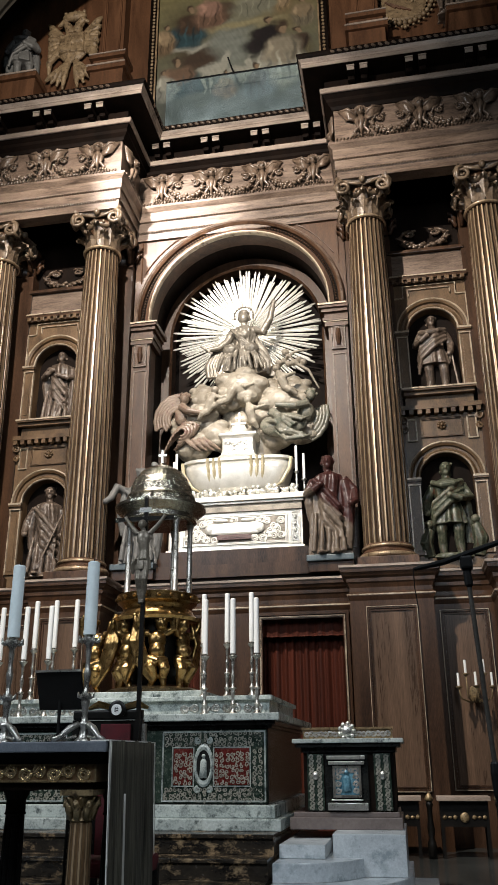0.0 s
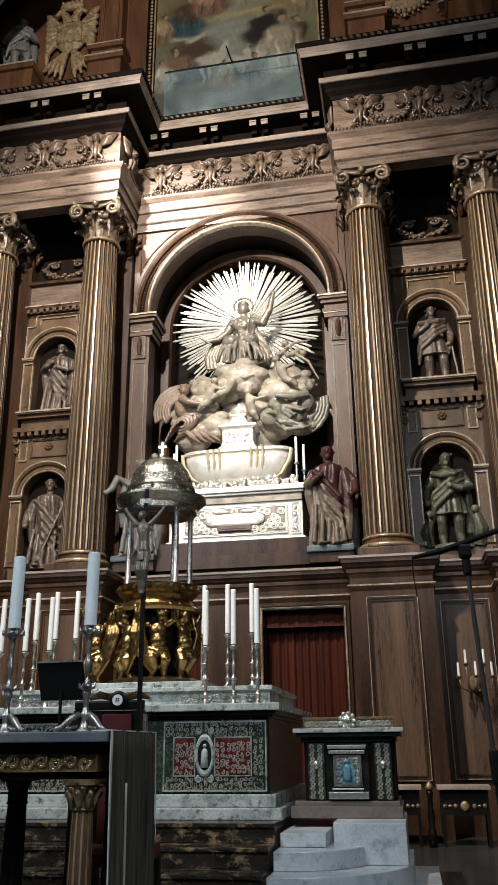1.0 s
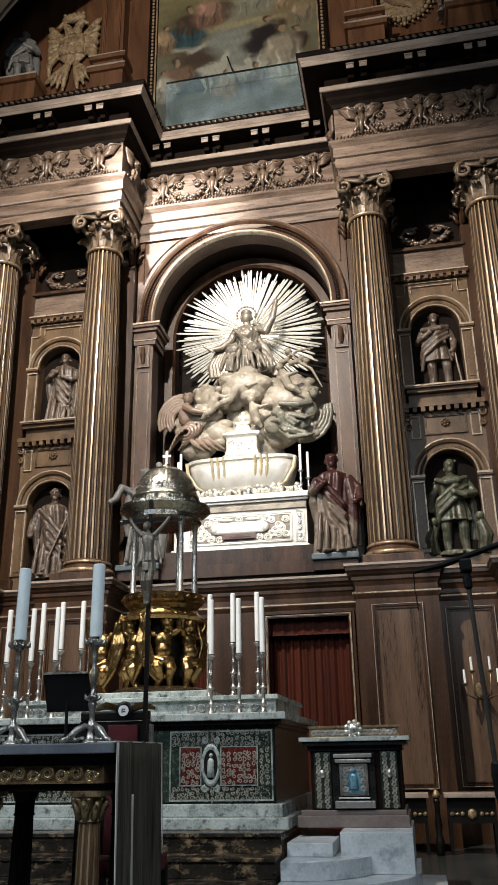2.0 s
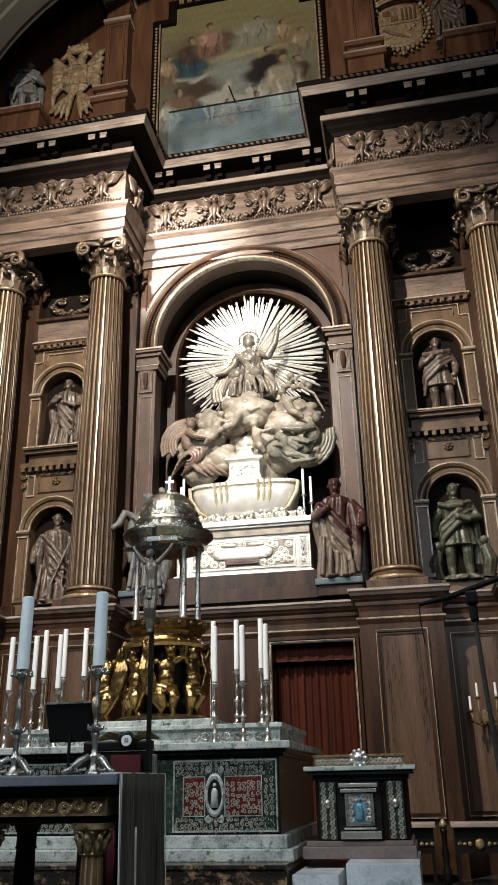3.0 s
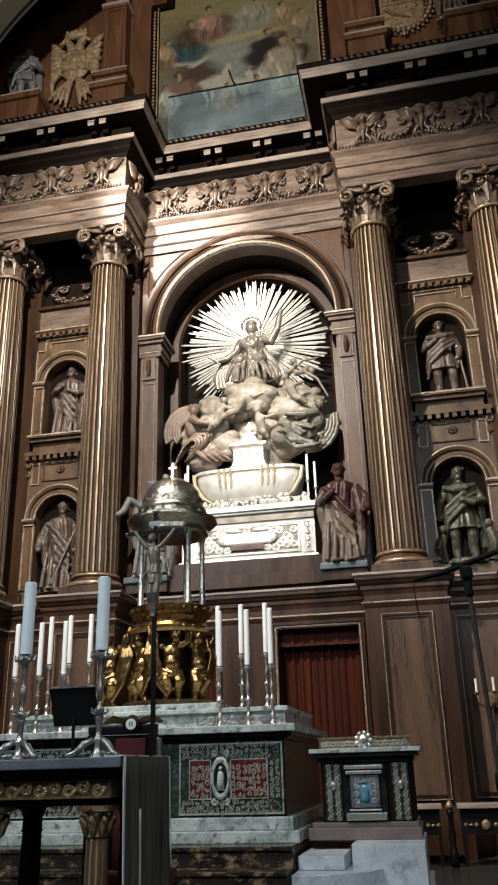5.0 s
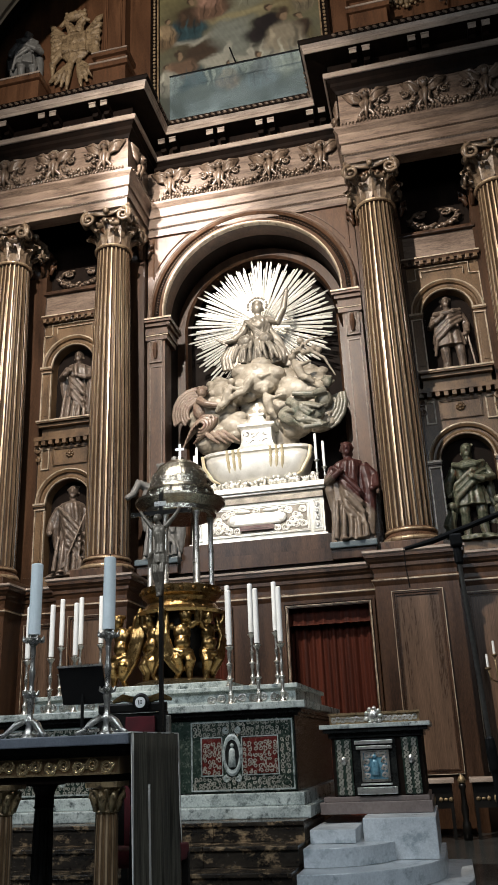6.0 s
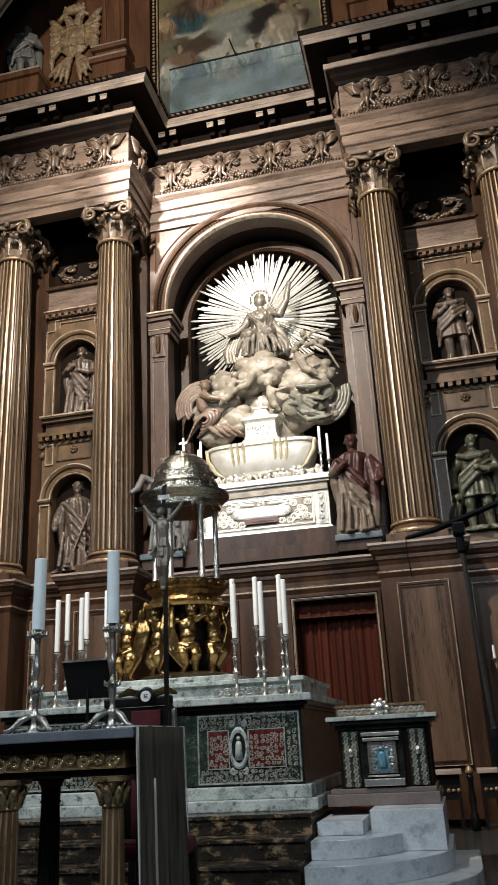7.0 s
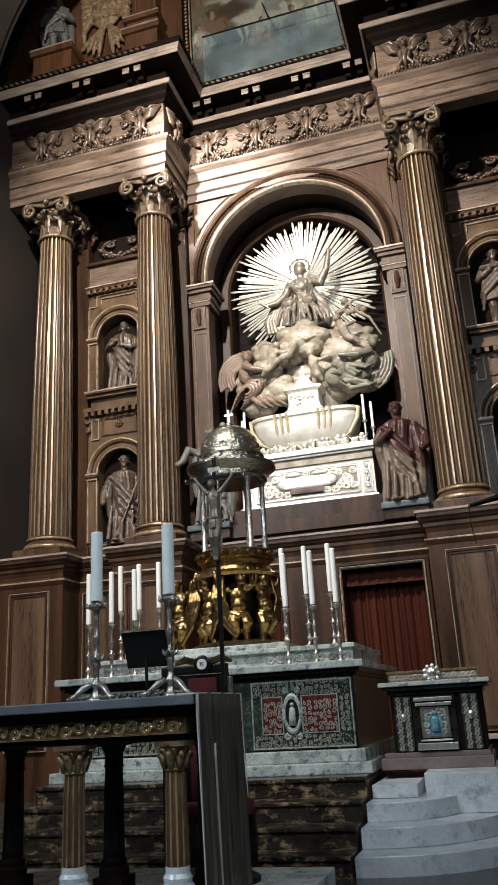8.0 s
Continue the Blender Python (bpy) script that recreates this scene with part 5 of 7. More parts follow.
# ---- candles ----
def candlestick(name, label, zc, r, rc, hc, feet, group, at, metal, wax=WAX):
    """Turned stick of height zc with a candle of height hc on it."""
    c = thing(name, label, "candlestick", group)
    prof = [(0.50, 0.0), (0.52, 0.015), (0.45, 0.03), (0.30, 0.05), (0.16, 0.09), (0.13, 0.13), (0.20, 0.15), (0.22, 0.17), (0.14, 0.19), (0.10, 0.24), (0.13, 0.32), (0.18, 0.37), (0.12, 0.40), (0.24, 0.42), (0.24, 0.435), (0.10, 0.45), (0.09, 0.52), (0.13, 0.60), (0.15, 0.64), (0.10, 0.68), (0.09, 0.76), (0.12, 0.84), (0.10, 0.88), (0.30, 0.92), (0.46, 0.955), (0.48, 0.965), (0.42, 0.97), (0.20, 0.975), (0.20, 1.0)]
    part("stem", lathe([((p * 1.5 if 0.05 < z < 0.9 else p) * r, z * zc) for p, z in prof], seg=20), metal, c, smooth=True)
    if feet:
        for k in range(3):
            bm = bmesh.new()
            a = radians(90 + 120 * k)
            ca, sa = math.cos(a), math.sin(a)
            tube(bm, [(0.3 * r * ca, 0.3 * r * sa, 0.17 * zc), (0.8 * r * ca, 0.8 * r * sa, 0.13 * zc), (1.35 * r * ca, 1.35 * r * sa, 0.05 * zc), (1.75 * r * ca, 1.75 * r * sa, 0.012)], [0.016, 0.02, 0.014, 0.016], 7)
            tube(bm, [(1.2 * r * ca, 1.2 * r * sa, 0.05 * zc), (0.9 * r * ca, 0.9 * r * sa, 0.02 * zc + 0.01), (0.4 * r * ca, 0.4 * r * sa, 0.06 * zc)], 0.009, 6)
            part("foot", bm, metal, c, smooth=True)
        bm = bmesh.new()
        for k in range(8):
            a = radians(45 * k)
            ca, sa = math.cos(a), math.sin(a)
            tube(bm, [(0.40 * r * ca, 0.40 * r * sa, 0.93 * zc), (0.62 * r * ca, 0.62 * r * sa, 0.945 * zc), (0.66 * r * ca, 0.66 * r * sa, 0.985 * zc)], [0.010, 0.012, 0.003], 5)
            tube(bm, [(0.2 * r * ca, 0.2 * r * sa, 0.40 * zc), (0.45 * r * ca, 0.45 * r * sa, 0.42 * zc), (0.50 * r * ca, 0.50 * r * sa, 0.455 * zc)], [0.010, 0.011, 0.003], 5)
        part("drip_pan_leaves", bm, metal, c)
    part("candle", lathe([(rc, zc), (rc, zc + hc * 0.3), (rc * 0.985, zc + hc * 0.985), (rc * 0.8, zc + hc), (0.0, zc + hc)], seg=20), wax, c, "pale wax candle")
    bm = bmesh.new()
    tube(bm, [(0, 0, zc + hc), (0.002, 0, zc + hc + 0.02)], 0.003, 5)
    part("wick", bm, IRON, c)
    c.location = at
    return c


# small pairs on the silver altar
cs = candlestick("candlestick", "slender silver candlestick with white candle on the silver altar", 0.42, 0.10, 0.022, 0.44, False, "candlesticks on the silver altar", (1.02, 12.75, 5.37), SILVER)
copy_thing(cs, pose(1.12, 12.95, 5.30))
copy_thing(cs, pose(-1.02, 12.75, 5.37))
copy_thing(cs, pose(-1.12, 12.95, 5.30))

# ---- glory of rays ----
GX, GY, GZ = 0.02, 13.78, 8.98
glory = thing("glory", "great sunburst of white silver rays behind the seated figure", "sunburst")
bm = lathe([(0.0, 0.0), (0.56, 0.0), (0.62, 0.02), (0.56, 0.05), (0.0, 0.05)], seg=64)
disc = part("disc", bm, SILVER_WHITE, glory)
disc.matrix_basis = pose(GX, GY + 0.06, GZ, 90, 0, 0)
ray_meshes = []
for L, w in ((1.0, 0.019), (0.86, 0.014), (0.95, 0.021)):
    bm = bmesh.new()
    sect = [(0.2, 0.008, 0.01), (0.6, 0.018, 0.014), (L * 1.4, w, 0.012), (L * 1.45, w * 0.4, 0.006)]
    rows = []
    for d, hw, th in sect:
        rows.append([bm.verts.new(p) for p in ((-hw, 0.0, d), (0, -th, d), (hw, 0.0, d), (0, 0.006, d))])
    for a, b in zip(rows, rows[1:]):
        for k in range(4):
            bm.faces.new((a[k], a[(k + 1) % 4], b[(k + 1) % 4], b[k]))
    bm.faces.new(rows[-1])
    me = bpy.data.meshes.new("ray")
    bm.to_mesh(me)
    bm.free()
    me.materials.append(SILVER_WHITE)
    ray_meshes.append(me)
rng = random.Random(4)
for i in range(144):
    a = 360 * i / 144 + rng.uniform(-0.6, 0.6)
    o = new("ray", ray_meshes[(i * 2 + rng.randint(0, 1)) % 3])
    o.parent = glory
    o.matrix_basis = pose(GX, GY + rng.uniform(-0.03, 0.03), GZ, 0, a, 0) @ Matrix.Diagonal((1, 1, rng.uniform(0.94, 1.03), 1))

# ---- clouds with supporting angels, one carved mass ----
bm = bmesh.new()
rng = random.Random(8)
CY = 13.42
for x, z, r, dy in ((0.02, 7.58, 0.42, -0.16), (-0.30, 7.40, 0.30, -0.1), (-0.62, 7.45, 0.30, 0), (-0.95, 7.25, 0.30, 0.05), (-1.10, 7.0, 0.26, 0.0), (-0.75, 7.05, 0.30, -0.1), (-0.48, 6.75, 0.32, -0.05), (0.50, 7.50, 0.30, 0), (0.72, 7.25, 0.33, -0.16), (0.98, 7.55, 0.26, -0.02), (0.95, 7.05, 0.24, -0.05), (1.05, 7.3, 0.2, -0.1), (0.40, 7.05, 0.27, -0.05), (0.0, 7.0, 0.34, 0.1), (0.62, 6.70, 0.32, 0.0), (1.05, 6.72, 0.26, 0.0), (-0.85, 6.6, 0.32, 0.0), (0.1, 6.5, 0.5, 0.2), (0.28, 7.62, 0.22, -0.05), (-0.75, 7.62, 0.2, 0.0), (0.75, 7.68, 0.2, 0.0)):
    ball(bm, (x, CY + dy, z), (r * 1.15, r * 0.85, r * 0.80), 3, Matrix.Rotation(0.5 * math.sin(9 * x), 4, "Y"))
    for k in range(5):
        a = 6.28 * k / 5 + 3 * x
        ball(bm, (x + 0.75 * r * math.cos(a), CY + dy - 0.35 * r, z + 0.55 * r * math.sin(a)), (0.5 * r, 0.4 * r, 0.36 * r), 2)
# small angels' bodies among the clouds
for x, z, lean in ((-0.55, 7.1, 0.5), (0.25, 6.85, -0.3), (0.85, 7.42, -0.6), (-0.2, 7.28, 0.9)):
    tube(bm, [(x, CY - 0.42, z), (x + 0.12 * lean, CY - 0.46, z + 0.16), (x + 0.2 * lean, CY - 0.44, z + 0.3)], [0.08, 0.09, 0.06], 8)
    ball(bm, (x + 0.26 * lean, CY - 0.45, z + 0.38), 0.075, 2)
    tube(bm, [(x + 0.2 * lean, CY - 0.44, z + 0.28), (x + 0.2 * lean + 0.16, CY - 0.5, z + 0.2), (x + 0.2 * lean + 0.3, CY - 0.46, z + 0.26)], [0.045, 0.04, 0.025], 7)
    tube(bm, [(x, CY - 0.42, z), (x - 0.16 * lean, CY - 0.5, z - 0.08), (x - 0.34 * lean, CY - 0.44, z - 0.16)], [0.07, 0.055, 0.03], 7)
ob = tagged(part("cloud_sculpture", bm, CLOUD, smooth=True), "swelling cream plaster clouds with small winged children", "sculpture")
fuse(ob, 0.013, 2, 0.012)


def angel(sd, material, label):
    """A kneeling winged figure under the clouds: fan of feathers, curly head, reaching arm, swirl of drapery."""
    bm = bmesh.new()
    for k in range(6):
        r = 0.16 + 0.055 * k
        if sd < 0:
            pts = [(-1.16 + r * math.cos(radians(a)), CY - 0.20 + 0.012 * k, 7.08 + 1.15 * r * math.sin(radians(a))) for a in range(70, 245 - 8 * k, 22)]
        else:
            pts = [(1.10 + r * math.cos(radians(a)), CY - 0.14 + 0.012 * k, 7.05 + 1.25 * r * math.sin(radians(a))) for a in range(15, -118 + 6 * k, -22)]
        n = len(pts)
        tube(bm, pts, [0.026 + 0.022 * math.sin(math.pi * (q + 0.6) / n) for q in range(n)], 7)
    hx, hz = (-1.0, 7.40) if sd < 0 else (1.27, 7.28)
    ball(bm, (hx, CY - 0.34, hz), (0.085, 0.095, 0.105), 2)
    rg = random.Random(40 + sd)
    for k in range(26):
        a, e = rg.uniform(0, 6.28), rg.uniform(-0.2, 1.4)
        ball(bm, (hx + 0.10 * math.cos(a) * math.cos(e), CY - 0.32 + 0.08 * math.sin(a) * math.cos(e) + 0.02, hz + 0.03 + 0.10 * math.sin(e)), rg.uniform(0.026, 0.042), 1)
    if sd < 0:
        tube(bm, [(-1.05, CY - 0.32, 7.26), (-0.90, CY - 0.46, 7.12), (-0.62, CY - 0.46, 7.05)], [0.085, 0.065, 0.042], 8)
        ball(bm, (-1.06, CY - 0.22, 7.12), (0.15, 0.14, 0.22), 2)
        for k in range(7):
            r = 0.07 + 0.047 * k
            tube(bm, [(-1.02 + r * 1.08 * math.cos(radians(a)), CY - 0.40 + 0.03 * k, 6.74 + r * math.sin(radians(a + 12 * k))) for a in range(-120, 200, 20)], [0.014 + 0.014 * math.sin(math.pi * q / 15) + 0.006 for q in range(16)], 6)
        for k in range(4):
            tube(bm, [(-0.95 + 0.1 * k, CY - 0.30, 6.62), (-0.85 + 0.12 * k, CY - 0.34, 6.50), (-0.70 + 0.12 * k, CY - 0.28, 6.40)], [0.05, 0.04, 0.02], 6)
    else:
        tube(bm, [(1.2, CY - 0.34, 7.14), (1.0, CY - 0.48, 7.04), (0.66, CY - 0.48, 7.09)], [0.085, 0.062, 0.042], 8)
        ball(bm, (1.16, CY - 0.22, 7.02), (0.16, 0.14, 0.20), 2)
        ball(bm, (0.78, CY - 0.34, 6.76), (0.42, 0.16, 0.22), 3)
        for k in range(9):
            x0, z0 = 0.42 + rg.uniform(0, 0.35), 7.0 - 0.05 * k
            x1 = x0 + rg.uniform(0.25, 0.5)
            tube(bm, [(x0, CY - 0.44, z0), (0.6 * x0 + 0.4 * x1, CY - 0.55, z0 - rg.uniform(0.02, 0.2)), (x1, CY - 0.50, z0 - rg.uniform(0.1, 0.26)), (x1 + 0.12, CY - 0.34, z0 - rg.uniform(0.0, 0.35))], [0.02, rg.uniform(0.03, 0.055), 0.035, 0.015], 7)
        tube(bm, [(0.60, CY - 0.40, 6.98), (0.72, CY - 0.56, 6.84), (0.74, CY - 0.50, 6.62)], [0.09, 0.08, 0.05], 8)
    ob = tagged(part("angel_statue", bm, material, smooth=True), label, "statue", "angels under the clouds")
    return fuse(ob, 0.011, 3, 0.008)


ANGEL_ROSE = surface("rose_brown_polychrome", (0.09, 0.060, 0.042), (0.34, 0.255, 0.19), (3, 3, 3), (0.3, 0.5), 0, 16, 0.3, 0.005, (0.15, 0.078, 0.058))
ANGEL_GREEN = surface("green_bronze_polychrome", (0.05, 0.050, 0.038), (0.33, 0.305, 0.235), (3, 3, 3), (0.3, 0.5), 0, 16, 0.3, 0.005, (0.085, 0.105, 0.078))
angel(-1, ANGEL_ROSE, "brown winged angel in swirling rose drapery under the clouds")
angel(1, ANGEL_GREEN, "dark-haired angel in greenish drapery reaching under the clouds")

# seated figure with raised arm and crown
bm = bmesh.new()
robe(bm, [(-0.06, 0.44, 0.03), (0.10, 0.43, 0.03), (0.25, 0.38, 0.02), (0.42, 0.29, 0.0), (0.56, 0.17, 0.0), (0.64, 0.155, 0.0), (0.76, 0.19, 0.0), (0.86, 0.20, 0.0), (0.93, 0.16, 0.0), (0.99, 0.07, 0.0)], 4, 0.8, 0.15)
for sd in (-1, 1):
    ball(bm, (sd * 0.17, -0.30, 0.36), (0.14, 0.15, 0.13), 2)
for k in range(9):
    x = -0.30 + 0.075 * k
    tube(bm, [(0.75 * x, -0.36, 0.36 - 0.05 * abs(k - 4) / 4), (x + 0.02 * math.sin(2 * k), -0.42, 0.18), (1.25 * x, -0.38, -0.04)], [0.024, 0.036, 0.03], 6)
for k in range(4):
    tube(bm, [(-0.16, 0.02, 0.90 - 0.03 * k), (-0.36 - 0.04 * k, -0.02, 0.52), (-0.46 - 0.05 * k, -0.08, 0.20), (-0.40 - 0.06 * k, -0.12, -0.04)], [0.05, 0.055, 0.06, 0.035], 7)
    tube(bm, [(0.16, 0.04, 0.86 - 0.03 * k), (0.30 + 0.02 * k, 0.0, 0.45), (0.40 + 0.03 * k, -0.06, 0.10)], [0.045, 0.05, 0.04], 7)
ball(bm, (0, -0.06, 0.78), (0.15, 0.13, 0.13), 2)
tube(bm, [(0.17, 0, 0.90), (0.34, -0.06, 0.80), (0.46, -0.1, 1.02), (0.52, -0.1, 1.30)], [0.08, 0.08, 0.06, 0.045], 10)
ball(bm, (0.53, -0.1, 1.36), (0.045, 0.04, 0.07))
tube(bm, [(-0.17, 0, 0.90), (-0.28, -0.06, 0.66), (-0.42, -0.14, 0.52), (-0.62, -0.2, 0.47)], [0.08, 0.075, 0.055, 0.035], 10)
tube(bm, [(-0.50, -0.2, 0.40), (-0.72, -0.22, 0.56)], 0.016, 6)
for k in range(5):
    tube(bm, [(-0.2 + 0.05 * k, -0.18, 0.85 - 0.04 * k), (0.0, -0.26, 0.62 - 0.08 * k), (0.2, -0.22, 0.46 - 0.08 * k)], [0.025, 0.035, 0.02], 6)
tube(bm, [(0, 0, 0.96), (0, -0.01, 1.06)], 0.06, 10)
ball(bm, (0, -0.02, 1.13), (0.085, 0.095, 0.115), 3)
for k in range(14):
    a = 2 * math.pi * k / 14
    ball(bm, (0.085 * math.cos(a), 0.03 + 0.06 * math.sin(a), 1.13 + 0.07 * (k % 3) / 2), 0.034, 1)
lathe([(0.085, 1.20), (0.10, 1.23), (0.09, 1.27), (0.04, 1.30), (0.0, 1.31)], seg=16, bm=bm)
for k in range(12):
    a = radians(-20 + 220 * k / 11)
    ball(bm, (0.165 * math.cos(a), -0.01, 1.20 + 0.165 * math.sin(a)), 0.026, 1)
tube(bm, [(0.165 * math.cos(radians(a)), -0.01, 1.20 + 0.165 * math.sin(radians(a))) for a in range(-20, 201, 20)], 0.012, 6)
ob = tagged(part("seated_statue", bm, BRONZE_SILVER, smooth=True), "silver crowned seated figure raising one arm on the clouds", "statue")
ob.matrix_world = pose(0.03, 13.40, 7.9) @ Matrix.Diagonal((1.1, 1.0, 1.06, 1))
fuse(ob, 0.010, 1, 0.010)
bm = bmesh.new()
for a0, pts in enumerate((((0.75, 13.1, 7.92), (1.0, 13.0, 8.1), (1.3, 13.05, 8.16)), ((0.95, 13.05, 7.95), (1.25, 13.05, 7.75), (1.42, 13.1, 7.4)), ((0.7, 13.1, 7.85), (0.9, 13.0, 8.05), (1.15, 13.05, 7.82)))):
    tube(bm, pts, [0.03, 0.028, 0.016], 6)
for k in range(6):
    ball(bm, (0.72 + 0.09 * k, 13.05, 7.93 + 0.04 * math.sin(2 * k)), 0.06, 2)
ball(bm, (0.85, 13.02, 8.12), 0.07, 2)
ob = tagged(part("dragon_statue", bm, CLOUD, smooth=True), "small writhing carved creature with curling tail on the clouds", "statue")
fuse(ob, 0.012, 1)

# ---- attic: painting, arms, glass ----
def paint(xs, zs):
    """Pigments of the canvas at its points: a pale sky over plain draped shapes, broken by brush strokes."""
    rng = np.random.default_rng(12)
    gx, gz = np.meshgrid(xs, zs)

    def waves(size, amp):
        out = np.zeros_like(gx)
        for _ in range(9):
            a, p = rng.uniform(0, 6.28, 2)
            k = 6.28 / (size * rng.uniform(0.5, 1.6))
            out += np.sin(k * (gx * np.cos(a) + gz * np.sin(a)) + p)
        return amp * out / 4.5

    wx, wz = gx + waves(0.5, 0.05) + waves(0.16, 0.018), gz + waves(0.5, 0.05) + waves(0.16, 0.018)
    t = np.clip((gz - 13.6) / 4.0 + waves(0.9, 0.08), 0, 1)[..., None]
    col = (1 - t) * np.array((0.06, 0.068, 0.06)) + t * np.array((0.175, 0.150, 0.068))

    def blot(x, z, rx, rz, colour, hard=0.3):
        nonlocal col
        d = np.hypot((wx - x) / rx, (wz - z) / rz)
        f = np.clip((1 + hard - d) / (2 * hard), 0, 1)
        f = (f * f * (3 - 2 * f))[..., None]
        col = col * (1 - f) + f * np.array(colour)

    dark, blue, white, flesh = (0.010, 0.007, 0.007), (0.022, 0.048, 0.055), (0.30, 0.29, 0.235), (0.21, 0.145, 0.088)
    umber, tan, olive = (0.045, 0.028, 0.017), (0.25, 0.18, 0.105), (0.075, 0.063, 0.032)

    def robed(x, z, h, upper, lower, lean=0.0, wide=1.0):
        """Hem, body, folds, sleeve, head and hair."""
        up, lo = np.array(upper), np.array(lower)
        wide *= 1.45
        blot(x, z + 0.24 * h, 0.25 * h * wide, 0.30 * h, lo)
        blot(x + 0.5 * lean * h, z + 0.52 * h, 0.17 * h * wide, 0.24 * h, up)
        for k in (-2, -1, 0, 1, 2):
            blot(x + 0.085 * k * h * wide, z + 0.24 * h, 0.018 * h, 0.20 * h, lo * (0.45 if k % 2 else 1.5), 0.7)
        blot(x + 0.5 * lean * h + 0.11 * h * wide, z + 0.50 * h, 0.03 * h, 0.17 * h, up * 0.45, 0.6)
        blot(x + 0.5 * lean * h - 0.10 * h * wide, z + 0.56 * h, 0.04 * h, 0.12 * h, up * 1.5, 0.6)
        blot(x + lean * h - 0.015 * h, z + 0.89 * h, 0.075 * h, 0.085 * h, umber)
        blot(x + lean * h + 0.012 * h, z + 0.855 * h, 0.05 * h, 0.07 * h, flesh)

    blot(-0.2, 15.35, 0.6, 0.8, (0.17, 0.18, 0.15), 0.6)
    blot(-1.15, 16.0, 0.5, 0.7, olive, 0.6)
    blot(1.1, 16.4, 0.6, 0.6, (0.15, 0.118, 0.06), 0.6)
    blot(0.36, 16.5, 0.55, 0.32, (0.20, 0.19, 0.125), 0.5)
    blot(0.0, 16.02, 0.9, 0.10, (0.23, 0.20, 0.11), 0.6)
    blot(-0.85, 15.2, 0.45, 0.3, umber, 0.5)
    blot(-1.05, 15.56, 0.42, 0.11, white, 0.5)
    robed(-1.12, 15.62, 1.2, umber, blue, 0.12)
    blot(-0.25, 16.5, 0.22, 0.30, (0.07, 0.048, 0.03))
    robed(-0.60, 16.08, 1.05, (0.24, 0.14, 0.10), (0.12, 0.07, 0.045))
    robed(0.36, 16.25, 0.88, (0.19, 0.18, 0.13), (0.16, 0.155, 0.11), 0.1, 1.5)
    robed(1.0, 16.2, 0.62, tan, (0.16, 0.115, 0.06))
    robed(1.42, 15.75, 0.75, (0.20, 0.15, 0.09), (0.12, 0.10, 0.065))
    robed(0.64, 15.05, 1.12, dark, dark, 0.04, 1.2)
    robed(1.3, 14.75, 1.0, umber, olive)
    robed(0.88, 14.25, 1.68, (0.22, 0.19, 0.135), white, 0.06, 0.95)
    robed(-1.62, 15.5, 0.85, tan, (0.12, 0.08, 0.045), 0.06)
    robed(-1.18, 14.3, 1.05, (0.13, 0.08, 0.05), blue, -0.14, 1.5)
    robed(-1.55, 14.25, 0.8, white, (0.18, 0.18, 0.15))
    for x, z in ((-0.50, 14.68), (0.0, 14.48)):
        blot(x, z + 0.2, 0.30, 0.16, white)
        blot(x + 0.26, z + 0.42, 0.09, 0.2, white)
        for dx in (-0.2, -0.08, 0.14, 0.22):
            blot(x + dx, z - 0.15, 0.035, 0.26, white)
    robed(-0.26, 14.1, 0.72, tan, (0.17, 0.11, 0.07))
    robed(0.42, 13.95, 1.0, (0.13, 0.125, 0.115), (0.10, 0.115, 0.12))
    return np.clip(col * (1 + waves(0.22, 0.10) + waves(0.08, 0.08))[..., None], 0.003, 0.9)


def canvas_mesh():
    """A stretched canvas with its pigments on a fine grid of points, and a turned edge behind."""
    xs, zs = np.linspace(-1.74, 1.74, 190), np.linspace(13.14, 17.72, 250)
    col = paint(xs, zs)
    bm = bmesh.new()
    lay = bm.verts.layers.float_color.new("pigment")
    grid = []
    for j, z in enumerate(zs):
        row = []
        for i, x in enumerate(xs):
            v = bm.verts.new((x, 12.95, z))
            v[lay] = (*col[j, i], 1)
            row.append(v)
        grid.append(row)
    for j in range(len(zs) - 1):
        for i in range(len(xs) - 1):
            if zs[j + 1] < 17.23 or abs(xs[i]) < 1.40:
                bm.faces.new((grid[j][i], grid[j][i + 1], grid[j + 1][i + 1], grid[j + 1][i]))
    bmesh.ops.delete(bm, geom=[v for v in bm.verts if not v.link_faces], context="VERTS")
    back = bmesh.ops.extrude_edge_only(bm, edges=[e for e in bm.edges if e.is_boundary])
    for v in back["geom"]:
        if isinstance(v, bmesh.types.BMVert):
            v.co.y = 12.99
    return bm


m, nt, bs = mat("painted_canvas")
at = nt.nodes.new("ShaderNodeAttribute")
at.attribute_name = "pigment"
nt.links.new(at.outputs["Color"], bs.inputs["Base Color"])
bs.inputs["Roughness"].default_value = 0.5
bump(nt, bs, noise_tex(nt, coords(nt), 60, 4, 0.6), 0.2, 0.003)
CANVAS = m

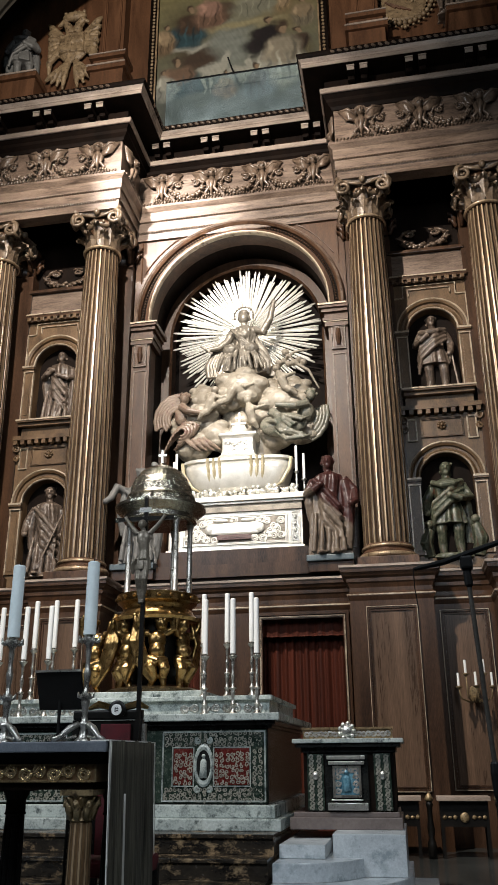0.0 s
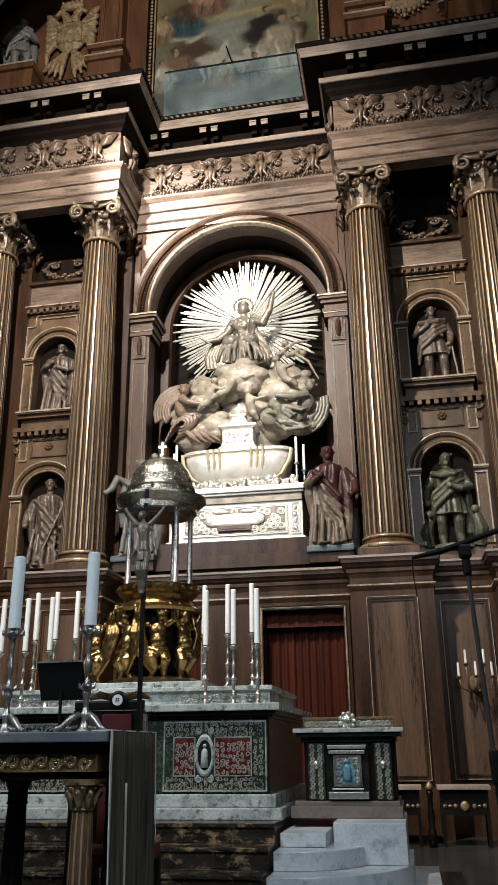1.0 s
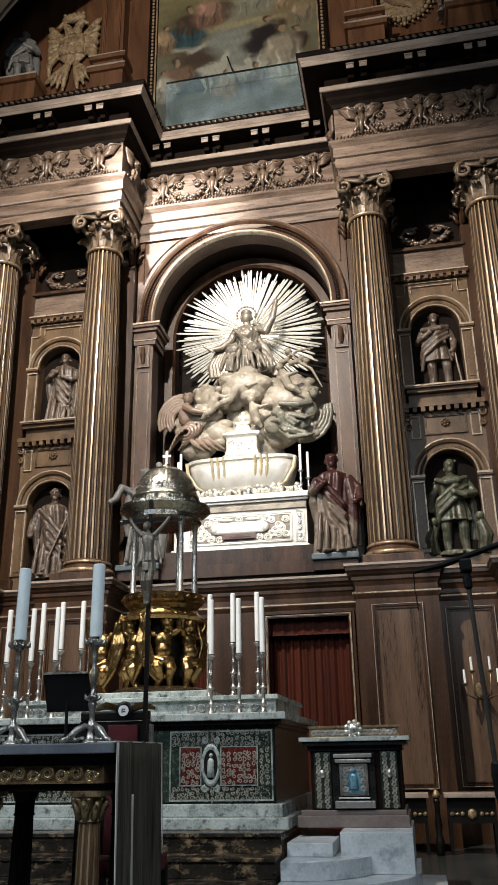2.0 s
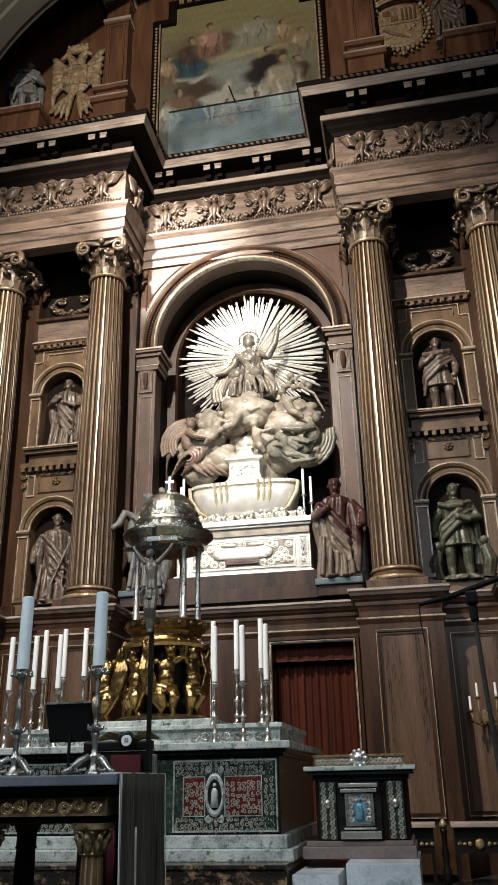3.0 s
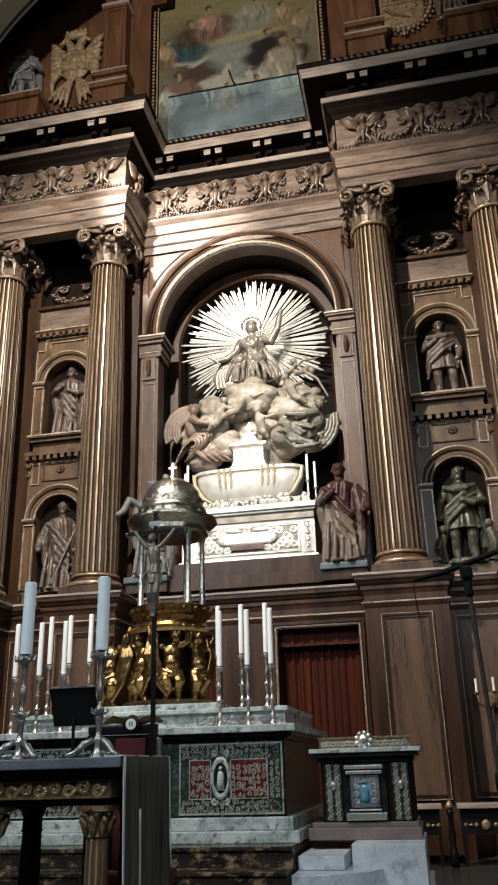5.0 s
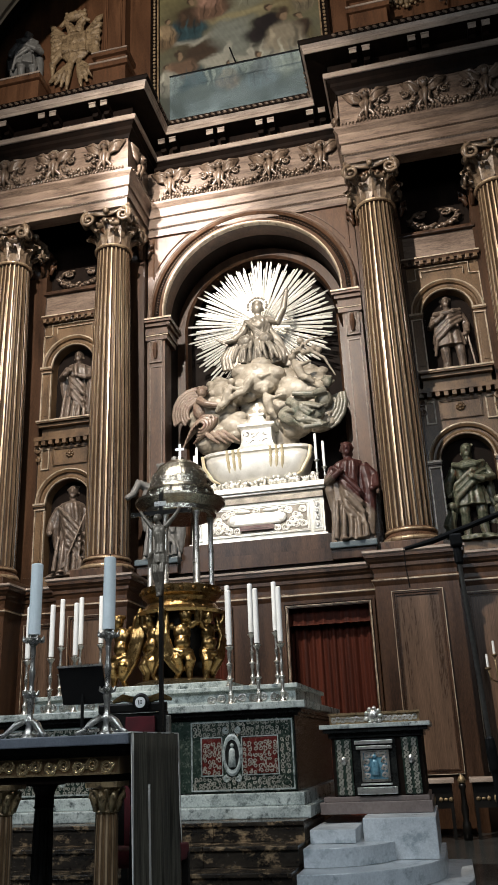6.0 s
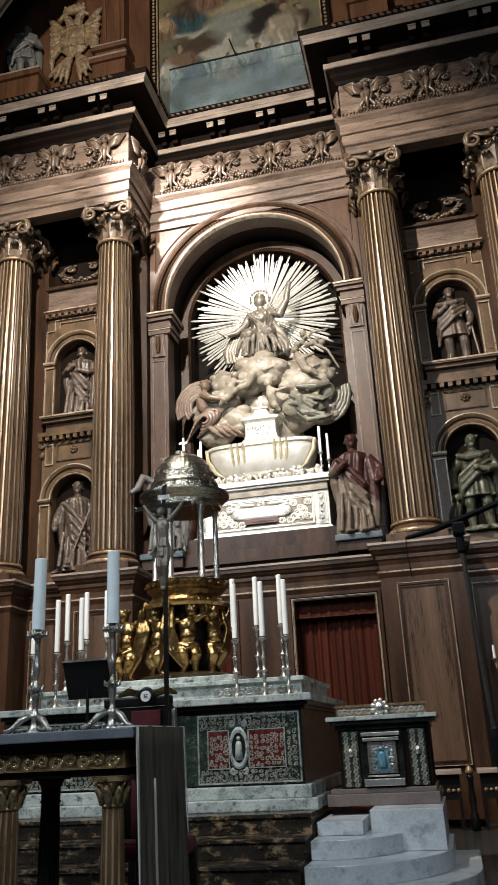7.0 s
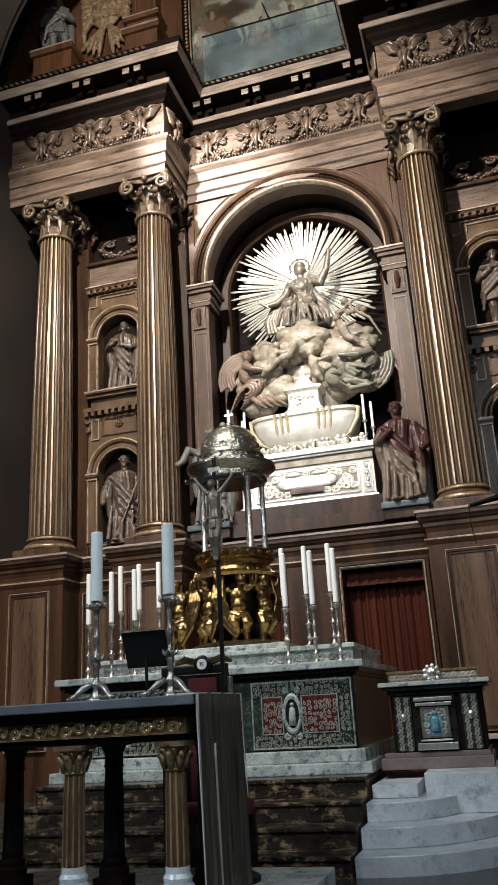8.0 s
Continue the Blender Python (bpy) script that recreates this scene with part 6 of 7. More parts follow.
painting = thing("painting", "tall altar painting of plain robed shapes under a pale sky", "painting")
part("canvas", canvas_mesh(), CANVAS, painting)
FR = WALNUT_DARK_SHADE
part("frame", boxes((-1.92, -1.74, 12.86, 12.99, 13.14, 17.22), (1.74, 1.92, 12.86, 12.99, 13.14, 17.22), (-1.92, -1.40, 12.86, 12.99, 17.22, 17.36), (1.40, 1.92, 12.86, 12.99, 17.22, 17.36), (-1.56, -1.40, 12.86, 12.99, 17.36, 17.9), (1.40, 1.56, 12.86, 12.99, 17.36, 17.9), (-1.40, 1.40, 12.86, 12.99, 17.72, 17.9)), FR, painting)
bm = bmesh.new()
for s in (-1, 1):
    for k in range(40):
        ball(bm, (s * 1.83, 12.855, 13.3 + 0.098 * k), (0.035, 0.02, 0.04), 1)
    box(bm, s * 1.745 - 0.02, s * 1.745 + 0.012, 12.845, 12.862, 13.14, 17.22)
for k in range(30):
    if k % 2:
        box(bm, -1.40 + 0.094 * k, -1.29 + 0.094 * k, 12.83, 12.86, 17.76, 17.87)
tagged(part("frame_carving", bm, TAN_GILT, painting, "dull gilt carved border"), kind="stuff")
# carved arms: eagle and crowned shield
bm = bmesh.new()
ball(bm, (0, -0.05, 0.1), (0.34, 0.10, 0.42), 3)
for s in (-1, 1):
    for k in range(7):
        tube(bm, [(s * 0.25, -0.05, 0.42 - 0.06 * k), (s * (0.50 + 0.03 * math.sin(k)), -0.07, 0.70 - 0.16 * k), (s * (0.60 - 0.02 * k), -0.04, 0.84 - 0.24 * k)], [0.07, 0.075, 0.02], 7)
    for k in range(4):
        tube(bm, [(s * 0.08, -0.05, -0.3), (s * (0.12 + 0.09 * k), -0.08, -0.62), (s * (0.16 + 0.13 * k), -0.05, -0.98 + 0.09 * k)], [0.06, 0.07, 0.03], 7)
    volute(bm, s * 0.42, -0.08, 0.12, s, 0, 0.09)
for s in (-1, 1):
    tube(bm, [(s * 0.06, -0.08, 0.42), (s * 0.12, -0.12, 0.62), (s * 0.22, -0.14, 0.72), (s * 0.34, -0.14, 0.64)], [0.11, 0.09, 0.08, 0.025], 8)
ball(bm, (0.0, -0.12, 0.86), (0.27, 0.10, 0.11), 2)
for k in range(5):
    ball(bm, (-0.2 + 0.1 * k, -0.12, 0.97), 0.05, 1)
box(bm, -0.26, 0.26, -0.17, -0.05, -0.12, 0.36)
box(bm, 0.0, 0.24, -0.20, -0.1, 0.12, 0.34)
box(bm, -0.24, 0.0, -0.20, -0.1, -0.10, 0.12)
ob = tagged(part("carved_eagle", bm, TAN_GILT, smooth=True), "gilded carved eagle with spread wings bearing a shield", "coat of arms")
ob.matrix_world = pose(-3.68, 12.95, 15.96) @ Matrix.Diagonal((1.08, 1, 1.08, 1))
fuse(ob, 0.016, 1, 0.03)
arms = thing("carved_shield", "round gilded crowned shield with a leafy border", "coat of arms")
bm = bmesh.new()
for k in range(36):
    a = 2 * math.pi * k / 36
    if not 48 < math.degrees(a) < 132:
        ball(bm, (0.60 * math.cos(a), -0.06, 0.72 * math.sin(a)), (0.052, 0.05, 0.052), 2)
        ball(bm, (0.68 * math.cos(a + 0.08), -0.04, 0.80 * math.sin(a + 0.08)), (0.034, 0.035, 0.034), 1)
        ball(bm, (0.51 * math.cos(a), -0.05, 0.64 * math.sin(a)), (0.03, 0.03, 0.03), 1)
tube(bm, [(0, -0.06, -0.78), (0, -0.07, -0.88)], [0.05, 0.03], 8)
part("border", bm, TAN_GILT, arms, smooth=True)
bm = bmesh.new()
for z, r in ((0.56, 0.035), (0.64, 0.028)):
    tube(bm, [(-0.50 + 0.1 * q, -0.08 - 0.05 * math.sin(math.pi * q / 10), z + 0.12 * math.sin(math.pi * q / 10)) for q in range(11)], r, 8)
for q in range(9):
    x = -0.46 + 0.115 * q
    z = 0.66 + 0.12 * math.sin(math.pi * (q + 0.5) / 9)
    ball(bm, (x, -0.11, z + 0.07), (0.042, 0.04, 0.07), 2)
    ball(bm, (x * 0.9, -0.11, z + 0.18), 0.032, 2)
tube(bm, [(-0.40, -0.09, 0.84), (-0.2, -0.12, 0.99), (0.0, -0.13, 1.02), (0.2, -0.12, 0.99), (0.40, -0.09, 0.84)], 0.026, 8)
ball(bm, (0, -0.13, 1.07), 0.05, 2)
part("crown", bm, TAN_GILT, arms, "pierced gilt crown", smooth=True)
part("field", boat([(0.46, 0.6, 0.0), (0.46, 0.6, 0.04), (0.42, 0.56, 0.06)], 0, 0, p=3), TAN_GILT, arms).matrix_basis = pose(0, 0.0, -0.02, 90, 0, 0)
for i in range(2):
    for j in range(2):
        if (i + j) % 2:
            part("charge", boxes((-0.34 + 0.16 * i, -0.20 + 0.16 * i, -0.09, -0.06, 0.10 + 0.16 * j, 0.24 + 0.16 * j), bev=0.01), ORANGE_WOOD, arms, "dark red quarter")
        else:
            part("charge", ball(bmesh.new(), (-0.27 + 0.16 * i, -0.07, 0.17 + 0.16 * j), (0.05, 0.03, 0.055), 1), TAN_GILT, arms)
for k in range(4):
    part("pale", boxes((0.04 + 0.085 * k, 0.085 + 0.085 * k, -0.09, -0.06, 0.08, 0.42), bev=0.008), ORANGE_WOOD, arms)
for k in range(4):
    bm = bmesh.new()
    tube(bm, [(-0.36 + 0.10 * k, -0.07, -0.10 - 0.06 * k), (-0.16 + 0.10 * k, -0.075, -0.30 - 0.04 * k)], 0.022, 6)
    part("bend", bm, ORANGE_WOOD, arms)
part("fess", boxes((-0.40, 0.40, -0.088, -0.06, 0.0, 0.03), bev=0.006), TAN_GILT, arms)
for k in range(3):
    part("boss", ball(bmesh.new(), (0.08 + 0.10 * k, -0.07, -0.10 - 0.07 * (k % 2)), (0.045, 0.03, 0.05), 1), TAN_GILT, arms, smooth=True)
arms.location = (3.48, 12.96, 16.0)

m, nt, bs = mat("hazy_glass")
tr = nt.nodes.new("ShaderNodeBsdfTransparent")
tr.inputs[0].default_value = (0.80, 0.88, 0.90, 1)
mx = nt.nodes.new("ShaderNodeMixShader")
# bluish diffuse haze, uneven, painted in place of the pane's bright reflection
bs.inputs["Base Color"].default_value = (0.42, 0.52, 0.56, 1)
bs.inputs["Roughness"].default_value = 0.18
reflection_haze = ramp(nt, noise_tex(nt, coords(nt), 1.2, 5, 0.6, 0.5), [(0.35, (0.05, 0.05, 0.05)), (0.7, (0.22, 0.22, 0.22))])
nt.links.new(reflection_haze, mx.inputs[0])
nt.links.new(tr.outputs[0], mx.inputs[1])
nt.links.new(bs.outputs[0], mx.inputs[2])
nt.links.new(mx.outputs[0], nt.nodes["Material Output"].inputs[0])
HAZE = m
gl = thing("glass_panel", "glass screen with bluish painted reflection and dark rail before the painting", "glass screen")
pane = part("pane", boxes((-1.41, 1.41, 12.60, 12.61, 13.16, 14.32)), HAZE, gl)
pane.visible_shadow = False
part("top_rail", boxes((-1.41, 1.41, 12.59, 12.62, 14.32, 14.345)), IRON, gl)
bm = bmesh.new()
tube(bm, [(0.0, 12.59, 14.30), (-0.12, 12.57, 14.74)], 0.016, 6)
part("prop", bm, IRON, gl)


DOME_SILVER = surface("gilt_silver", (0.085, 0.08, 0.062), (0.52, 0.50, 0.43), (16, 16, 16), (0.12, 0.3), 0.95, 6, 0.5, 0.008, (0.04, 0.034, 0.022))
PALE_INLAY = surface("pale_inlay", (0.10, 0.10, 0.085), (0.34, 0.33, 0.28), (14, 14, 14), (0.25, 0.45), 0, 10, 0.1, 0.002)

# ---- altar steps of dark breccia and the altar ----
AY = 7.3
STEP = [(0.84, 6.98), (0.70, 6.68), (0.56, 6.38), (0.42, 6.08)]
steps = thing("altar_steps", "dark veined marble steps before the altar", "steps", kind="structure")
for i, (z, y) in enumerate(STEP):
    w = 1.46 + 0.0 * i
    for k in range(4):
        x0, x1 = -w + k * w / 2, -w + (k + 1) * w / 2
        part("riser", boxes((x0 + 0.002, x1 - 0.002, y + 0.02, 10.2, z - 0.14, z - 0.03)), BRECCIA, steps)
        part("tread", boxes((x0 + 0.002, x1 - 0.002, y, 10.2, z - 0.03, z - (0.0 if i == 0 else 0.002)), bev=0.006), BRECCIA, steps)

altar = thing("altar", "altar inlaid with green and red jasper on a grey marble plinth", "altar")
part("mensa", boxes((-1.47, 1.47, AY, 9.72, 1.69, 1.75), bev=0.008), GREY_MARBLE, altar, "grey marble slab")
part("under_moulding", boxes((-1.43, 1.43, AY + 0.04, 9.68, 1.655, 1.69), (-1.40, 1.40, AY + 0.07, 9.65, 1.63, 1.655)), BLACK_MARBLE, altar)
part("body", boxes((-1.36, 1.36, AY + 0.10, 9.6, 1.03, 1.63)), BLACK_MARBLE, altar)
part("plinth", boxes((-1.42, 1.42, AY + 0.03, 9.66, 0.93, 1.03), bev=0.01), GREY_MARBLE, altar, "grey marble plinth")
part("base_course", boxes((-1.48, 1.48, AY - 0.05, 9.75, 0.84, 0.93), bev=0.01), GREY_MARBLE, altar)
FY = AY + 0.10
part("frontal_field", boxes((-1.35, 1.35, FY - 0.012, FY - 0.001, 1.04, 1.62)), GREEN_MARBLE, altar)
for s in (-1, 1):
    for a, b in ((0.54, 0.71), (0.90, 1.20)):
        x0, x1 = sorted((s * a, s * b))
        part("red_panel", boxes((x0, x1, FY - 0.020, FY - 0.011, 1.18, 1.47), bev=0.004), RED_MARBLE, altar, "red jasper inlay")
        part("panel_edge", frame_bm(x0 - 0.012, x1 + 0.012, 1.168, 1.482, FY - 0.012, 0.008, 0.012), GREY_MARBLE, altar)
    part("border_edge", frame_bm(*sorted((s * 0.44, s * 1.34)), 1.05, 1.61, FY - 0.012, 0.012, 0.010), GREY_MARBLE, altar)
    part("corner_strip", boxes((s * 1.275 - 0.035, s * 1.275 + 0.035, FY - 0.018, FY - 0.011, 1.08, 1.58)), GREEN_MARBLE, altar)
    mo = part("medallion", lathe([(0.058, 0.0), (0.062, 0.014), (0.075, 0.018), (0.085, 0.010), (0.085, 0.0)], seg=28), GREY_MARBLE, altar, "oval grey marble ring")
    mo.matrix_basis = pose(s * 0.805, FY - 0.012, 1.335, 90, 0, 0) @ Matrix.Diagonal((1, 2.0, 1, 1))
    mg = part("medallion_ground", lathe([(0.0, 0.0), (0.0, 0.008), (0.062, 0.008), (0.062, 0.0)][1:], seg=28), BLACK_MARBLE, altar)
    mg.matrix_basis = pose(s * 0.805, FY - 0.012, 1.335, 90, 0, 0) @ Matrix.Diagonal((1, 2.0, 1, 1))
    bm = bmesh.new()
    robe(bm, [(-0.10, 0.032, 0), (-0.03, 0.028, 0), (0.03, 0.026, 0), (0.055, 0.012, 0)], 2, 0.5, 0.08, 24)
    ball(bm, (0, 0, 0.075), 0.017, 2)
    mf = part("relief_figure", bm, GREY_MARBLE, altar, smooth=True)
    mf.matrix_basis = pose(s * 0.805, FY - 0.022, 1.335)
    for z in (1.53, 1.145):
        for d in (-1, 1):
            bm = bmesh.new()
            volute(bm, s * 0.805 + d * 0.05, FY - 0.02, z, d, 0, 0.028)
            part("scroll", bm, GREY_MARBLE, altar, smooth=True)

# inlaid scroll pattern, thin raised tendrils over the frontal
bm = bmesh.new()
rng = random.Random(31)
def tendril(cx, cz, y, r, turn, start):
    pts = []
    for i in range(8):
        t = i / 7
        a = start - turn * radians(400) * t
        q = r * (1 - 0.78 * t)
        pts.append((cx + q * math.cos(a), y, cz + q * math.sin(a)))
    tube(bm, pts, [0.0062 * (1 - 0.5 * k / 7) for k in range(8)], 4)
    ball(bm, pts[0], (0.009, 0.004, 0.013), 1)
for s in (-1, 1):
    n = 0
    for x in np.arange(0.475, 1.32, 0.043):
        for z in (1.585, 1.545, 1.505, 1.145, 1.105, 1.07):
            n += 1
            tendril(s * x + rng.uniform(-0.006, 0.006), z + rng.uniform(-0.006, 0.006), FY - 0.014, rng.uniform(0.015, 0.022), 1 if n % 2 else -1, rng.uniform(0, 6.28))
    for x in (1.245, 1.295):
        for z in np.arange(1.19, 1.47, 0.042):
            n += 1
            tendril(s * x, z + rng.uniform(-0.006, 0.006), FY - 0.019, rng.uniform(0.016, 0.022), 1 if n % 2 else -1, rng.uniform(0, 6.28))
    for a, b in ((0.56, 0.70), (0.92, 1.19)):
        for x in np.arange(a, b, 0.044):
            for z in np.arange(1.20, 1.46, 0.044):
                n += 1
                tendril(s * x + rng.uniform(-0.008, 0.008), z + rng.uniform(-0.008, 0.008), FY - 0.021, rng.uniform(0.015, 0.023), 1 if n % 2 else -1, rng.uniform(0, 6.28))
tagged(part("inlay", bm, PALE_INLAY, altar, "pale inlaid tendrils"), kind="stuff")

gradine = thing("gradine", "grey-green marble shelf step on the back of the altar", "shelf")
part("body", boxes((-1.30, 1.30, 7.86, 9.5, 1.752, 1.89)), GREY_MARBLE, gradine)
part("top", boxes((-1.33, 1.33, 7.82, 9.53, 1.89, 1.93), bev=0.006), GREY_MARBLE, gradine)
scroll_row("scroll", gradine, OLD_SILVER, [(s * (0.5 + 0.10 * k), 7.856, 1.82, s if k % 2 else -s) for s in (-1, 1) for k in range(8)], 0.036, 0.4)
part("upper_shelf", boxes((-0.62, 0.62, 8.05, 9.4, 1.932, 2.0), bev=0.006), GREY_MARBLE, gradine)

# six tall candles on the shelf, six on the slab
tall = candlestick("candlestick", "slender old silver candlestick with tall candle on the shelf", 0.50, 0.085, 0.025, 0.47, False, "tall altar candlesticks", (0.65, 7.98, 1.93), OLD_SILVER)
for x in (0.88, 1.12, -0.67, -0.89, -1.10):
    copy_thing(tall, pose(x, 7.98, 1.93))
low = candlestick("candlestick", "slender old silver candlestick with white candle on the slab", 0.53, 0.085, 0.025, 0.50, False, "low altar candlesticks", (0.75, 7.62, 1.752), OLD_SILVER)
for x in (1.01, 1.23, -0.78, -1.03, -1.28):
    copy_thing(low, pose(x, 7.62, 1.752))

# ---- tempietto with gilded figures ----
TX, TY = 0.0, 8.55
temple = thing("tempietto", "silver domed temple on columns over a gilded drum", "tabernacle")
part("foot", lathe([(0.50, 2.0), (0.50, 2.03), (0.46, 2.045), (0.40, 2.06)], TX, TY, 32), BRONZE, temple)
# near-black core: the dark behind the gilded figures is shade in its colour
part("core", lathe([(0.26, 2.1), (0.24, 2.3), (0.28, 2.55), (0.34, 2.75)], TX, TY, 24), BLACK_AND_SHADE, temple, smooth=True)
part("drum", lathe([(0.44, 2.72), (0.47, 2.75), (0.40, 2.79), (0.36, 2.85), (0.38, 2.89), (0.42, 2.92), (0.43, 3.0), (0.40, 3.01)], TX, TY, 40), GOLD, temple, smooth=False)
bm = bmesh.new()
for k in range(20):
    a = 2 * math.pi * k / 20
    ball(bm, (TX + 0.425 * math.cos(a), TY + 0.425 * math.sin(a), 2.96), (0.03, 0.03, 0.025), 1)
tagged(part("drum_bosses", bm, GOLD, temple), kind="stuff")
for k in range(6):
    a = radians(60 * k + 18)
    x, y = TX + 0.33 * math.cos(a), TY + 0.33 * math.sin(a)
    c = part("column", lathe([(0.045, 3.01), (0.045, 3.03), (0.032, 3.05), (0.029, 3.40), (0.026, 3.72), (0.04, 3.78), (0.045, 3.81)], x, y, 14), OLD_SILVER, temple, smooth=True)
part("ring", lathe([(0.36, 3.80), (0.40, 3.82), (0.40, 3.87), (0.43, 3.89), (0.50, 3.95), (0.50, 3.98), (0.44, 4.0), (0.37, 4.02), (0.36, 4.07), (0.38, 4.09), (0.37, 4.12)], TX, TY, 64), DOME_SILVER, temple, "tarnished silver round cornice")
bm = lathe([(0.34, 4.10), (0.34, 4.14), (0.33, 4.22), (0.30, 4.30), (0.24, 4.39), (0.15, 4.45), (0.06, 4.48), (0.05, 4.51), (0.0, 4.52)], TX, TY, 40)
part("dome", bm, DOME_SILVER, temple, "tarnished silver embossed dome")
bm = bmesh.new()
rng = random.Random(77)
for k in range(520):
    e = rng.uniform(0.02, 1.35)
    a = rng.uniform(0, 6.28)
    r, z = 0.333 * math.cos(e), 4.135 + 0.325 * math.sin(e)
    ball(bm, (TX + r * math.cos(a), TY + r * math.sin(a), z), (rng.uniform(0.008, 0.022),) * 2 + (rng.uniform(0.008, 0.016),), 1)
tagged(part("dome_relief", bm, DOME_SILVER, temple, smooth=True), kind="stuff")
bm = bmesh.new()
for k in range(16):
    a = 2 * math.pi * k / 16
    ball(bm, (TX + 0.375 * math.cos(a), TY + 0.37 * math.sin(a), 4.05), (0.022, 0.022, 0.03), 1)
tagged(part("ring_bosses", bm, DOME_SILVER, temple), kind="stuff")
part("cross", boxes((TX - 0.012, TX + 0.012, TY - 0.01, TY + 0.01, 4.50, 4.68), (TX - 0.05, TX + 0.05, TY - 0.009, TY + 0.009, 4.605, 4.63)), SILVER, temple, "white silver cross")
# gilded children round the drum, one carved mass each
def child(seed, mirror):
    bm = bmesh.new()
    m = -1 if mirror else 1
    ball(bm, (0, -0.01, 0.46), (0.085, 0.066, 0.10), 3)
    ball(bm, (0, -0.025, 0.36), (0.078, 0.072, 0.08), 3)
    ball(bm, (0.0, 0.0, 0.28), (0.085, 0.07, 0.065), 3)
    ball(bm, (m * 0.035, -0.035, 0.615), (0.058, 0.06, 0.068), 3)
    for k in range(7):
        ball(bm, (m * 0.035 + 0.05 * math.cos(k * 0.9), -0.02 + 0.05 * math.sin(k * 0.9), 0.655), 0.028, 1)
    tube(bm, [(m * 0.045, -0.01, 0.27), (m * 0.075, -0.06, 0.17), (m * 0.06, -0.03, 0.09), (m * 0.07, -0.04, 0.0)], [0.062, 0.052, 0.038, 0.026], 10)
    tube(bm, [(-m * 0.045, 0.0, 0.27), (-m * 0.05, -0.075, 0.19), (-m * 0.02, -0.03, 0.09), (-m * 0.06, -0.02, 0.0)], [0.062, 0.052, 0.038, 0.026], 10)
    tube(bm, [(m * 0.08, 0, 0.53), (m * 0.15, -0.03, 0.57), (m * 0.14, -0.05, 0.68), (m * 0.10, -0.05, 0.74)], [0.042, 0.038, 0.03, 0.024], 10)
    tube(bm, [(-m * 0.08, 0, 0.53), (-m * 0.16, -0.02, 0.52), (-m * 0.20, -0.05, 0.63), (-m * 0.22, -0.04, 0.72)], [0.042, 0.036, 0.03, 0.022], 10)
    for k in range(4):
        tube(bm, [(-m * (0.20 - 0.02 * k), 0.0, 0.66), (-m * (0.24 - 0.03 * k), -0.03 - 0.01 * k, 0.44), (-m * (0.17 - 0.03 * k), -0.05, 0.22), (-m * (0.05 - 0.01 * k), -0.05, 0.05)], [0.022, 0.03, 0.028, 0.014], 7)
    tube(bm, [(m * 0.09, -0.05, 0.26), (0.0, -0.085, 0.25), (-m * 0.09, -0.05, 0.29)], [0.025, 0.03, 0.02], 8)
    return bm


for k, a in enumerate((-178, -128, -72, -22)):
    ca, sa = math.cos(radians(a)), math.sin(radians(a))
    ob = part("gilded_figure", child(k, k % 2 == 1), GOLD, smooth=True)
    ob.matrix_world = pose(TX + 0.33 * ca, TY + 0.33 * sa, 2.05, 0, 0, a + 90) @ Matrix.Diagonal((1.08, 1.1, 1.0, 1))
    tagged(ob, "gilded carved child figure holding up the drum", "statue", "gilded figures of the tempietto")
    fuse(ob, 0.008, 1, 0.008)
tagged(part("bracket", boxes((-0.74, -0.50, 8.3, 8.62, 1.932, 2.02), bev=0.02), GOLD), "small gilded bracket under a carved child", "bracket")
ob = part("gilded_figure", child(9, True), GOLD, smooth=True)
ob.matrix_world = pose(-0.62, 8.45, 2.02, 0, 0, -10) @ Matrix.Diagonal((1.1, 1.1, 1.1, 1))
tagged(ob, "gilded carved child figure standing apart with raised arms", "statue", "gilded figures of the tempietto")
fuse(ob, 0.009, 1, 0.008)

# ---- front table ----
TZ = 1.475
SCROLL_GOLD = surface("bright_worn_gold", (0.26, 0.17, 0.075), (0.80, 0.62, 0.36), (14, 14, 14), (0.15, 0.35), 0.8, 10, 0.3, 0.004)
table = thing("altar_table", "dark carved altar table with gilded frieze and fluted legs", "table")
part("top", boxes((-1.07, 1.07, 4.22, 4.98, TZ - 0.05, TZ), bev=0.006), surface("blue_grey_slate", (0.06, 0.07, 0.085), (0.15, 0.17, 0.20), (6, 3, 6), (0.3, 0.5), 0, 20, 0.08, 0.002), table, "blue-grey slate top")
part("moulding", boxes((-1.05, 1.05, 4.25, 4.95, TZ - 0.08, TZ - 0.05), (-1.02, 1.02, 4.28, 4.92, TZ - 0.105, TZ - 0.08)), BLACK_AND_SHADE, table)
part("apron", boxes((-1.0, 1.0, 4.30, 4.90, 1.285, TZ - 0.105)), OCHRE_WOOD, table)
part("frieze_frame", frame_bm(-1.0, 1.0, 1.285, 1.372, 4.299, 0.010, 0.012), GILT_WOOD, table)
scroll_row("scroll", table, SCROLL_GOLD, [(-0.93 + 0.0775 * k, 4.294, 1.328 + (0.006 if k % 2 else -0.006), 1 if k % 2 else -1) for k in range(25)], 0.031, 0.5, 0.30, "gilded scroll relief")
part("lower_rail", boxes((-0.98, 0.98, 4.31, 4.89, 1.25, 1.285)), WALNUT_DARK_SHADE, table)
leaf0 = rib0 = None
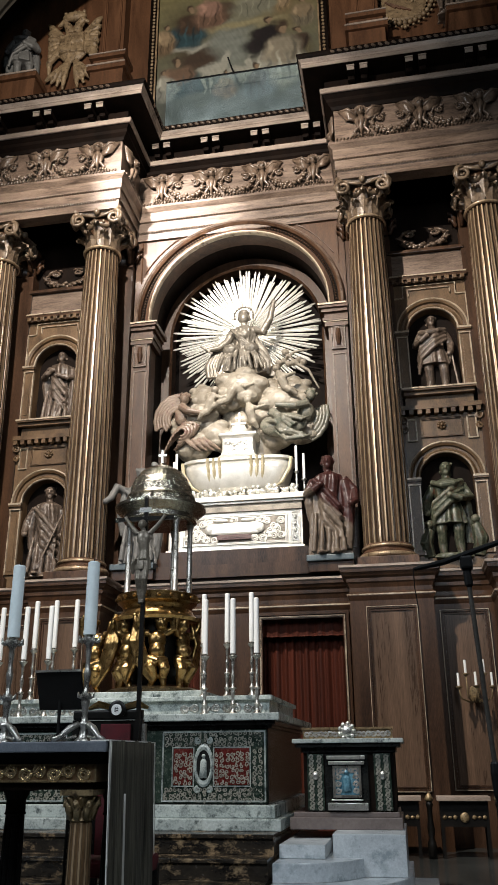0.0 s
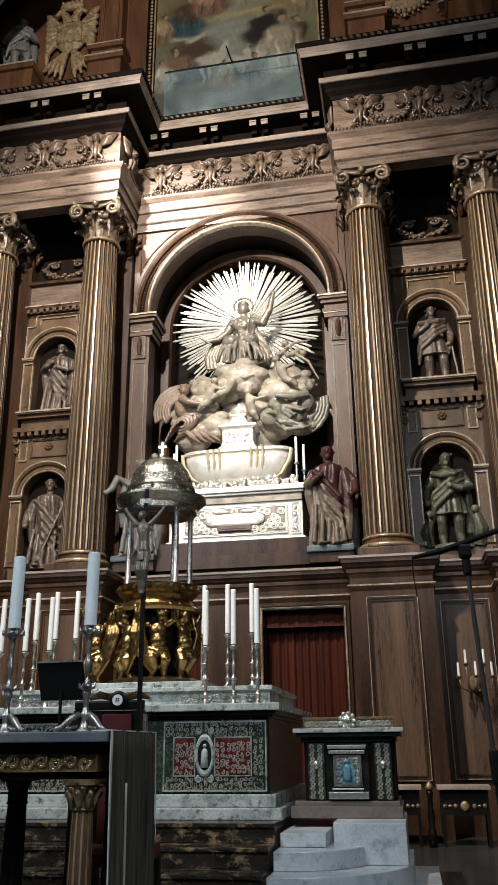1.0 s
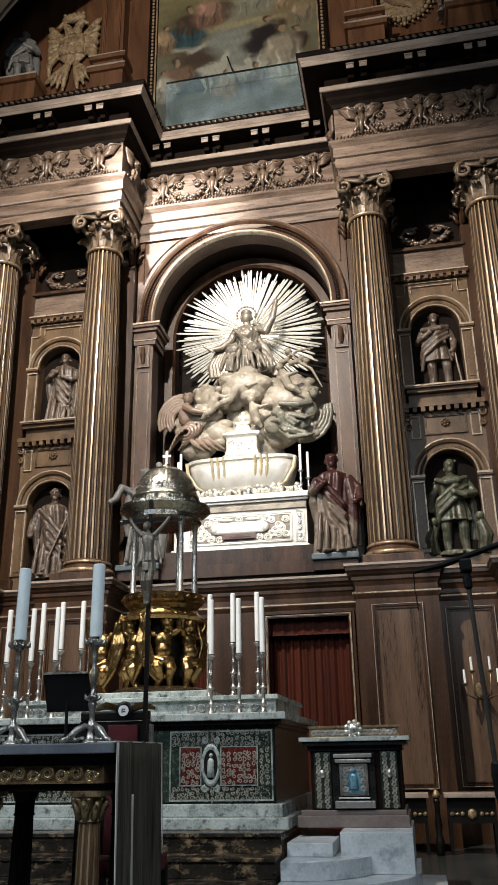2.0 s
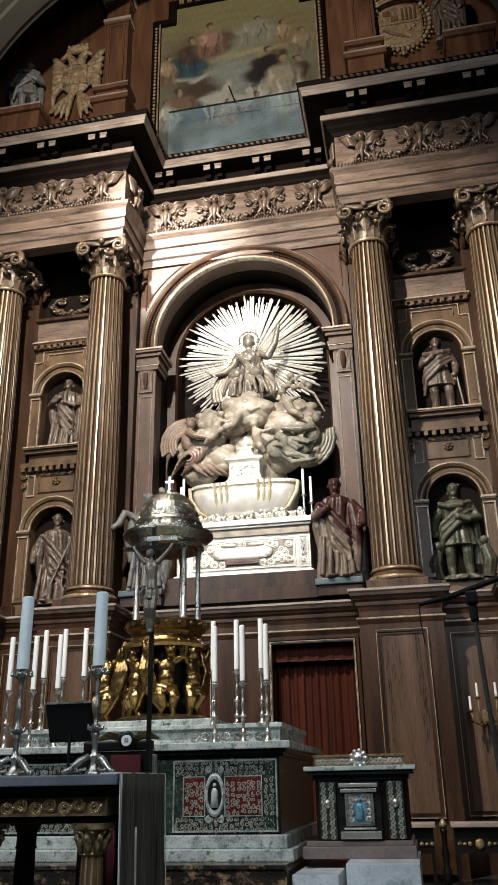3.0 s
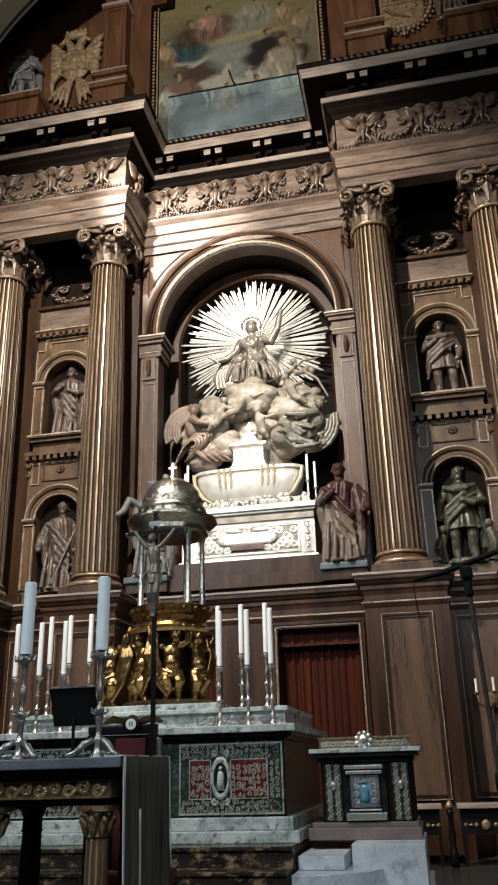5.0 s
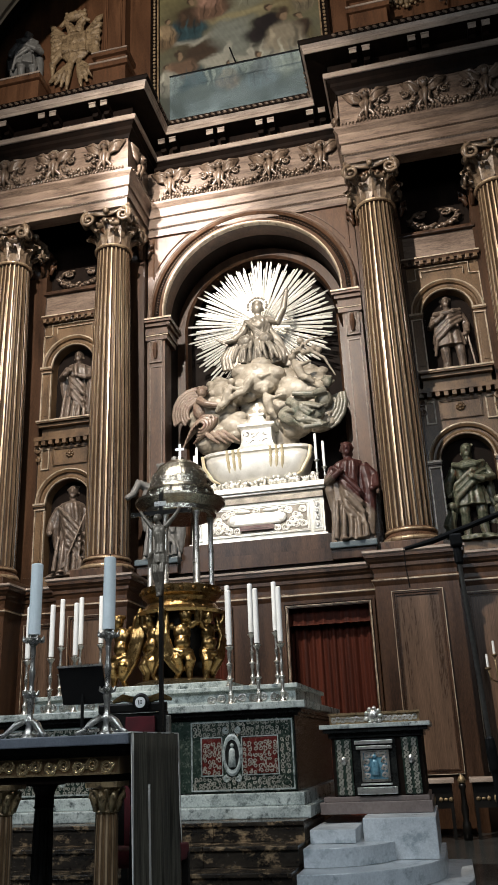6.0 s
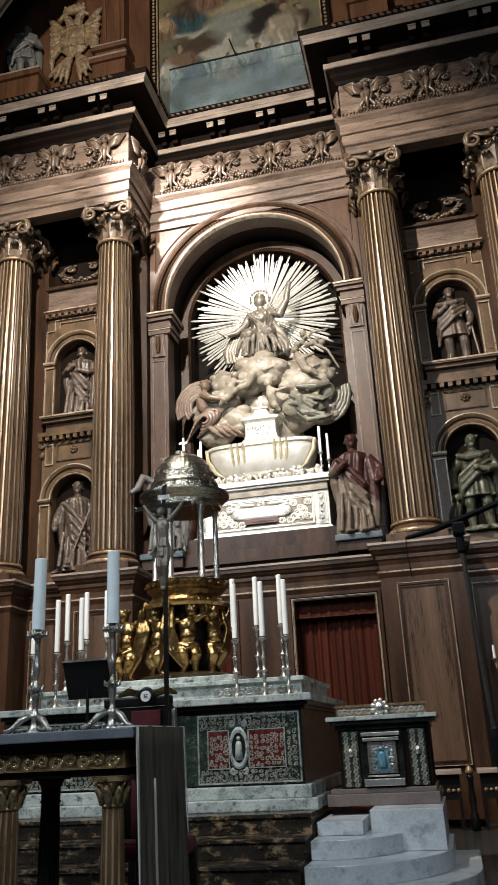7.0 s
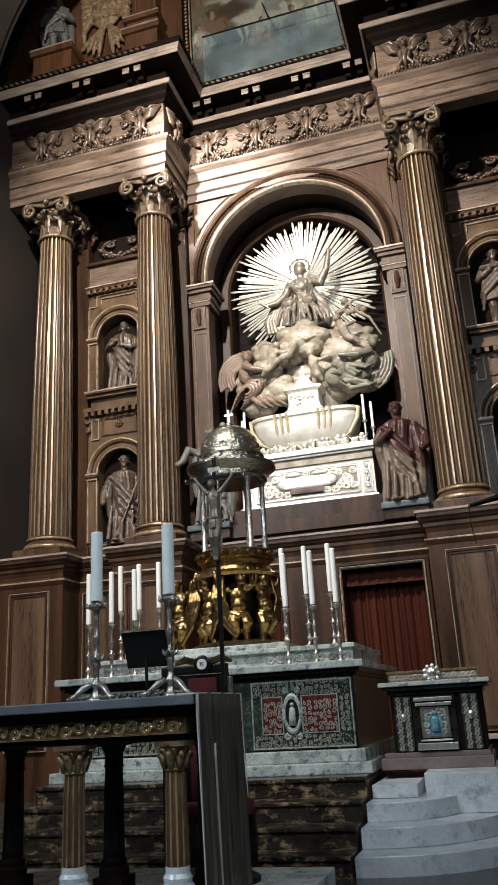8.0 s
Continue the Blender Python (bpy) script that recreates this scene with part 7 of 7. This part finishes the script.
# back row near-black: the shade under the table is put into its colours
for y, mm in ((4.36, OCHRE_WOOD), (4.84, BLACK_AND_SHADE)):
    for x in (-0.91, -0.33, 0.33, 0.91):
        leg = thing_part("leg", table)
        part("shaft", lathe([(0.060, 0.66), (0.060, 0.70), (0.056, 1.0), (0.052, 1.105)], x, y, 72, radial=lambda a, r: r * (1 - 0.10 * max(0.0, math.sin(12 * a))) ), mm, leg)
        if y < 4.5:
            for k in range(12):
                if rib0 is None:
                    rib0 = part("gilt_rib", lathe([(0.058, 0.66), (0.064, 0.67), (0.060, 1.0), (0.056, 1.095), (0.050, 1.10)], seg=2, a0=-4.5, a1=4.5), FILLET_LIT_GILT, leg)
                    rib0.matrix_basis = pose(x, y, 0, 0, 0, 22.5)
                else:
                    share("gilt_rib", rib0, leg, pose(x, y, 0, 0, 0, 22.5 + 30 * k))
        cap = lathe([(0.055, 1.105), (0.062, 1.11), (0.055, 1.12), (0.055, 1.18), (0.075, 1.225)], x, y, 20)
        box(cap, x - 0.085, x + 0.085, y - 0.085, y + 0.085, 1.225, 1.25)
        part("capital", cap, GILT_WOOD if y < 4.5 else WALNUT_DARK_SHADE, leg)
        for k in range(8):
            if leaf0 is None:
                bm = bmesh.new()
                tube(bm, [(0.055, 0, 1.115), (0.068, 0, 1.165), (0.094, 0, 1.195), (0.096, 0, 1.172)], [0.016, 0.021, 0.013, 0.006], 6)
                tube(bm, [(0.055, 0.018, 1.16), (0.074, 0.022, 1.21), (0.090, 0.024, 1.212)], [0.009, 0.012, 0.006], 5)
                leaf0 = part("leaf", bm, GILT_WOOD, leg, smooth=True)
                leaf0.matrix_basis = pose(x, y, 0)
            elif y < 4.5:
                share("leaf", leaf0, leg, pose(x, y, 0, 0, 0, 45 * k))
        ft = lathe([(0.085, 0.52), (0.085, 0.57), (0.07, 0.585), (0.075, 0.61), (0.062, 0.63), (0.062, 0.66)], x, y, 24)
        box(ft, x - 0.09, x + 0.09, y - 0.09, y + 0.09, 0.44, 0.53)
        part("foot", ft, WHITE_MARBLE if y < 4.5 else WALNUT_DARK_SHADE, leg)
dais = part("dais", boxes((-1.45, 1.45, 3.7, 5.6, FLOOR_Z, 0.44), bev=0.01), GREY_MARBLE)
tagged(dais, "low grey marble platform under the altar table", "platform", kind="structure")

# cloth that hangs over the end of the table
cloth = thing("altar_cloth", "olive brocade cloth with white edges hanging over the table end", "cloth")
def hang(y0, y1, z0, z1, x, amp, th, ny=40):
    bm = bmesh.new()
    rows = []
    for side in (0, 1):
        for j in range(10):
            z = z1 + (z0 - z1) * j / 9
            rows.append([bm.verts.new((x + side * th + amp * (0.25 + j / 9) * (math.sin(26 * (y0 + (y1 - y0) * i / ny)) + 0.6 * math.sin(57 * (y0 + (y1 - y0) * i / ny) + 1)) + 0.02 * (j / 9), y0 + (y1 - y0) * i / ny, z)) for i in range(ny + 1)])
    for side in (0, 1):
        for j in range(9):
            a, b = rows[side * 10 + j], rows[side * 10 + j + 1]
            for i in range(ny):
                q = (a[i], a[i + 1], b[i + 1], b[i])
                bm.faces.new(q if side else q[::-1])
    for j in range(9):
        for i in (0, ny):
            bm.faces.new((rows[j][i], rows[j + 1][i], rows[j + 11][i], rows[j + 10][i]))
    for i in range(ny):
        for j in (0, 9):
            bm.faces.new((rows[j][i], rows[j][i + 1], rows[j + 10][i + 1], rows[j + 10][i]))
    return bm
part("fall", hang(4.26, 4.97, 0.47, TZ + 0.006, 1.085, 0.008, 0.004), CLOTH_GREEN, cloth, smooth=True)
part("edge", hang(4.215, 4.258, 0.47, TZ + 0.006, 1.085, 0.006, 0.005, 6), CLOTH, cloth, "white linen edge", smooth=True)
part("edge", hang(4.42, 4.49, 0.47, TZ - 0.25, 1.092, 0.006, 0.003, 8), CLOTH, cloth, "white linen edge", smooth=True)
part("back_edge", hang(4.972, 5.0, 0.9, TZ + 0.006, 1.085, 0.006, 0.005, 5), CLOTH, cloth, smooth=True)
part("runner", boxes((0.98, 1.09, 4.23, 4.98, TZ + 0.001, TZ + 0.007)), CLOTH, cloth)

# great candlesticks on the table
big = candlestick("candlestick", "large ornate silver tripod candlestick with thick candle on the table", 0.575, 0.095, 0.036, 0.42, True, "large table candlesticks", (0.80, 4.6, TZ), OLD_SILVER, BLUE_WAX)
copy_thing(big, pose(0.335, 4.6, TZ))
lect = thing("book_stand", "black sloping book stand with a thin metal edge on the table", "book stand")
bm = bmesh.new()
box(bm, -0.135, 0.135, -0.008, 0.008, -0.11, 0.11, bev=0.003)
part("plate", bm, BLACK_AND_SHADE, lect).matrix_basis = pose(0.625, 4.66, TZ + 0.28, 24, 0, 0)
bm = bmesh.new()
tube(bm, [(0.615, 4.69, TZ), (0.615, 4.68, TZ + 0.25)], 0.010, 8)
part("post", bm, IRON, lect)
part("foot", lathe([(0.07, 0.0), (0.07, 0.012), (0.02, 0.02)], 0.615, 4.69, 20, z0=TZ), IRON, lect)
part("ledge", boxes((0.488, 0.762, 4.598, 4.625, TZ + 0.376, TZ + 0.388)), OLD_SILVER, lect)

# chair behind the table
chair = thing("celebrant_chair", "dark wooden chair with red velvet back and round white crest", "chair")
CX, CYc = 0.72, 5.40
part("top_rail", boxes((CX - 0.30, CX + 0.16, CYc - 0.03, CYc + 0.03, 1.625, 1.685), bev=0.012), BLACK_AND_SHADE, chair)
part("back_panel", boxes((CX - 0.258, CX + 0.118, CYc - 0.012, CYc + 0.02, 0.85, 1.622)), BLACK_AND_SHADE, chair)
part("back_pad", boxes((CX - 0.11, CX + 0.09, CYc - 0.03, CYc - 0.013, 0.85, 1.60), bev=0.007), VELVET, chair, "red velvet back")
for x in (CX - 0.28, CX + 0.14):
    part("post", boxes((x - 0.022, x + 0.022, CYc - 0.025, CYc + 0.025, FLOOR_Z, 1.625)), BLACK_AND_SHADE, chair)
for x in (CX - 0.28, CX + 0.14):
    part("leg", boxes((x - 0.022, x + 0.022, CYc + 0.42, CYc + 0.465, FLOOR_Z, 0.76)), BLACK_AND_SHADE, chair)
part("stile", boxes((CX + 0.155, CX + 0.185, CYc - 0.02, CYc + 0.02, 1.3, 1.60), bev=0.004), OLD_SILVER, chair)
part("seat", boxes((CX - 0.30, CX + 0.16, CYc + 0.0, CYc + 0.47, 0.72, 0.82), bev=0.02), VELVET, chair)
bm = lathe([(0.0, 0.0), (0.055, 0.0), (0.058, 0.012), (0.045, 0.018), (0.0, 0.02)], seg=28)
part("crest_rim", bm, BLACK_AND_SHADE, chair).matrix_basis = pose(CX, CYc - 0.03, 1.685, 90, 0, 0)
bm = lathe([(0.0, 0.0), (0.034, 0.0), (0.034, 0.008), (0.0, 0.010)], seg=24)
crest = part("crest", bm, WAX, chair, "round white enamel crest")
crest.matrix_basis = pose(CX, CYc - 0.05, 1.685, 90, 0, 0)
for s in (-1, 1):
    bm = bmesh.new()
    tube(bm, [(CX + s * 0.05, CYc - 0.02, 1.70), (CX + s * 0.13, CYc - 0.02, 1.72), (CX + s * 0.20, CYc - 0.02, 1.695)], [0.02, 0.025, 0.01], 6)
    part("crest_scroll", bm, GOLD, chair)
part("crest_mark", boxes((CX - 0.010, CX - 0.004, CYc - 0.0625, CYc - 0.060, 1.672, 1.698), (CX + 0.002, CX + 0.013, CYc - 0.0625, CYc - 0.060, 1.676, 1.683), (CX + 0.002, CX + 0.013, CYc - 0.0625, CYc - 0.060, 1.690, 1.697)), IRON, chair)

# processional cross behind the table
pc = thing("processional_cross", "dark wooden standing cross with a plain silver figure", "cross")
PX, PY = 0.93, 5.15
bm = boxes((PX - 0.012, PX + 0.012, PY - 0.012, PY + 0.012, 0.6, 3.02), (PX - 0.20, PX + 0.20, PY - 0.011, PY + 0.011, 2.865, 2.89))
part("cross", bm, BLACK_AND_SHADE, pc)
for x, z in ((PX - 0.20, 2.876), (PX + 0.20, 2.876), (PX, 3.02)):
    part("finial", ball(bmesh.new(), (x, PY, z), (0.018, 0.015, 0.018), 2), DOME_SILVER, pc, smooth=True)
part("title_plate", boxes((PX - 0.04, PX + 0.04, PY - 0.02, PY - 0.012, 2.92, 2.95)), SILVER, pc)
part("foot", lathe([(0.17, 0.0), (0.17, 0.03), (0.08, 0.07), (0.03, 0.12), (0.025, 0.3)], PX, PY, 24, z0=0.44), IRON, pc)
bm = bmesh.new()
ball(bm, (0, -0.004, 0.335), (0.046, 0.032, 0.052), 3)
tube(bm, [(0, 0, 0.32), (0.006, 0, 0.25), (0.004, 0, 0.19)], [0.038, 0.031, 0.040], 12)
robe(bm, [(0.125, 0.052, 0), (0.17, 0.050, 0), (0.215, 0.042, 0)], 3, 0.7, 0.16, 36)
tube(bm, [(-0.04, -0.02, 0.20), (-0.065, -0.015, 0.16), (-0.06, -0.01, 0.10)], [0.014, 0.016, 0.006], 8)
for sd in (-1, 1):
    tube(bm, [(sd * 0.040, 0, 0.365), (sd * 0.085, 0.004, 0.415), (sd * 0.125, 0.01, 0.47), (sd * 0.135, 0.014, 0.49)], [0.019, 0.015, 0.011, 0.012], 10)
    tube(bm, [(sd * 0.022, 0, 0.15), (sd * 0.022, -0.024, 0.06), (sd * 0.015, -0.004, 0.0), (sd * 0.008, -0.004, -0.07), (sd * 0.008, -0.02, -0.09)], [0.026, 0.021, 0.019, 0.012, 0.010], 10)
tube(bm, [(0, 0, 0.37), (-0.006, -0.008, 0.40)], 0.016, 8)
ball(bm, (-0.014, -0.016, 0.425), (0.022, 0.026, 0.030), 3)
ball(bm, (-0.012, 0.0, 0.435), (0.028, 0.026, 0.028), 2)
ob = part("corpus", bm, BRONZE_SILVER, pc, "plain dull silver figure", smooth=True)
ob.matrix_basis = pose(PX, PY - 0.035, 2.40)
fuse(ob, 0.0035, 1)

# ---- ambo with white marble steps ----
ambo = thing("ambo", "small dark ambo with carved jambs and blue enamel front panel", "ambo")
BX0, BX1, BY = 1.64, 2.40, 7.55
part("plinth", boxes((1.52, 2.44, BY - 0.06, 8.35, 0.84, 0.93), (1.55, 2.42, BY - 0.03, 8.32, 0.93, 0.97), bev=0.006), surface("rose_grey_marble", (0.09, 0.072, 0.068), (0.19, 0.16, 0.15), (3, 3, 3), (0.25, 0.45), 0, 16, 0.05, 0.002), ambo, "rose-grey marble plinth")
part("body", boxes((BX0, BX1, BY, 8.28, 0.97, 1.45)), WALNUT_DARK_SHADE, ambo)
part("cornice", boxes((BX0 - 0.02, BX1 + 0.02, BY - 0.03, 8.30, 1.43, 1.47), (BX0 - 0.06, BX1 + 0.06, BY - 0.07, 8.34, 1.47, 1.505), bev=0.005), BLACK_MARBLE, ambo)
part("top", boxes((BX0 - 0.085, BX1 + 0.085, BY - 0.09, 8.36, 1.505, 1.54), bev=0.006), GREY_MARBLE, ambo)
gal = part("gallery", boxes((BX0, BX1, BY - 0.01, BY + 0.015, 1.54, 1.625), (BX0 - 0.01, BX1 + 0.01, BY - 0.02, BY + 0.025, 1.612, 1.632)), GILT_WOOD, ambo, "pierced gilt gallery")
scroll_row("gallery_scroll", ambo, OLD_SILVER, [(BX0 + 0.035 + 0.0405 * k, BY - 0.012, 1.577, 1 if k % 2 else -1) for k in range(18)], 0.022, 0.5)
bm = bmesh.new()
xm = (BX0 + BX1) / 2
ball(bm, (xm, BY - 0.03, 1.60), (0.05, 0.03, 0.055), 2)
for k in range(9):
    a = 2 * math.pi * k / 9
    ball(bm, (xm + 0.06 * math.cos(a), BY - 0.03, 1.60 + 0.06 * math.sin(a)), 0.022, 1)
part("gallery_rosette", bm, SILVER, ambo, smooth=True)
for x0, x1 in ((BX0 + 0.03, BX0 + 0.17), (BX1 - 0.17, BX1 - 0.03)):
    part("jamb", boxes((x0, x1, BY - 0.02, BY - 0.001, 0.98, 1.42), bev=0.006), GREEN_MARBLE, ambo)
    xc = (x0 + x1) / 2
    scroll_row("jamb_scroll", ambo, PALE_INLAY, [(xc + d * 0.033, BY - 0.022, 1.0 + 0.033 * k, d if k % 2 else -d) for k in range(13) for d in (-1, 1)], 0.018, 0.5, 0.22)
    bm = bmesh.new()
    ball(bm, (xc, BY - 0.026, 1.25), (0.026, 0.018, 0.036), 2)
    part("jamb_boss", bm, SILVER, ambo, smooth=True)
part("centre_niche", boxes((1.82, 2.18, BY - 0.016, BY - 0.001, 0.98, 1.42)), BLACK_MARBLE, ambo)
part("lintel", boxes((1.84, 2.16, BY - 0.05, BY - 0.015, 1.375, 1.405), (1.85, 2.15, BY - 0.045, BY - 0.015, 1.335, 1.362), bev=0.004), SILVER, ambo, "silver bars")
part("sill", boxes((1.84, 2.17, BY - 0.06, BY - 0.015, 0.985, 1.04), (1.87, 2.13, BY - 0.05, BY - 0.015, 1.055, 1.068), bev=0.004), SILVER, ambo, "silver bars")
part("panel_frame", frame_bm(1.885, 2.12, 1.08, 1.325, BY - 0.015, 0.02, 0.02), OLD_SILVER, ambo)
part("panel", boxes((1.905, 2.10, BY - 0.022, BY - 0.015, 1.10, 1.305)), BLUE_ENAMEL, ambo, "blue enamel panel")
bm = bmesh.new()
robe(bm, [(0, 0.035, 0), (0.05, 0.03, 0), (0.10, 0.028, 0), (0.125, 0.012, 0)], 5, 0.4, 0.1, 24)
ball(bm, (0, 0, 0.145), 0.018, 2)
mf = part("relief_figure", bm, BLUE_ENAMEL, ambo, smooth=True)
mf.matrix_basis = pose(2.0, BY - 0.03, 1.13)
scroll_row("panel_scroll", ambo, OLD_SILVER, [(2.003 + d * q, BY - 0.028, z, d) for d in (-1, 1) for q, z in ((0.075, 1.13), (0.075, 1.185), (0.075, 1.24), (0.07, 1.285), (0.035, 1.29))], 0.022, 0.5)

# white marble steps, curved at the far end
wsteps = thing("marble_steps", "white marble steps with a rounded end below the ambo", "steps")
def round_step(x0, x1, y0, y1, z0, z1, r):
    """A step whose front corner at x1 is rounded with radius r."""
    bm = bmesh.new()
    pts = [(x0, y1), (x0, y0)] + [(x1 - r + r * math.sin(radians(a)), y0 + r - r * math.cos(radians(a))) for a in range(0, 91, 9)] + [(x1, y1)]
    lo = [bm.verts.new((x, y, z0)) for x, y in pts]
    mi = [bm.verts.new((x, y, z1 - 0.006)) for x, y in pts]
    c = Vector((sum(p[0] for p in pts) / len(pts), sum(p[1] for p in pts) / len(pts)))
    hi = [bm.verts.new((x + (c.x - x) * 0.008, y + (c.y - y) * 0.008, z1)) for x, y in pts]
    n = len(pts)
    for a, b in ((lo, mi), (mi, hi)):
        for i in range(n):
            bm.faces.new((a[i], a[(i + 1) % n], b[(i + 1) % n], b[i]))
    bm.faces.new(lo[::-1])
    bm.faces.new(hi)
    return bm
part("top_block", boxes((1.90, 2.46, 7.12, 8.3, 0.544, 0.838), bev=0.006), WHITE_MARBLE, wsteps)
part("side_block", boxes((1.50, 1.852, 7.0, 8.3, 0.675, 0.772), bev=0.006), WHITE_MARBLE, wsteps)
part("step", round_step(1.49, 2.16, 6.72, 8.2, 0.545, 0.672, 0.58), WHITE_MARBLE, wsteps)
part("step", round_step(1.485, 2.50, 6.42, 8.25, 0.41, 0.542, 0.96), WHITE_MARBLE, wsteps)
part("step", round_step(1.48, 2.70, 6.12, 8.28, FLOOR_Z, 0.407, 1.15), WHITE_MARBLE, wsteps)

# ---- kneelers along the panelling ----
for x0, x1 in ((2.05, 2.62), (2.80, 3.42), (3.60, 4.22)):
    kn = thing("kneeler", "dark wooden kneeler with pale top edge and round gilt boss", "kneeler", "kneelers along the panelling")
    part("top", boxes((x0, x1, 10.9, 11.3, 0.90, 0.95), bev=0.006), PALE_LIT_WOOD, kn, "pale wooden top")
    part("body", boxes((x0 + 0.03, x1 - 0.03, 10.98, 11.28, 0.62, 0.90)), BLACK_AND_SHADE, kn)
    for x in (x0 + 0.03, x1 - 0.07):
        part("leg", boxes((x, x + 0.04, 10.98, 11.02, FLOOR_Z, 0.62)), BLACK_AND_SHADE, kn)
        part("back_leg", boxes((x, x + 0.04, 11.24, 11.28, FLOOR_Z, 0.62)), BLACK_AND_SHADE, kn)
    bm = bmesh.new()
    xm = (x0 + x1) / 2
    ball(bm, (xm, 10.97, 0.72), (0.055, 0.02, 0.06), 2)
    for k in (1, 2, 3):
        for d in (-1, 1):
            ball(bm, (xm + d * (0.05 + 0.06 * k), 10.975, 0.72), (0.03, 0.014, 0.02 + 0.01 * (k % 2)), 1)
    part("boss", bm, GILT_WOOD, kn, "gilt boss", smooth=True)
for x in (2.71, 3.51):
    po = thing("post", "dark turned wooden post between the kneelers", "post", "posts between the kneelers")
    part("shaft", lathe([(0.05, FLOOR_Z), (0.05, 0.45), (0.03, 0.5), (0.045, 0.6), (0.03, 0.7), (0.03, 0.82), (0.045, 0.86), (0.03, 0.9)], x, 10.95, 16), BLACK_AND_SHADE, po, smooth=True)
    part("finial", lathe([(0.045, 0.9), (0.05, 0.93), (0.03, 0.97), (0.0, 1.0)], x, 10.95, 16), GILT_WOOD, po, smooth=True)

# ---- wall sconce ----
sc = thing("sconce", "gilt wall sconce with several unlit white candles", "sconce")
SX, SY = 3.46, 11.95
part("plate", boat([(0.07, 0.10, 0.0), (0.07, 0.10, 0.02), (0.05, 0.08, 0.04)], 0, 0, p=2.5), GILT_WOOD, sc).matrix_basis = pose(SX, SY + 0.28, 2.2, 90, 0, 0)
for k, (dx, dy, dz) in enumerate(((-0.22, -0.02, 0.0), (-0.12, -0.10, 0.16), (0.0, -0.12, 0.0), (0.12, -0.10, 0.16), (0.22, -0.02, 0.0))):
    arm = thing_part("arm", sc)
    bm = bmesh.new()
    tube(bm, [(SX, SY + 0.26, 2.18), (SX + dx * 0.4, SY + 0.12, 2.08), (SX + dx * 0.9, SY + dy * 0.6, 2.12), (SX + dx, SY + dy, 2.25 + dz)], [0.014, 0.013, 0.012, 0.010], 7)
    part("branch", bm, GILT_WOOD, arm, smooth=True)
    part("cup", lathe([(0.012, 2.24 + dz), (0.04, 2.26 + dz), (0.042, 2.275 + dz), (0.018, 2.28 + dz)], SX + dx, SY + dy, 14), GILT_WOOD, arm)
    part("candle", lathe([(0.017, 2.28 + dz), (0.016, 2.45 + dz), (0.0, 2.455 + dz)], SX + dx, SY + dy, 12), WAX, arm)

# ---- microphone stand close to the camera ----
ms = thing("microphone_stand", "slim black microphone stand with a boom arm and hanging cable", "microphone stand")
MX, MY = 2.683, 2.0
bm = bmesh.new()
tube(bm, [(MX, MY, -0.05), (MX, MY, 1.36)], 0.0075, 12)
part("lower_tube", bm, IRON, ms)
bm = bmesh.new()
tube(bm, [(MX, MY, 1.36), (MX, MY, 1.775)], 0.0052, 12)
part("upper_tube", bm, surface("grey_steel_tube", (0.10, 0.09, 0.08), (0.20, 0.19, 0.17), (8, 8, 8), (0.3, 0.45), 0.8, 20, 0.05, 0.001), ms, "grey steel tube")
part("clutch", lathe([(0.008, 1.31), (0.0105, 1.318), (0.011, 1.36), (0.009, 1.378), (0.006, 1.382)], MX, MY, 16), IRON, ms)
part("collar", lathe([(0.006, 1.745), (0.0095, 1.75), (0.0095, 1.77), (0.008, 1.80)], MX, MY, 16), IRON, ms)
part("boom_clamp", boxes((MX - 0.013, MX + 0.014, MY - 0.013, MY + 0.013, 1.785, 1.815), bev=0.005), IRON, ms)
bm = bmesh.new()
tube(bm, [(MX - 0.115, MY + 0.02, 1.80), (MX - 0.05, MY + 0.01, 1.808), (MX + 0.26, MY - 0.03, 1.885)], [0.0045, 0.007, 0.006], 10)
part("boom", bm, IRON, ms)
bm = bmesh.new()
tube(bm, [(MX - 0.117, MY + 0.02, 1.803), (MX - 0.119, MY + 0.02, 1.76), (MX - 0.116, MY + 0.02, 1.71)], 0.0014, 6)
part("cable", bm, IRON, ms)
bm = bmesh.new()
for k in range(3):
    a = radians(90 + 120 * k)
    tube(bm, [(MX, MY, 0.1), (MX + 0.3 * math.cos(a), MY + 0.3 * math.sin(a), -0.14)], 0.009, 8)
part("tripod_leg", bm, IRON, ms)
# the stand leans a little
ms.matrix_world = pose(0.018, 0, 0) @ Matrix.Translation((MX, MY, 1.8)) @ Matrix.Rotation(radians(-2.2), 4, "Y") @ Matrix.Translation((-MX, -MY, -1.8))
